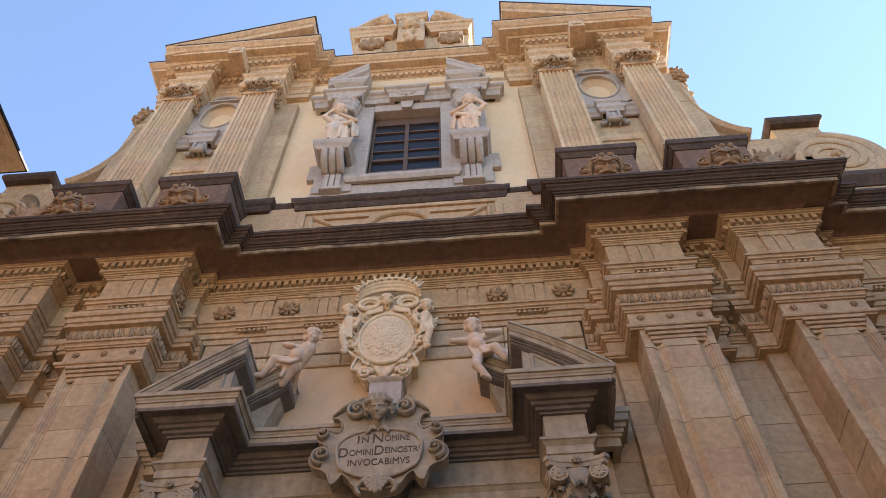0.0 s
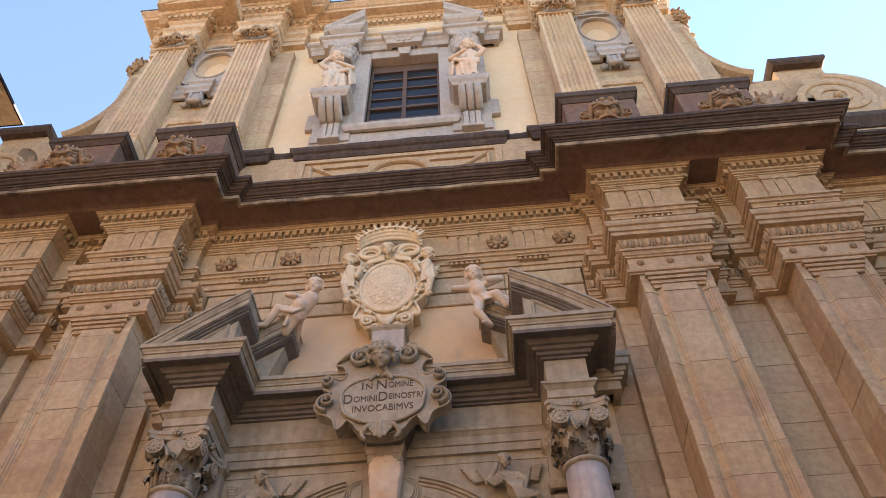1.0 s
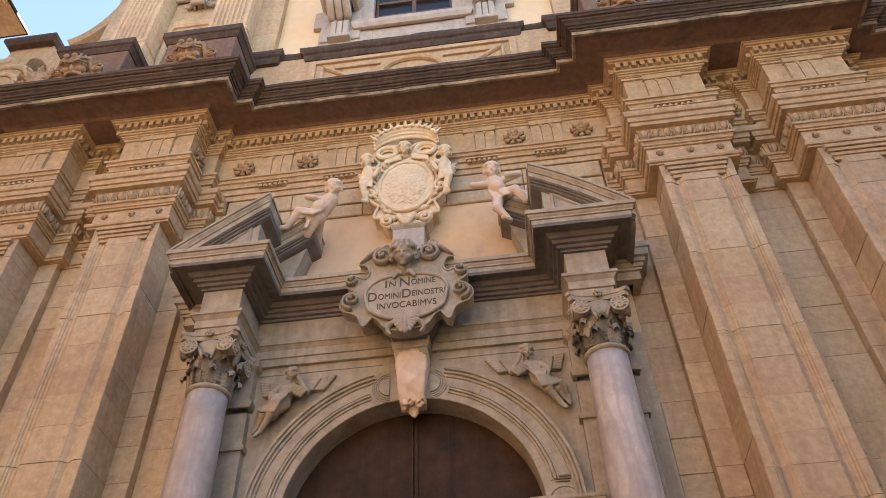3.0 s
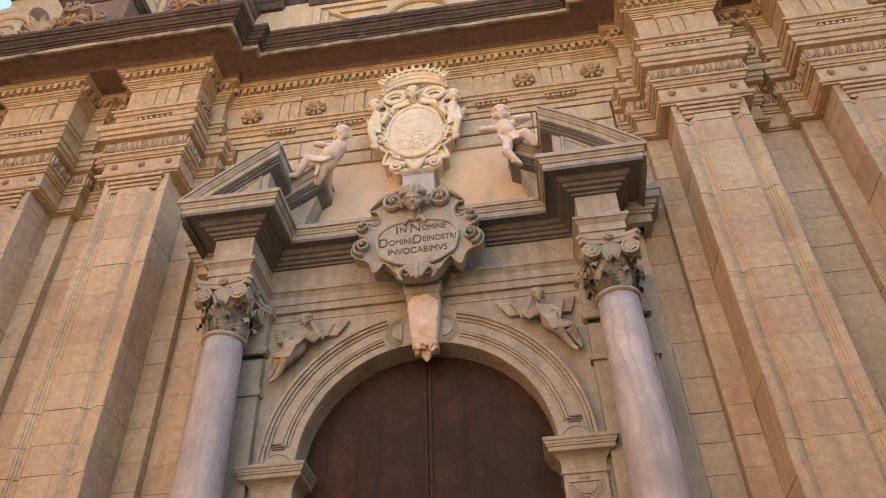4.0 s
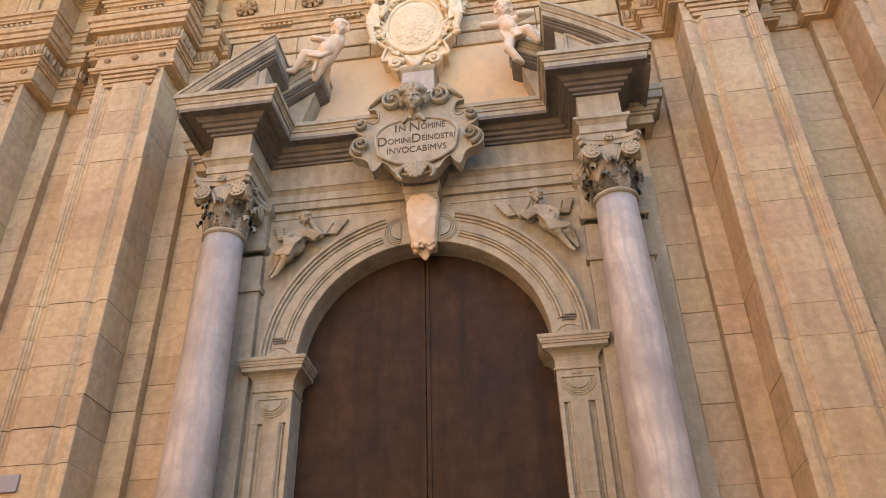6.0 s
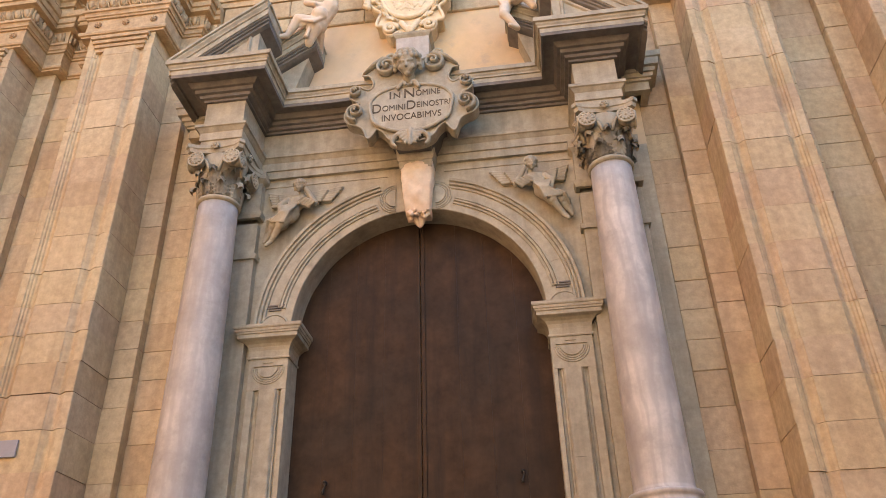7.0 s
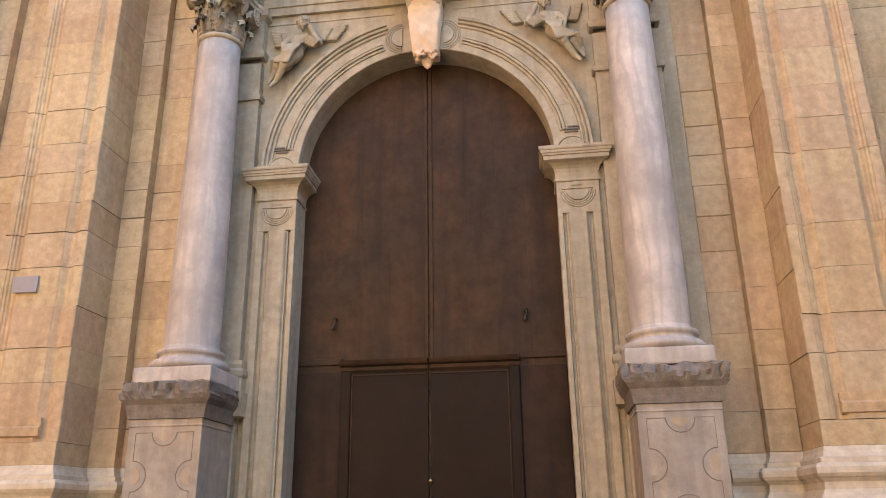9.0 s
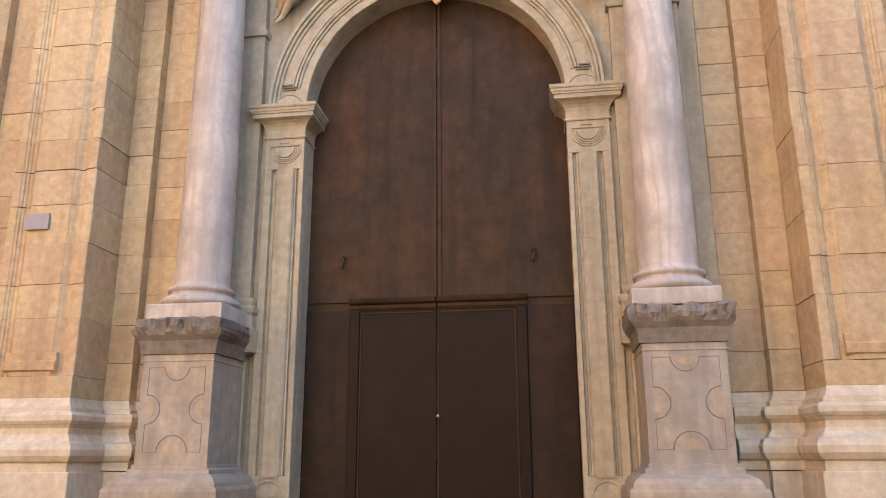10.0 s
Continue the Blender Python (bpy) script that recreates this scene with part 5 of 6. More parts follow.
for s in (-1, 1):
    bm = bmesh.new()
    x = AX + s * 0.62
    head(bm, (x, AY - 0.1, 11.25), 0.105, 30, s * 14)
    limb(bm, (x - s * 0.02, AY - 0.06, 11.07), (x - s * 0.04, AY - 0.05, 10.88), 0.09, 0.095)
    limb(bm, (x - s * 0.08, AY - 0.08, 11.06), (x - s * 0.2, AY - 0.14, 10.98), 0.05, 0.042)
    limb(bm, (x - s * 0.2, AY - 0.14, 10.98), (x - s * 0.13, AY - 0.13, 10.84), 0.042, 0.036)
    limb(bm, (x + s * 0.04, AY - 0.05, 11.05), (x + s * 0.07, AY - 0.08, 10.86), 0.045, 0.04)
    limb(bm, (x - s * 0.04, AY - 0.05, 10.82), (x + s * 0.04, AY - 0.1, 10.66), 0.085, 0.065)
    limb(bm, (x + s * 0.04, AY - 0.1, 10.66), (x - s * 0.02, AY - 0.05, 10.36), 0.06, 0.04)
    for k in range(6):
        limb(bm, (x - s * 0.08 + s * 0.03 * k, AY - 0.1, 10.86), (x - s * 0.1 + s * 0.04 * k, AY - 0.11, 10.62 + 0.02 * k), 0.024, 0.018)
    for k in range(7):
        ball(bm, (x + s * 0.03 * math.cos(k), AY - 0.06 - 0.02 * (k % 2), 10.62 - 0.04 * k), 0.045, 1)
    for k in range(4):
        limb(bm, (x + s * 0.06, AY, 11.02 - 0.03 * k), (x + s * (0.16 - 0.015 * k), AY + 0.05, 11.12 - 0.08 * k), 0.035, 0.022)
    carved("cherub_carving", bm, CREAM, 0.0095, arms)
bm = bmesh.new()
for q in (-1, 1):
    limb(bm, (AX + q * 0.12, AY - 0.02, 10.0), (AX + q * 0.02, AY - 0.05, 9.80), 0.045, 0.04)
ball(bm, (AX, AY - 0.05, 9.84), 0.055, 2)
carved("pendant", bm, CREAM, 0.012, arms)

# ---- statues and reliefs ----
bm = bmesh.new()
head(bm, (-1.06, -0.66, 10.33), 0.125)
limb(bm, (-1.12, -0.6, 10.14), (-1.28, -0.56, 9.88), 0.125, 0.125)
limb(bm, (-1.28, -0.56, 9.86), (-1.36, -0.62, 9.8), 0.13, 0.1)
limb(bm, (-1.2, -0.66, 10.1), (-1.42, -0.74, 10.12), 0.055, 0.045)
limb(bm, (-1.42, -0.74, 10.12), (-1.28, -0.80, 10.02), 0.045, 0.035)
ball(bm, (-1.24, -0.66, 9.94), 0.12, 2)
for k in range(8):
    limb(bm, (-1.2 - 0.02 * k, -0.68, 9.86 - 0.012 * k), (-1.3 - 0.03 * k, -0.74, 9.74 + 0.01 * k), 0.03, 0.025)
limb(bm, (-1.36, -0.64, 9.84), (-1.52, -0.72, 9.84), 0.095, 0.075)
limb(bm, (-1.52, -0.72, 9.84), (-1.68, -0.66, 9.6), 0.075, 0.045)
limb(bm, (-1.68, -0.66, 9.6), (-1.8, -0.72, 9.55), 0.045, 0.03)
limb(bm, (-1.3, -0.6, 9.78), (-1.42, -0.5, 9.58), 0.09, 0.06)
for k in range(5):
    limb(bm, (-1.46 - 0.03 * k, -0.52, 9.95 - 0.05 * k), (-1.6, -0.5, 9.86 - 0.04 * k), 0.05, 0.04)
for k in range(6):
    limb(bm, (-1.08 - 0.03 * k, -0.6 - 0.02 * k, 10.12 - 0.05 * k), (-1.34 - 0.03 * k, -0.68, 9.92 - 0.035 * k), 0.03, 0.026)
    limb(bm, (-1.34 - 0.012 * k, -0.66 + 0.03 * k, 9.86), (-1.4 - 0.02 * k, -0.66 + 0.03 * k, 9.56 + 0.03 * k), 0.032, 0.022)
limb(bm, (-1.3, -0.5, 9.85), (-1.42, -0.15, 9.72), 0.1, 0.1)
carved("cherub_statue", bm, STUCCO, 0.0125, None, "pale stucco cherub statue seated on the broken pediment", "statue", "cherubs on the pediment")
bm = bmesh.new()
head(bm, (1.28, -0.70, 10.27), 0.12)
limb(bm, (1.3, -0.62, 10.08), (1.36, -0.6, 9.82), 0.125, 0.12)
limb(bm, (1.2, -0.64, 10.05), (0.98, -0.72, 9.98), 0.06, 0.045)
limb(bm, (1.42, -0.66, 10.08), (1.66, -0.72, 10.12), 0.06, 0.05)
limb(bm, (1.66, -0.72, 10.12), (1.48, -0.78, 10.06), 0.05, 0.04)
ball(bm, (1.34, -0.69, 9.9), 0.115, 2)
for k in range(6):
    limb(bm, (1.36 + 0.02 * k, -0.72, 9.82), (1.42 + 0.035 * k, -0.76, 9.66 + 0.01 * k), 0.028, 0.022)
limb(bm, (1.42, -0.62, 9.82), (1.58, -0.78, 9.72), 0.095, 0.075)
limb(bm, (1.58, -0.78, 9.72), (1.7, -0.74, 9.52), 0.075, 0.045)
limb(bm, (1.34, -0.62, 9.76), (1.30, -0.72, 9.46), 0.09, 0.07)
limb(bm, (1.30, -0.72, 9.46), (1.46, -0.68, 9.22), 0.065, 0.04)
limb(bm, (1.46, -0.68, 9.22), (1.36, -0.8, 9.17), 0.04, 0.03)
for k in range(5):
    limb(bm, (1.5, -0.56, 9.95 - 0.04 * k), (1.75, -0.5, 9.95 - 0.06 * k), 0.05, 0.03)
for k in range(6):
    limb(bm, (1.22 + 0.05 * k, -0.68, 9.86 - 0.02 * k), (1.3 + 0.05 * k, -0.72, 9.62 + 0.03 * k), 0.03, 0.022)
    limb(bm, (1.2 + 0.03 * k, -0.66, 10.1 - 0.04 * k), (1.42 + 0.02 * k, -0.68, 9.92 - 0.02 * k), 0.026, 0.022)
limb(bm, (1.38, -0.52, 9.8), (1.45, -0.15, 9.72), 0.1, 0.1)
carved("cherub_statue", bm, STUCCO, 0.0125, None, "pale stucco cherub statue perched at the pediment's broken end", "statue", "cherubs on the pediment")

for sx in (-1, 1):
    bm = bmesh.new()
    Y = -0.06

    def A(x, z, d=0.0):
        return (sx * x, Y - 1.4 * d, z)

    def wing(root, tips, rows):
        """Long feathers fanned from the shoulder, with shorter ones laid over them."""
        web = [(root[0], root[1]), tips[0], tips[1], (root[0], root[1] - 0.12)]
        extrude_xz(bm, [(sx * x, z) for x, z in web], Y - 0.012, Y + 0.02)
        for row in range(rows):
            reach = 1.0 - 0.4 * row
            for k in range(6):
                t = (k + 0.5 * (row % 2)) / 5.5
                tx, tz = tips[0][0] + (tips[1][0] - tips[0][0]) * t, tips[0][1] + (tips[1][1] - tips[0][1]) * t
                rx, rz = root[0], root[1] - 0.11 * t
                ex, ez = rx + (tx - rx) * reach, rz + (tz - rz) * reach
                limb(bm, A(rx + (ex - rx) * 0.2, rz + (ez - rz) * 0.2, 0.035 + 0.02 * row), A(ex, ez, 0.025 + 0.022 * row), 0.012, 0.0195)
    wing((1.40, 7.29), ((0.95, 7.375), (1.10, 7.17)), 2)
    wing((1.56, 7.27), ((1.91, 7.37), (1.84, 7.14)), 2)
    head(bm, A(1.46, 7.34, 0.13), 0.082, 26, sx * 16)
    # chest, hips and bent supporting arm that props the head
    limb(bm, A(1.44, 7.19, 0.07), A(1.56, 7.18, 0.07), 0.075, 0.07)
    limb(bm, A(1.48, 7.16, 0.07), A(1.55, 7.05, 0.08), 0.085, 0.075)
    limb(bm, A(1.42, 7.17, 0.09), A(1.26, 7.09, 0.10), 0.05, 0.045)
    limb(bm, A(1.26, 7.09, 0.10), A(1.375, 7.28, 0.14), 0.04, 0.03)
    limb(bm, A(1.62, 7.17, 0.10), A(1.695, 7.06, 0.14), 0.045, 0.04)
    limb(bm, A(1.695, 7.06, 0.14), A(1.67, 6.93, 0.16), 0.036, 0.03)
    # reclining legs under the skirt
    limb(bm, A(1.56, 7.02, 0.08), A(1.60, 6.93, 0.09), 0.10, 0.10)
    limb(bm, A(1.60, 6.93, 0.12), A(1.66, 6.77, 0.15), 0.085, 0.065)
    limb(bm, A(1.66, 6.77, 0.15), A(1.79, 6.60, 0.09), 0.052, 0.034)
    limb(bm, A(1.79, 6.60, 0.09), A(1.84, 6.53, 0.11), 0.032, 0.024)
    limb(bm, A(1.64, 6.92, 0.08), A(1.77, 6.80, 0.10), 0.08, 0.06)
    # cloak gathered over the hips and trailing behind the knees
    ball(bm, A(1.60, 6.99, 0.07), 0.125, 3, (1.1, 0.8, 0.9))
    ball(bm, A(1.71, 6.87, 0.06), 0.105, 3, (1.1, 0.8, 1.0))
    ball(bm, A(1.80, 6.80, 0.04), 0.085, 3, (0.9, 0.8, 1.2))
    for k in range(6):
        tube(bm, [A(1.53 + 0.045 * k, 7.03 - 0.02 * k, 0.12), A(1.60 + 0.045 * k, 6.95 - 0.02 * k, 0.155), A(1.66 + 0.042 * k, 6.84 - 0.015 * k, 0.14 - 0.012 * k), A(1.70 + 0.036 * k, 6.74 - 0.005 * k, 0.09 - 0.01 * k)], [0.012, 0.018, 0.018, 0.012], 7)
    limb(bm, A(1.44, 7.12, 0.10), A(1.33, 7.08, 0.09), 0.06, 0.05)
    limb(bm, A(1.77, 6.80, 0.10), A(1.84, 6.70, 0.06), 0.045, 0.035)
    # cloth: folds over the chest, sleeve, belt, fanned skirt and a cloak behind
    for k in range(6):
        limb(bm, A(1.40 + 0.04 * k, 7.20, 0.105), A(1.49 + 0.02 * k, 7.07, 0.135), 0.012, 0.012)
    limb(bm, A(1.45, 7.06, 0.155), A(1.65, 7.03, 0.155), 0.022, 0.022)
    for k in range(8):
        t = k / 7
        limb(bm, A(1.48 + 0.18 * t, 7.02, 0.165), A(1.535 + 0.10 * t, 6.90, 0.215), 0.017, 0.016)
        limb(bm, A(1.535 + 0.10 * t, 6.90, 0.215), A(1.59 + 0.19 * t, 6.755 + 0.07 * t, 0.215 - 0.06 * t), 0.016, 0.02)
    for k in range(5):
        limb(bm, A(1.25 + 0.035 * k, 7.07 + 0.02 * k, 0.15), A(1.33 + 0.035 * k, 7.03 + 0.02 * k, 0.12), 0.019, 0.024)
    for k in range(7):
        limb(bm, A(1.76 + 0.02 * k, 6.95 - 0.035 * k, 0.05), A(1.82 + 0.012 * k, 6.72 - 0.02 * k, 0.07), 0.032, 0.02)
    for k in range(4):
        limb(bm, A(1.70 + 0.015 * k, 6.98 - 0.03 * k, 0.04), A(1.87, 6.86 - 0.03 * k, 0.05), 0.034, 0.026)
    carved("angel_relief", bm, GREY, 0.0068, None, "carved stone winged angel reclining in the arch's spandrel", "relief", "angels in the spandrels")

# ---- upper storey ----
UW, UP = 0.25, -0.33
bm = bmesh.new()
for a, b, z0, z1 in ((-7.0, -0.84, 12.5, 22.6), (0.84, 7.0, 12.5, 22.6), (-0.84, 0.84, 12.5, 16.5), (-0.84, 0.84, 19.9, 22.6)):
    box(bm, a, b, UW, 1.2, z0, z1)
upper = tagged(finish("wall_upper", bm, PLASTER), "peach plastered upper storey of the church front", "wall", kind="structure")

# attic band under the window with sunk panels
attic = thing("attic_band", "sandstone attic band with raised geometric panels under the window", "attic")
part("field", boxed(-3.2, 3.2, 0.0, UW, 12.6, 15.2, 0.01), SAND_TRIM, attic)
part("ledge", swept(mirror_path([(0, 0.0), (2.1, 0.0), (2.1, 0.1), (2.7, 0.1), (2.7, -0.05), (3.3, -0.05)]), [(-0.2, 15.05), (0.02, 15.05), (0.05, 15.12), (0.06, 15.2), (0.1, 15.23), (0.13, 15.3), (0.13, 15.38), (0.1, 15.42), (-0.3, 15.46)], 0.014, 0.12), CRUST, attic, "dark weathered ledge")
for x0, x1, z0, z1 in ((-1.95, 1.95, 14.86, 14.96), (-2.02, -1.88, 13.6, 14.9), (1.88, 2.02, 13.6, 14.9), (-1.5, -0.6, 14.62, 14.7), (0.6, 1.5, 14.62, 14.7)):
    part("panel_fillet", boxed(x0, x1, -0.05, 0.02, z0, z1, 0.01), SAND_TRIM, attic)
bm = bmesh.new()
tube(bm, [(0.62 * math.cos(math.pi * k / 16), -0.02, 14.2 + 0.5 * math.sin(math.pi * k / 16)) for k in range(17)], 0.07, 8)
part("arched_moulding", bm, SAND_TRIM, attic)
for sx in (-1, 1):
    bm = bmesh.new()
    for a, b in (((1.75, 14.75), (0.95, 14.1)), ((1.75, 14.75), (1.75, 14.1)), ((1.75, 14.1), (0.95, 14.1))):
        tube(bm, [(sx * a[0], -0.02, a[1]), (sx * b[0], -0.02, b[1])], 0.045, 6)
    part("triangle_moulding", bm, SAND_TRIM, attic)

# pilasters with flutes, on pedestals
UPIL = (3.83, 5.95)


def fluted_section(w, f, back, n=7):
    pts = [(-w, back), (-w, f)]
    mar = 0.06
    step = (2 * w - 2 * mar) / n
    for k in range(n):
        x0 = -w + mar + k * step + 0.013
        x1 = x0 + step - 0.026
        for i in range(6):
            a = math.pi * i / 5
            pts.append(((x0 + x1) / 2 - (x1 - x0) / 2 * math.cos(a), f + 0.05 * math.sin(a)))
    return pts + [(w, f), (w, back)]


def upper_pilaster(cx):
    ob = thing("fluted_pilaster", "fluted sandstone pilaster with garlanded scroll capital", "pilaster", "fluted pilasters of the upper storey", at=(cx, 0, 0))
    w = 0.41
    zs = [16.15 + 0.56 * k for k in range(9)]
    zs[-1] = 20.62
    for z0, z1 in zip(zs, zs[1:]):
        part("fluted_drum", course_mesh(fluted_section(w, UP, UW + 0.05), z0 + 0.002, z1 - 0.002), HIGH_SAND, ob)
    part("foot", swept([(-w, UW), (-w, UP), (w, UP), (w, UW)], [(-0.05, 15.55), (0.14, 15.55), (0.14, 15.75), (0.12, 15.82), (0.07, 15.86), (0.07, 15.96), (0.1, 16.0), (0.09, 16.08), (0.03, 16.12), (0, 16.16), (-0.05, 16.16)]), HIGH_TRIM, ob)
    cap = part("capital", swept([(-w, UW), (-w, UP), (w, UP), (w, UW)], [(-0.05, 20.6), (0.03, 20.6), (0.05, 20.64), (0.03, 20.68), (0.0, 20.7), (0.02, 20.95), (0.08, 21.06), (0.12, 21.1), (0.13, 21.22), (-0.05, 21.23)]), HIGH_TRIM, ob)
    for s in (-1, 1):
        bm = bmesh.new()
        spiral(bm, s * (w + 0.02), 20.98, UP - 0.1, 0.17, 1.8, 0.05, math.pi / 2, s, 8, 1.4, 0.04)
        bmesh.ops.create_cone(bm, cap_ends=True, segments=16, radius1=0.16, radius2=0.16, depth=0.12, matrix=Matrix.Translation((s * (w + 0.02), UP - 0.03, 20.98)) @ Matrix.Rotation(math.pi / 2, 4, "X"))
        part("volute", bm, HIGH_TRIM, cap, smooth=True)
        bm = bmesh.new()
        r2 = random.Random(7)
        for k in range(30):
            ball(bm, (s * (w + 0.04) + r2.uniform(-0.07, 0.07), -0.1 + r2.uniform(-0.1, 0.1), 20.95 - 0.024 * k + r2.uniform(-0.03, 0.03)), r2.uniform(0.035, 0.06), 1)
        carved("hanging_garland", bm, SAND_CARVED, 0.016, cap)
    bm = bmesh.new()
    r2 = random.Random(3)
    for k in range(190):
        t = k / 189
        full = 0.035 + 0.065 * math.sin(math.pi * t)
        a = r2.uniform(0, 6.28)
        ball(bm, (-w + 2 * w * t + r2.uniform(-0.02, 0.02), UP - 0.13 - 0.06 * math.sin(math.pi * t) + full * math.cos(a), 21.02 - 0.30 * math.sin(math.pi * t) + full * math.sin(a)), r2.uniform(0.022, 0.042), 1)
    carved("garland", bm, SAND_CARVED, 0.012, cap)
    bm = bmesh.new()
    for k in range(8):
        a = 2 * math.pi * k / 8
        ball(bm, (0.08 * math.cos(a), UP - 0.16, 21.14 + 0.08 * math.sin(a)), 0.05, 1)
    ball(bm, (0, UP - 0.2, 21.14), 0.05, 1)
    carved("flower", bm, SAND_CARVED, 0.016, cap)
    # pedestal with dark slab
    ped = part("pedestal", boxed(-0.62, 0.72, -0.85, UW, 12.6, 14.95, 0.015), SAND_DARK, ob)
    part("pedestal_slab", swept([(-0.62, UW), (-0.62, -0.85), (0.72, -0.85), (0.72, UW)], [(-0.1, 14.86), (0.02, 14.86), (0.05, 14.93), (0.07, 14.98), (0.1, 15.0), (0.1, 15.16), (0.08, 15.2), (-0.3, 15.3)]), CRUST, ped, "dark weathered slab")
    part("pedestal_top", boxed(-0.55, 0.62, -0.6, UW, 15.2, 15.56, 0.02), HIGH_SAND, ped)
    return ob


for sx in (-1, 1):
    for x in UPIL:
        ob = upper_pilaster(sx * x)
        if sx < 0:
            for o in ob.children:
                if o.name.startswith("pedestal"):
                    o.scale = (-1, 1, 1)
    # flat strip beside the inner pilaster, bay between the two, outer strip
    a, b = sorted((sx * 2.88, sx * 3.42))
    run_blocks(a, b, 0.08, 0.4, [15.3 + 0.6 * k for k in range(10)], upper, 0.9)
    a, b = sorted((sx * 4.25, sx * 5.53))
    run_blocks(a, b, 0.14, 0.4, [15.3, 16.0, 16.6, 17.2, 17.8, 18.5, 19.26], upper, 0.7)
    a, b = sorted((sx * 6.35, sx * 6.95))
    run_blocks(a, b, 0.0, 0.4, [15.3 + 0.6 * k for k in range(10)], upper, 0.9)

# oval niches with marble surrounds
for sx in (-1, 1):
    cx = sx * 4.9
    ni = thing("oval_niche", "oval niche in a blue-grey marble surround with moulded sill", "niche", "oval niches of the upper storey")
    oc, orx, orz = 20.3, 0.46, 0.72
    bm = bmesh.new()
    n = 40
    rows = []
    for k in range(n):
        a = 2 * math.pi * k / n
        c, s = math.cos(a), math.sin(a)
        f = 1 / max(abs(c) / 0.64, abs(s) / 1.0)
        rows.append([bm.verts.new((cx + f * c, 0.06, 20.28 + f * s)), bm.verts.new((cx + orx * c, 0.06, oc + orz * s)), bm.verts.new((cx + orx * 0.98 * c, 0.34, oc + orz * 0.98 * s))])
    for k in range(n):
        j = (k + 1) % n
        for i in (0, 1):
            bm.faces.new((rows[k][i], rows[j][i], rows[j][i + 1], rows[k][i + 1]))
    part("surround", bm, BLUE_GREY, ni)
    # hollow in the darker plaster: its cream-grey and its shade in one colour
    bm = bmesh.new()
    dish(bm, cx, oc, orx, orz, 0.14, -0.2)
    part("hollow", bm, LUNETTE, ni, smooth=True)
    bm = bmesh.new()
    oval_ring(bm, cx, oc, orx + 0.02, orz + 0.02, 0.06, 0.035)
    part("rim", bm, BLUE_GREY, ni, smooth=True)
    part("sill", swept([(cx - 0.64, UW), (cx - 0.64, 0.06), (cx - 0.26, 0.06), (cx - 0.26, -0.06), (cx + 0.26, -0.06), (cx + 0.26, 0.06), (cx + 0.64, 0.06), (cx + 0.64, UW)],
                       [(-0.04, 18.5), (0.02, 18.5), (0.04, 18.6), (0.08, 18.66), (0.08, 18.78), (0.04, 18.8), (0.03, 18.95), (0.07, 19.0), (0.07, 19.1), (-0.04, 19.12)]), BLUE_GREY, ni)
    bm = bmesh.new()
    for s in (-1, 1):
        spiral(bm, cx + s * 0.27, 18.18, 0.06, 0.1, 1.5, 0.03, math.pi / 2, s, 8, 1.6)
        box(bm, *sorted((cx + s * 0.10, cx + s * 0.15)), -0.1, UW, 18.1, 18.52)
    box(bm, cx - 0.1, cx + 0.1, -0.06, UW, 18.16, 18.52)
    tube(bm, [(cx - 0.16, -0.05, 18.13), (cx + 0.16, -0.05, 18.13)], 0.07, 10)
    part("carved_apron", bm, BLUE_GREY, ni, smooth=True)
    part("lower_panel", swept([(cx - 0.5, 0.15), (cx + 0.5, 0.15)], [(0, 17.35), (0.05, 17.36), (0.07, 17.45), (0.07, 17.55), (0, 17.56)]), HIGH_TRIM, ni)
    for dx in (-0.5, 0.5):
        part("panel_side", boxed(cx + dx - 0.05, cx + dx + 0.05, 0.08, 0.15, 15.6, 17.35, 0.01), HIGH_TRIM, ni)
    bm = bmesh.new()
    tube(bm, [(cx + 0.3 * math.cos(math.pi * k / 10), 0.0, 21.12 + 0.18 * math.sin(math.pi * k / 10)) for k in range(11)], 0.05, 8)
    box(bm, cx - 0.4, cx + 0.4, -0.02, 0.2, 21.06, 21.14)
    part("crest", bm, BLUE_GREY, ni)

def robe(bm, cx, cy, z0, z1, r0, r1, lean, folds, amp, twist):
    """A closed sleeve of cloth whose folds deepen downwards and turn as they fall."""
    rings = []
    for i in range(13):
        t = i / 12
        z, rad = z0 + (z1 - z0) * t, r0 + (r1 - r0) * math.sqrt(t)
        a0 = amp * (1 - 0.55 * t)
        ring = []
        for k in range(72):
            a = 2 * math.pi * k / 72
            q = rad * (1 + a0 * math.sin(folds * a + twist * t * 3) + 0.4 * a0 * math.sin((folds * 2 + 1) * a - twist * t * 2))
            ring.append(bm.verts.new((cx + lean * t + q * math.cos(a), cy + 0.85 * q * math.sin(a), z)))
        rings.append(ring)
    for u, v in zip(rings, rings[1:]):
        for k in range(72):
            m = (k + 1) % 72
            bm.faces.new((u[k], u[m], v[m], v[k]))
    bm.faces.new(rings[0][::-1])
    bm.faces.new(rings[-1])


# window with figures on brackets
win = thing("window_1", "dark paned window in a grey marble frame", "window", kind="structure")
part("jamb", boxed(-1.12, -0.84, 0.1, 0.5, 16.42, 20.2, 0.02), BLUE_GREY, win)
part("jamb", boxed(0.84, 1.12, 0.1, 0.5, 16.42, 20.2, 0.02), BLUE_GREY, win)
part("lintel", boxed(-0.84, 0.84, 0.1, 0.5, 19.88, 20.34, 0.02), BLUE_GREY, win)
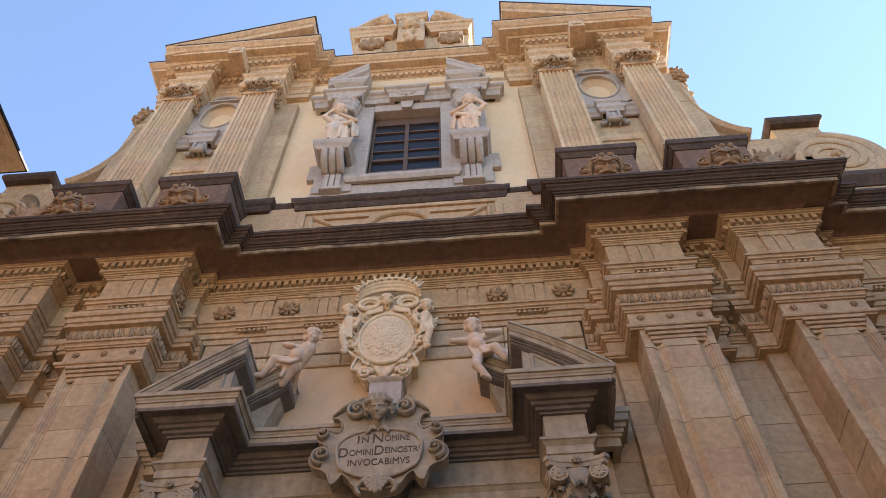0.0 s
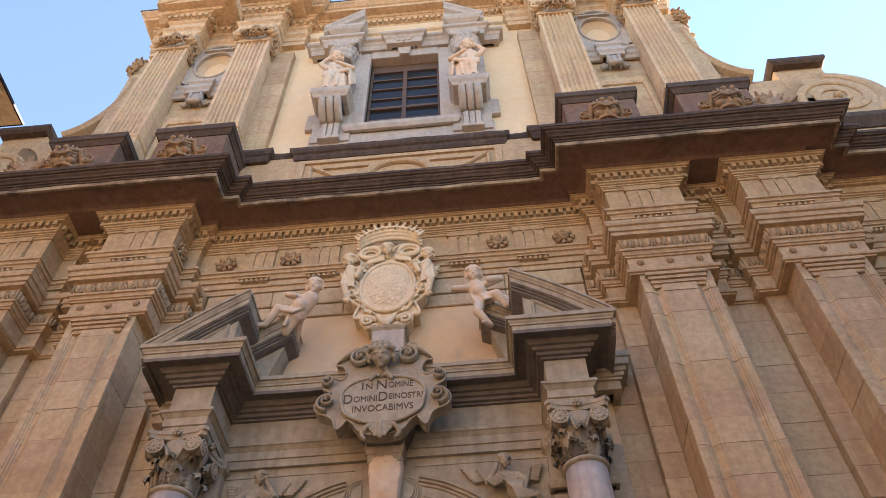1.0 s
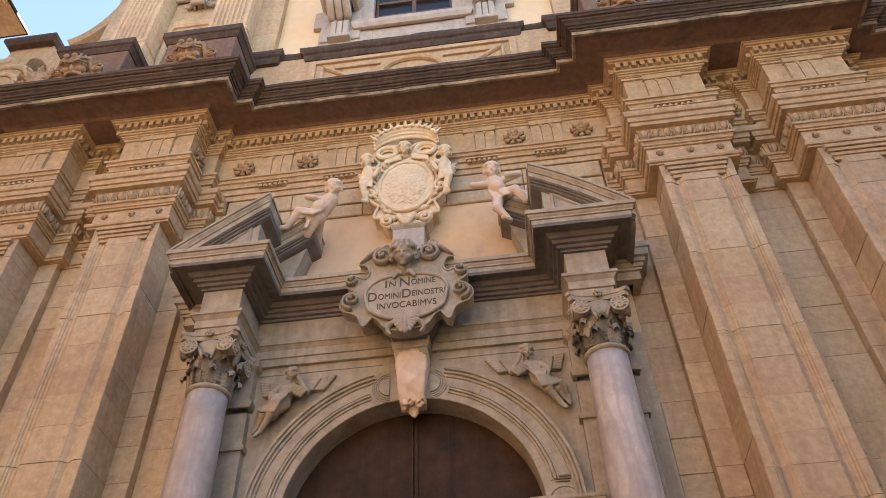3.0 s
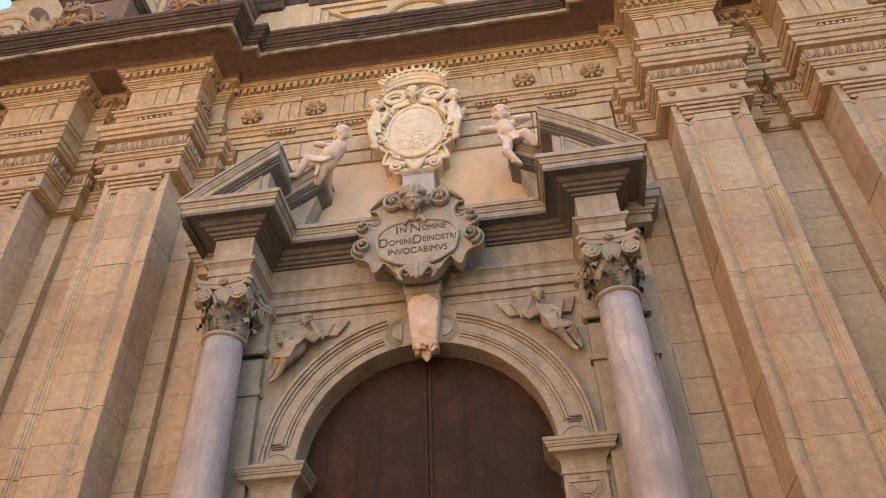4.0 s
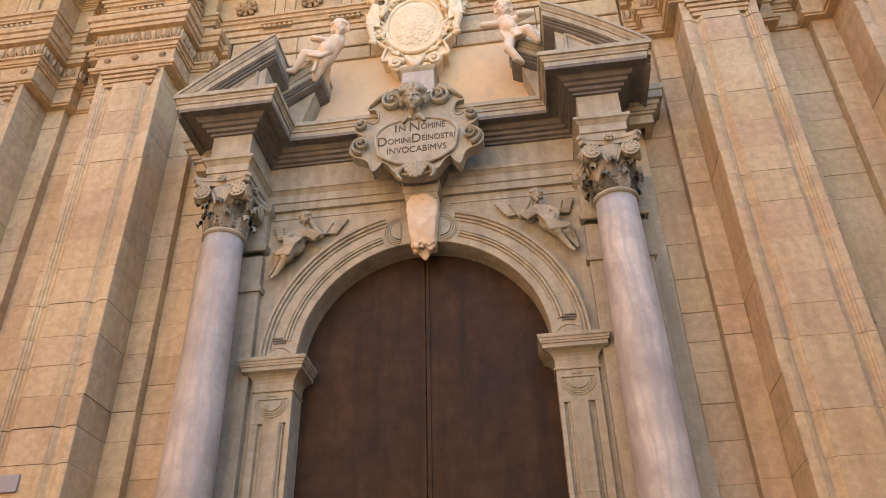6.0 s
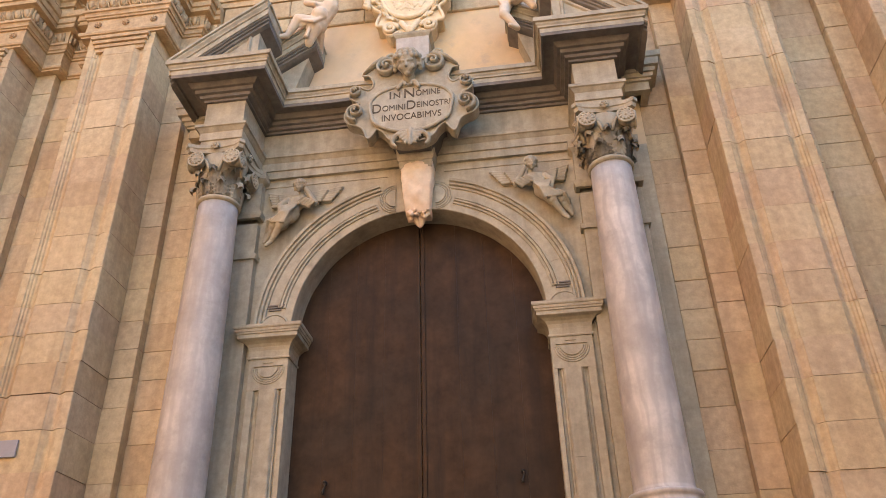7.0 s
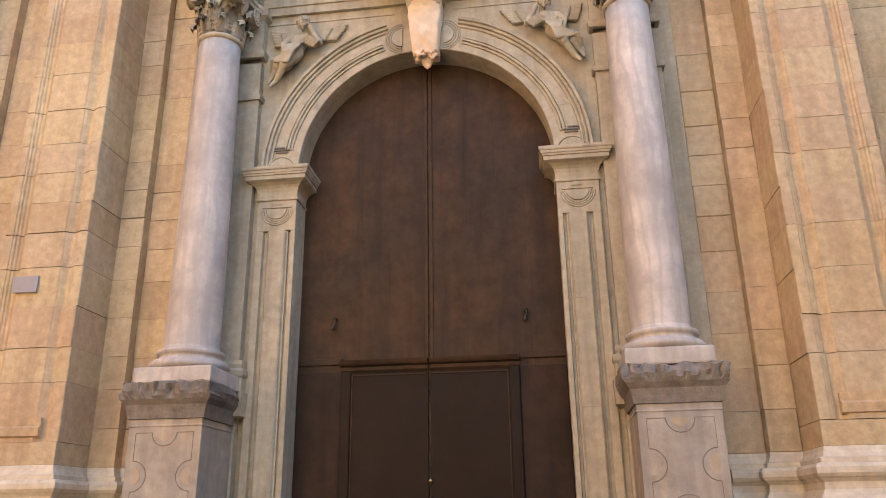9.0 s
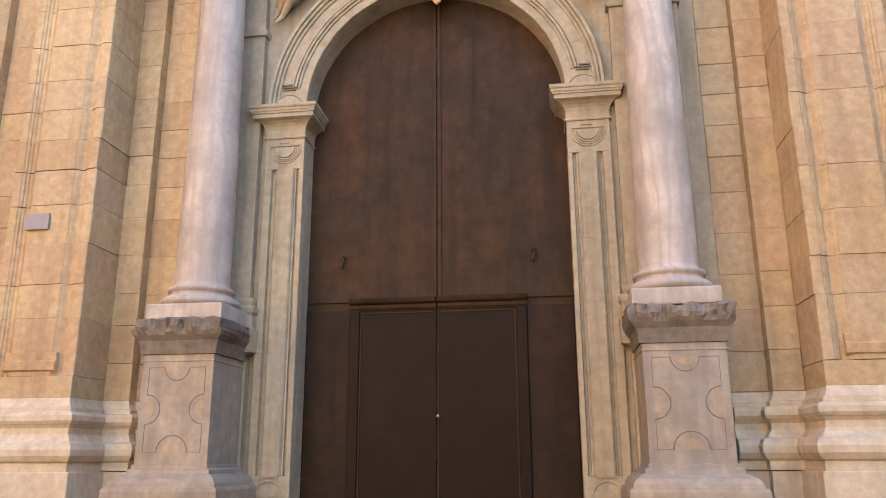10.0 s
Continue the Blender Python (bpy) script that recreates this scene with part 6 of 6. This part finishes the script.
part("sill", swept([(-1.2, 0.25), (-1.2, 0.05), (1.2, 0.05), (1.2, 0.25)], [(-0.05, 16.2), (0.02, 16.2), (0.07, 16.3), (0.07, 16.42), (-0.05, 16.45)]), BLUE_GREY, win)
part("sill", boxed(-0.84, 0.84, 0.1, 0.5, 16.42, 16.52, 0.01), BLUE_GREY, win)
part("apron", boxed(-0.84, 0.84, 0.13, 0.3, 15.44, 16.25, 0.01), BLUE_GREY, win)
bm = bmesh.new()
extrude_xz(bm, [(-0.12, 19.86), (0.12, 19.86), (0.2, 20.5), (-0.2, 20.5)], 0.02, 0.2)
part("keystone", bm, BLUE_GREY, win)
part("cornice", swept(mirror_path([(0, -0.08), (0.42, -0.08), (0.42, 0.06), (1.15, 0.06), (1.15, -0.12), (2.0, -0.12), (2.0, 0.06), (2.35, 0.06), (2.35, 0.25)]),
                      [(-0.1, 20.25), (0.02, 20.25), (0.04, 20.36), (0.04, 20.45), (0.08, 20.5), (0.1, 20.56), (0.16, 20.6), (0.16, 20.7), (-0.2, 20.74)]), BLUE_GREY, win)
bm = bmesh.new()
for k in range(8):
    a = 2 * math.pi * k / 8
    ball(bm, (0.2 * math.cos(a), -0.1, 20.45 + 0.12 * math.sin(a)), 0.07, 1)
part("carved_flower", bm, BLUE_GREY, win, smooth=True)
for sx in (-1, 1):
    a, b = sorted((sx * 0.035, sx * 0.83))
    part("casement", boxed(*sorted((sx * 0.0, sx * 0.05)), 0.32, 0.4, 16.52, 19.55, 0.008), FRAME_WOOD, win)
    part("casement", boxed(*sorted((sx * 0.78, sx * 0.84)), 0.32, 0.4, 16.52, 19.55, 0.008), FRAME_WOOD, win)
    zs = [16.55, 17.1, 17.62, 18.1, 18.6, 19.08, 19.52]
    for i, z in enumerate(zs):
        part("glazing_bar", boxed(a, b, 0.33 if i not in (2,) else 0.31, 0.4, z - (0.025 if i != 2 else 0.05), z + (0.025 if i != 2 else 0.05), 0.005), FRAME_WOOD, win)
    for z0, z1 in zip(zs, zs[1:]):
        part("pane", boxed(a, b, 0.37, 0.385, z0 + 0.01, z1 - 0.01), GLASS, win)
part("top_board", boxed(-0.84, 0.84, 0.34, 0.42, 19.5, 19.9, 0.005), FRAME_WOOD, win)
bm = bmesh.new()
box(bm, -0.9, 0.9, 0.45, 1.1, 16.4, 20.0)
part("dark_interior", bm, WOOD, win)

for sx in (-1, 1):
    X0 = sx * 1.52
    br = thing("statue_bracket", "grey marble scrolled bracket under a window statue", "bracket", "statue brackets at the window")
    part("back_slab", boxed(X0 - 0.42, X0 + 0.42, 0.08, UW, 15.9, 20.3, 0.015), BLUE_GREY, br)
    part("wing", boxed(X0 - 0.62, X0 + 0.62, 0.14, UW, 16.6, 17.25, 0.02), BLUE_GREY, br)
    part("table", swept([(X0 - 0.36, UW), (X0 - 0.36, -0.4), (X0 + 0.36, -0.4), (X0 + 0.36, UW)], [(-0.1, 16.98), (0.0, 17.0), (0.03, 17.08), (0.07, 17.14), (0.09, 17.22), (0.09, 17.3), (-0.1, 17.33)]), BLUE_GREY, br)
    for dx in (-0.17, 0, 0.17):
        bm = bmesh.new()
        tube(bm, [(X0 + dx, -0.3, 17.0)] + [(X0 + dx, -0.34 + 0.36 * (k / 10) ** 2.2, 16.98 - 0.42 * (k / 10)) for k in range(11)], [0.085] + [0.088 for k in range(11)], 8)
        part("rib", bm, BLUE_GREY, br, smooth=True)
    for dx in (-0.13, 0, 0.13):
        part("flute", boxed(X0 + dx - 0.06, X0 + dx + 0.06, -0.02, UW, 15.96, 16.62, 0.03), BLUE_GREY, br)
    part("drop", boxed(X0 - 0.24, X0 + 0.24, -0.04, UW, 15.86, 15.98, 0.03), BLUE_GREY, br)
    part("apron", boxed(*sorted((sx * 0.84, sx * 1.98)), 0.12, UW, 15.44, 16.3, 0.01), BLUE_GREY, br)
    # figure
    bm = bmesh.new()
    Yf = -0.2
    sway = sx * 0.05
    head(bm, (X0 + sway, Yf - 0.1, 19.2), 0.155, 26, sx * -12)
    limb(bm, (X0 + sway, Yf, 19.02), (X0 + sway, Yf, 18.9), 0.085, 0.1)
    robe(bm, X0, Yf, 17.34, 18.44, 0.33, 0.2, -sway, 9, 0.16, 0.8)
    robe(bm, X0 + sway * 0.6, Yf, 18.36, 18.95, 0.2, 0.17, sway, 8, 0.1, 2.2)
    limb(bm, (X0 - 0.16 + sway, Yf, 18.83), (X0 + 0.17 + sway, Yf, 18.83), 0.1, 0.1)
    # forward knee under the cloth
    limb(bm, (X0 + sx * 0.1, Yf - 0.1, 18.3), (X0 + sx * 0.12, Yf - 0.26, 17.86), 0.12, 0.1)
    limb(bm, (X0 + sx * 0.12, Yf - 0.26, 17.86), (X0 + sx * 0.14, Yf - 0.18, 17.36), 0.09, 0.07)
    # cloak thrown across the hips, and its hanging end
    for k in range(5):
        limb(bm, (X0 - sx * 0.27, Yf - 0.1 - 0.02 * k, 18.5 - 0.05 * k), (X0 + sx * 0.26, Yf - 0.16, 18.34 - 0.045 * k), 0.042, 0.036)
    for k in range(4):
        limb(bm, (X0 - sx * (0.3 + 0.03 * k), Yf - 0.08 + 0.05 * k, 18.55), (X0 - sx * (0.36 + 0.02 * k), Yf - 0.06 + 0.05 * k, 17.8 + 0.1 * k), 0.045, 0.03)
    limb(bm, (X0 - sx * 0.2 + sway, Yf, 18.82), (X0 - sx * 0.38, Yf - 0.1, 18.56), 0.075, 0.065)
    limb(bm, (X0 - sx * 0.38, Yf - 0.1, 18.56), (X0 - sx * 0.02, Yf - 0.28, 18.6), 0.06, 0.045)
    limb(bm, (X0 + sx * 0.22 + sway, Yf, 18.84), (X0 + sx * 0.42, Yf - 0.06, 19.0), 0.075, 0.065)
    limb(bm, (X0 + sx * 0.42, Yf - 0.06, 19.0), (X0 + sx * 0.22, Yf - 0.1, 19.28), 0.06, 0.045)
    limb(bm, (X0, Yf, 18.6), (X0, UW, 18.6), 0.12, 0.12)
    carved("window_statue", bm, STUCCO, 0.0135, None, "pale draped stucco figure standing on a marble bracket", "statue", "statues beside the window")
    # capital and broken gable over the figure
    hd = thing("statue_canopy", "grey marble capital and broken gable above a window statue", "canopy", "canopies over the window statues")
    bm = bmesh.new()
    r2 = random.Random(11)
    for row in range(3):
        for k in range(9):
            a = math.pi * k / 8
            ball(bm, (X0 + 0.3 * math.cos(a) * (0.8 + 0.12 * row), -0.02 - 0.25 * math.sin(a) * (0.8 + 0.12 * row), 19.55 + 0.22 * row), 0.085, 2, (0.8, 0.8, 1.6))
    for s in (-1, 1):
        spiral(bm, X0 + s * 0.26, 20.1, -0.28, 0.13, 1.5, 0.045, math.pi / 2, s, 8, 1.3)
    box(bm, X0 - 0.26, X0 + 0.26, -0.2, UW, 19.45, 20.28)
    carved("capital", bm, BLUE_GREY, 0.022, hd)
    part("block", swept([(X0 - 0.36, UW), (X0 - 0.36, -0.2), (X0 + 0.36, -0.2), (X0 + 0.36, UW)], [(-0.1, 20.2), (0.02, 20.2), (0.05, 20.3), (0.03, 20.34), (0.0, 20.36), (0.0, 20.9), (0.04, 20.94), (0.1, 21.0), (0.14, 21.1), (0.14, 21.2), (-0.1, 21.25)]), BLUE_GREY, hd)
    bm = bmesh.new()
    rake(bm, [(sx * 2.06, 21.2), (sx * 1.05, 22.15)], [(0.2, 0.0), (0.2, 0.06), (0.16, 0.12), (0.14, 0.22), (0.05, 0.25), (0.0, 0.36)], -0.14, 0.25)
    part("rake", bm, BLUE_GREY, hd)
    bm = bmesh.new()
    extrude_xz(bm, [(sx * 1.9, 21.15), (sx * 1.1, 21.15), (sx * 1.1, 21.85)], -0.14, 0.2)
    part("gable_field", bm, BLUE_GREY, hd)

# upper entablature and broken gables
uent = thing("upper_entablature", "sandstone upper entablature with dentils and broken gables", "entablature")
uent_right = [(0, 0.3), (2.7, 0.3), (2.7, 0.1), (3.3, 0.1), (3.3, -0.36), (4.36, -0.36), (4.36, 0.1), (5.42, 0.1), (5.42, -0.36), (6.4, -0.36), (6.4, 0.05), (6.85, 0.05), (6.85, 1.2)]
ucor_right = [(0, 0.3), (2.7, 0.3), (2.7, 0.1), (3.0, 0.1), (3.0, -0.36), (6.15, -0.36), (6.15, 0.05), (6.75, 0.05), (6.75, 1.2)]
UE, UC = mirror_path(uent_right), mirror_path(ucor_right)
part("architrave", swept(UE, [(-0.2, 21.2), (0.0, 21.2), (0.0, 21.4), (0.03, 21.42), (0.03, 21.62), (0.06, 21.66), (0.1, 21.7), (0.1, 21.78), (0.0, 21.8), (-0.2, 21.8)]), HIGH_TRIM, uent)
part("frieze", swept(UE, [(-0.2, 21.79), (0.0, 21.79), (0.0, 22.2), (0.05, 22.24), (0.08, 22.3), (0.1, 22.3), (0.1, 22.48), (0.16, 22.5), (0.2, 22.55), (-0.2, 22.56)]), HIGH_TRIM, uent)
bm = bmesh.new()
for c, d, n in along(UE, 0.1, 0.16):
    oriented_box(bm, c, d, n, 0.048, 0.08, 22.32, 22.46)
tagged(part("dentil_course", bm, HIGH_TRIM, uent), kind="stuff")
part("cornice", swept(UC, [(-0.3, 22.54), (0.22, 22.55), (0.26, 22.6), (0.46, 22.62), (0.46, 22.75), (0.5, 22.77), (0.55, 22.83), (0.6, 22.88), (0.61, 22.93), (-0.3, 22.98)]), HIGH_TRIM, uent)
for sx in (-1, 1):
    bm = bmesh.new()
    rake(bm, [(sx * 6.72, 22.95), (sx * 2.74, 24.5)], [(0.62, 0.0), (0.62, 0.07), (0.55, 0.16), (0.5, 0.2), (0.48, 0.36), (0.25, 0.4), (0.2, 0.5), (0.08, 0.56), (0.0, 0.62)], -0.38, 0.8)
    part("raking_cornice", bm, HIGH_TRIM, uent)
    bm = bmesh.new()
    extrude_xz(bm, [(sx * 6.2, 22.9), (sx * 2.95, 22.9), (sx * 2.95, 24.0)], -0.4, 0.8)
    part("gable_field", bm, HIGH_SAND, uent)
    x0, x1 = sorted((sx * 4.40, sx * 4.80))
    part("gable_block", boxed(x0, x1, -1.0, -0.36, 21.95, 22.37, 0.02), HIGH_TRIM, uent)
    part("gable_block_face", boxed(x0 + 0.09, x1 - 0.09, -1.03, -0.99, 22.05, 22.29, 0.012), HIGH_TRIM, uent)

part("weathered_edge", swept(UC, [(0.3, 22.95), (0.617, 22.936), (0.622, 22.985), (0.3, 22.995)], 0.01, 0.12), CRUST, uent, "dark weathered cornice edge")
for sx in (-1, 1):
    bm = bmesh.new()
    line = [(sx * (6.76 - 4.06 * k / 24), 22.985 + 1.58 * k / 24 + 0.012 * noise.noise(Vector((k * 0.9, sx, 0)))) for k in range(25)]
    rake(bm, line, [(0.64, 0.0), (0.645, 0.05), (0.60, 0.055)], -0.38, 0.8)
    part("weathered_edge", bm, CRUST, uent)

# crowning crest between the gables
crest = thing("crowning_crest", "carved sandstone crest with scrolled broken gable", "crest")
part("body", boxed(-1.75, 1.75, 0.2, 0.9, 22.8, 25.6, 0.03), HIGH_SAND, crest)
for sx in (-1, 1):
    part("pier", boxed(*sorted((sx * 0.85, sx * 1.6)), 0.05, 0.9, 22.8, 25.5, 0.03), HIGH_TRIM, crest)
    bm = bmesh.new()
    path = [(0.62, 0.4), (0.62, 0.05), (1.75, 0.05), (1.75, 0.9)] if sx > 0 else [(-1.75, 0.9), (-1.75, 0.05), (-0.62, 0.05), (-0.62, 0.4)]
    sweep(bm, path, [(-0.1, 25.4), (0.03, 25.4), (0.06, 25.55), (0.1, 25.6), (0.14, 25.7), (0.2, 25.75), (0.2, 25.9), (-0.1, 25.95)])
    part("cornice", bm, HIGH_TRIM, crest)
    bm = bmesh.new()
    tube(bm, [(sx * (1.85 - 1.1 * k / 12), 0.15, 25.98 + 0.75 * math.sin(math.pi * 0.5 * k / 12)) for k in range(13)], [0.12 + 0.008 * k for k in range(13)], 10, 1.8)
    ball(bm, (sx * 0.82, 0.05, 26.55), 0.25, 2)
    extrude_xz(bm, [(sx * 1.8, 25.9), (sx * 0.7, 25.9), (sx * 0.7, 26.6), (sx * 1.2, 26.45)], 0.1, 0.7)
    part("scroll", bm, HIGH_TRIM, crest, smooth=False)
    bm = bmesh.new()
    for ring, rr in ((8, 0.3), (5, 0.15)):
        for k in range(ring):
            a = 2 * math.pi * k / ring
            ball(bm, (sx * 1.2 + rr * math.cos(a), 0.0, 24.6 + rr * math.sin(a)), 0.13, 1)
    carved("rosette", bm, SAND_CARVED, 0.03, crest)
part("centre_block", boxed(-0.42, 0.42, -0.1, 0.8, 24.4, 26.6, 0.04), HIGH_TRIM, crest)
part("centre_cap", swept([(-0.42, 0.8), (-0.42, -0.1), (0.42, -0.1), (0.42, 0.8)], [(-0.05, 26.4), (0.03, 26.4), (0.08, 26.55), (0.12, 26.6), (0.12, 26.75), (-0.05, 26.8)]), HIGH_TRIM, crest)
bm = bmesh.new()
head(bm, (0, -0.15, 25.6), 0.26)
for k in range(10):
    ball(bm, (rng.uniform(-0.15, 0.15), -0.15, 24.3 + 0.09 * k), 0.12, 1)
carved("mask", bm, HIGH_TRIM, 0.04, crest)

# side scrolls
for sx in (-1, 1):
    sc = thing("side_volute", "large sandstone side scroll with spiral and capped block", "volute", "side scrolls of the upper storey")
    curve = []
    for k in range(17):
        a = math.radians(182 + 78 * k / 16)
        curve.append((7.9 + 1.1 * math.cos(a), 19.4 + 2.25 * math.sin(a)))
    pts = [(6.7, 12.6)] + [(6.7, 19.6)] + curve + [(8.5, 17.12), (8.7, 17.1), (8.7, 12.6)]
    bm = bmesh.new()
    extrude_xz(bm, [(sx * x, z) for x, z in pts], 0.25, 0.9)
    part("web", bm, SAND_TRIM, sc)
    bm = bmesh.new()
    tube(bm, [(sx * x, 0.22, z) for x, z in [(6.78, 19.7)] + curve], 0.13, 8, 2.0)
    part("rim", bm, SAND_TRIM, sc)
    bm = bmesh.new()
    for k in range(26):
        x, z = curve[int(k * 16 / 26)]
        x2, z2 = curve[min(16, int(k * 16 / 26) + 1)]
        f = (k * 16 / 26) % 1
        ball(bm, (sx * (x + (x2 - x) * f - 0.22), 0.2, z + (z2 - z) * f - 0.18), 0.09, 1)
    part("beading", bm, SAND_CARVED, sc, smooth=True)
    bm = bmesh.new()
    ball(bm, (sx * 6.85, 0.15, 19.75), 0.2, 2)
    spiral(bm, sx * 6.85, 19.7, 0.2, 0.25, 1.5, 0.07, 0, sx)
    part("top_curl", bm, SAND_TRIM, sc, smooth=True)
    bm = bmesh.new()
    bmesh.ops.create_cone(bm, cap_ends=True, segments=48, radius1=1.1, radius2=1.1, depth=0.6, matrix=Matrix.Translation((sx * 9.15, 0.55, 16.2)) @ Matrix.Rotation(math.pi / 2, 4, "X"))
    part("disc", bm, SAND_TRIM, sc, smooth=False)
    bm = bmesh.new()
    spiral(bm, sx * 9.15, 16.2, 0.26, 0.98, 2.6, 0.125, math.pi / 2, -sx, 8, 0.4, 0.03)
    part("spiral", bm, SAND_TRIM, sc, smooth=True)
    part("block", boxed(*sorted((sx * 8.35, sx * 9.4)), 0.32, 0.9, 16.6, 17.75, 0.02), SAND_TRIM, sc)
    part("block_cap", swept([(a, y) for a, y in ([(8.35, 0.9), (8.35, 0.2), (9.4, 0.2), (9.4, 0.9)] if sx > 0 else [(-9.4, 0.9), (-9.4, 0.2), (-8.35, 0.2), (-8.35, 0.9)])],
                            [(-0.1, 17.68), (0.03, 17.7), (0.08, 17.76), (0.1, 17.8), (0.1, 17.9), (-0.1, 17.95)]), CRUST, sc)
    bm = bmesh.new()
    box(bm, *sorted((sx * 6.9, sx * 12.0)), 0.1, 0.9, 12.6, 15.2)
    part("wing_wall", bm, SAND_TRIM, sc)
    part("wing_cornice", swept([(7.2, 0.1), (11.9, 0.1)] if sx > 0 else [(-11.9, 0.1), (-7.2, 0.1)], [(-0.1, 14.6), (0.03, 14.62), (0.1, 14.75), (0.16, 14.85), (0.16, 15.0), (-0.1, 15.1)]), CRUST, sc)
    # garland at the side of the upper capital
    bm = bmesh.new()
    r2 = random.Random(5)
    for k in range(90):
        ball(bm, (sx * 6.96 + r2.uniform(-0.15, 0.15), 0.05 + r2.uniform(-0.15, 0.2), 20.45 + r2.uniform(-0.42, 0.42)), r2.uniform(0.04, 0.075), 1)
    limb(bm, (sx * 6.96, 0.1, 20.8), (sx * 6.96, 0.1, 20.1), 0.13, 0.11)
    carved("fruit_garland", bm, SAND_CARVED, 0.018, sc)


# grotesque masks before the pedestals
def mask(x, y, z, s):
    """A bearded grotesque face, bowed forwards, in a fringe of leaves."""
    bm = bmesh.new()
    r = 0.31 * s
    nod = 44
    head(bm, (x, y, z), r, nod, 0, False)
    m = Matrix.Rotation(radians(nod), 3, "X")

    def at(a, b, c):
        return Vector((x, y, z)) + m @ Vector((a * r, b * r, c * r))
    for q in (-1, 1):
        # moustache, brow, cheek, jaw, flat curl on the forehead
        limb(bm, at(q * 0.08, -1.06, -0.38), at(q * 0.45, -0.95, -0.5), r * 0.12, r * 0.11)
        limb(bm, at(q * 0.45, -0.95, -0.5), at(q * 0.8, -0.72, -0.9), r * 0.11, r * 0.06)
        limb(bm, at(q * 0.1, -1.0, 0.34), at(q * 0.45, -0.98, 0.46), r * 0.1, r * 0.1)
        limb(bm, at(q * 0.45, -0.98, 0.46), at(q * 0.85, -0.65, 0.3), r * 0.1, r * 0.07)
        ball(bm, at(q * 0.5, -0.75, -0.16), r * 0.28, 2)
        ball(bm, at(q * 0.5, -0.5, -0.6), r * 0.32, 2)
        tube(bm, [at(q * (0.25 + (0.2 - 0.007 * k) * math.cos(0.45 * k)), -0.9 - 0.003 * k, 0.78 + (0.17 - 0.006 * k) * math.sin(0.45 * k)) for k in range(24)], r * 0.05, 6)
        for k in range(3):
            limb(bm, at(q * (0.45 + 0.16 * k), -0.72 + 0.12 * k, 0.62), at(q * (0.52 + 0.2 * k), -0.5 + 0.12 * k, 0.95 - 0.12 * k), r * 0.1, r * 0.07)
        limb(bm, at(q * 0.9, -0.3, 0.6), at(q * 1.0, -0.35, -0.7), r * 0.16, r * 0.12)
        spiral(bm, x + q * r * 1.3, z - r * 0.1, y - r * 0.1, r * 0.5, 1.8, r * 0.09, math.pi / 2, q, 8, 2.0, r * 0.06)
        box(bm, *sorted((x + q * r * 0.6, x + q * r * 1.5)), y + r * 0.0, y + r * 0.9, z - 0.8, z + r * 0.12)
    for k in range(7):
        t = (k - 3) / 3
        limb(bm, at(t * 0.45, -0.85, -0.75), at(t * 0.6, -0.8, -1.4 + 0.3 * abs(t)), r * 0.11, r * 0.06)
    limb(bm, (x, y + 0.2, z + 0.1), (x, y + 0.2, z - 0.9), 0.22 * s, 0.28 * s)
    for v in bm.verts:
        v.co.x = x + (v.co.x - x) * 1.1
    carved("grotesque_mask", bm, MASK_STONE, 0.011, None, "weathered carved sandstone mask with scrolls before a pedestal", "carving", "carved masks above the cornice")


for sx in (-1, 1):
    mask(sx * 3.88, -0.98, 14.12, 0.84)
    mask(sx * 6.02, -0.98, 14.12, 0.86)
    bm = bmesh.new()
    r2 = random.Random(31)
    for k in range(60):
        a, q = r2.uniform(-0.2, math.pi + 0.2), r2.uniform(0.1, 0.42)
        c = (sx * 6.95 + q * math.cos(a), -0.72 - r2.uniform(0, 0.12), 14.2 + 0.8 * q * math.sin(a))
        limb(bm, c, (c[0] + 0.12 * math.cos(a), c[1] - r2.uniform(0.0, 0.1), c[2] + 0.1 * math.sin(a)), 0.055, 0.025)
    limb(bm, (sx * 6.95, -0.6, 14.3), (sx * 6.95, -0.6, 13.4), 0.3, 0.34)
    carved("leaf_carving", bm, MASK_STONE, 0.0145, None, "weathered carved sandstone foliage beside the scroll", "carving", "carved foliage above the cornice")
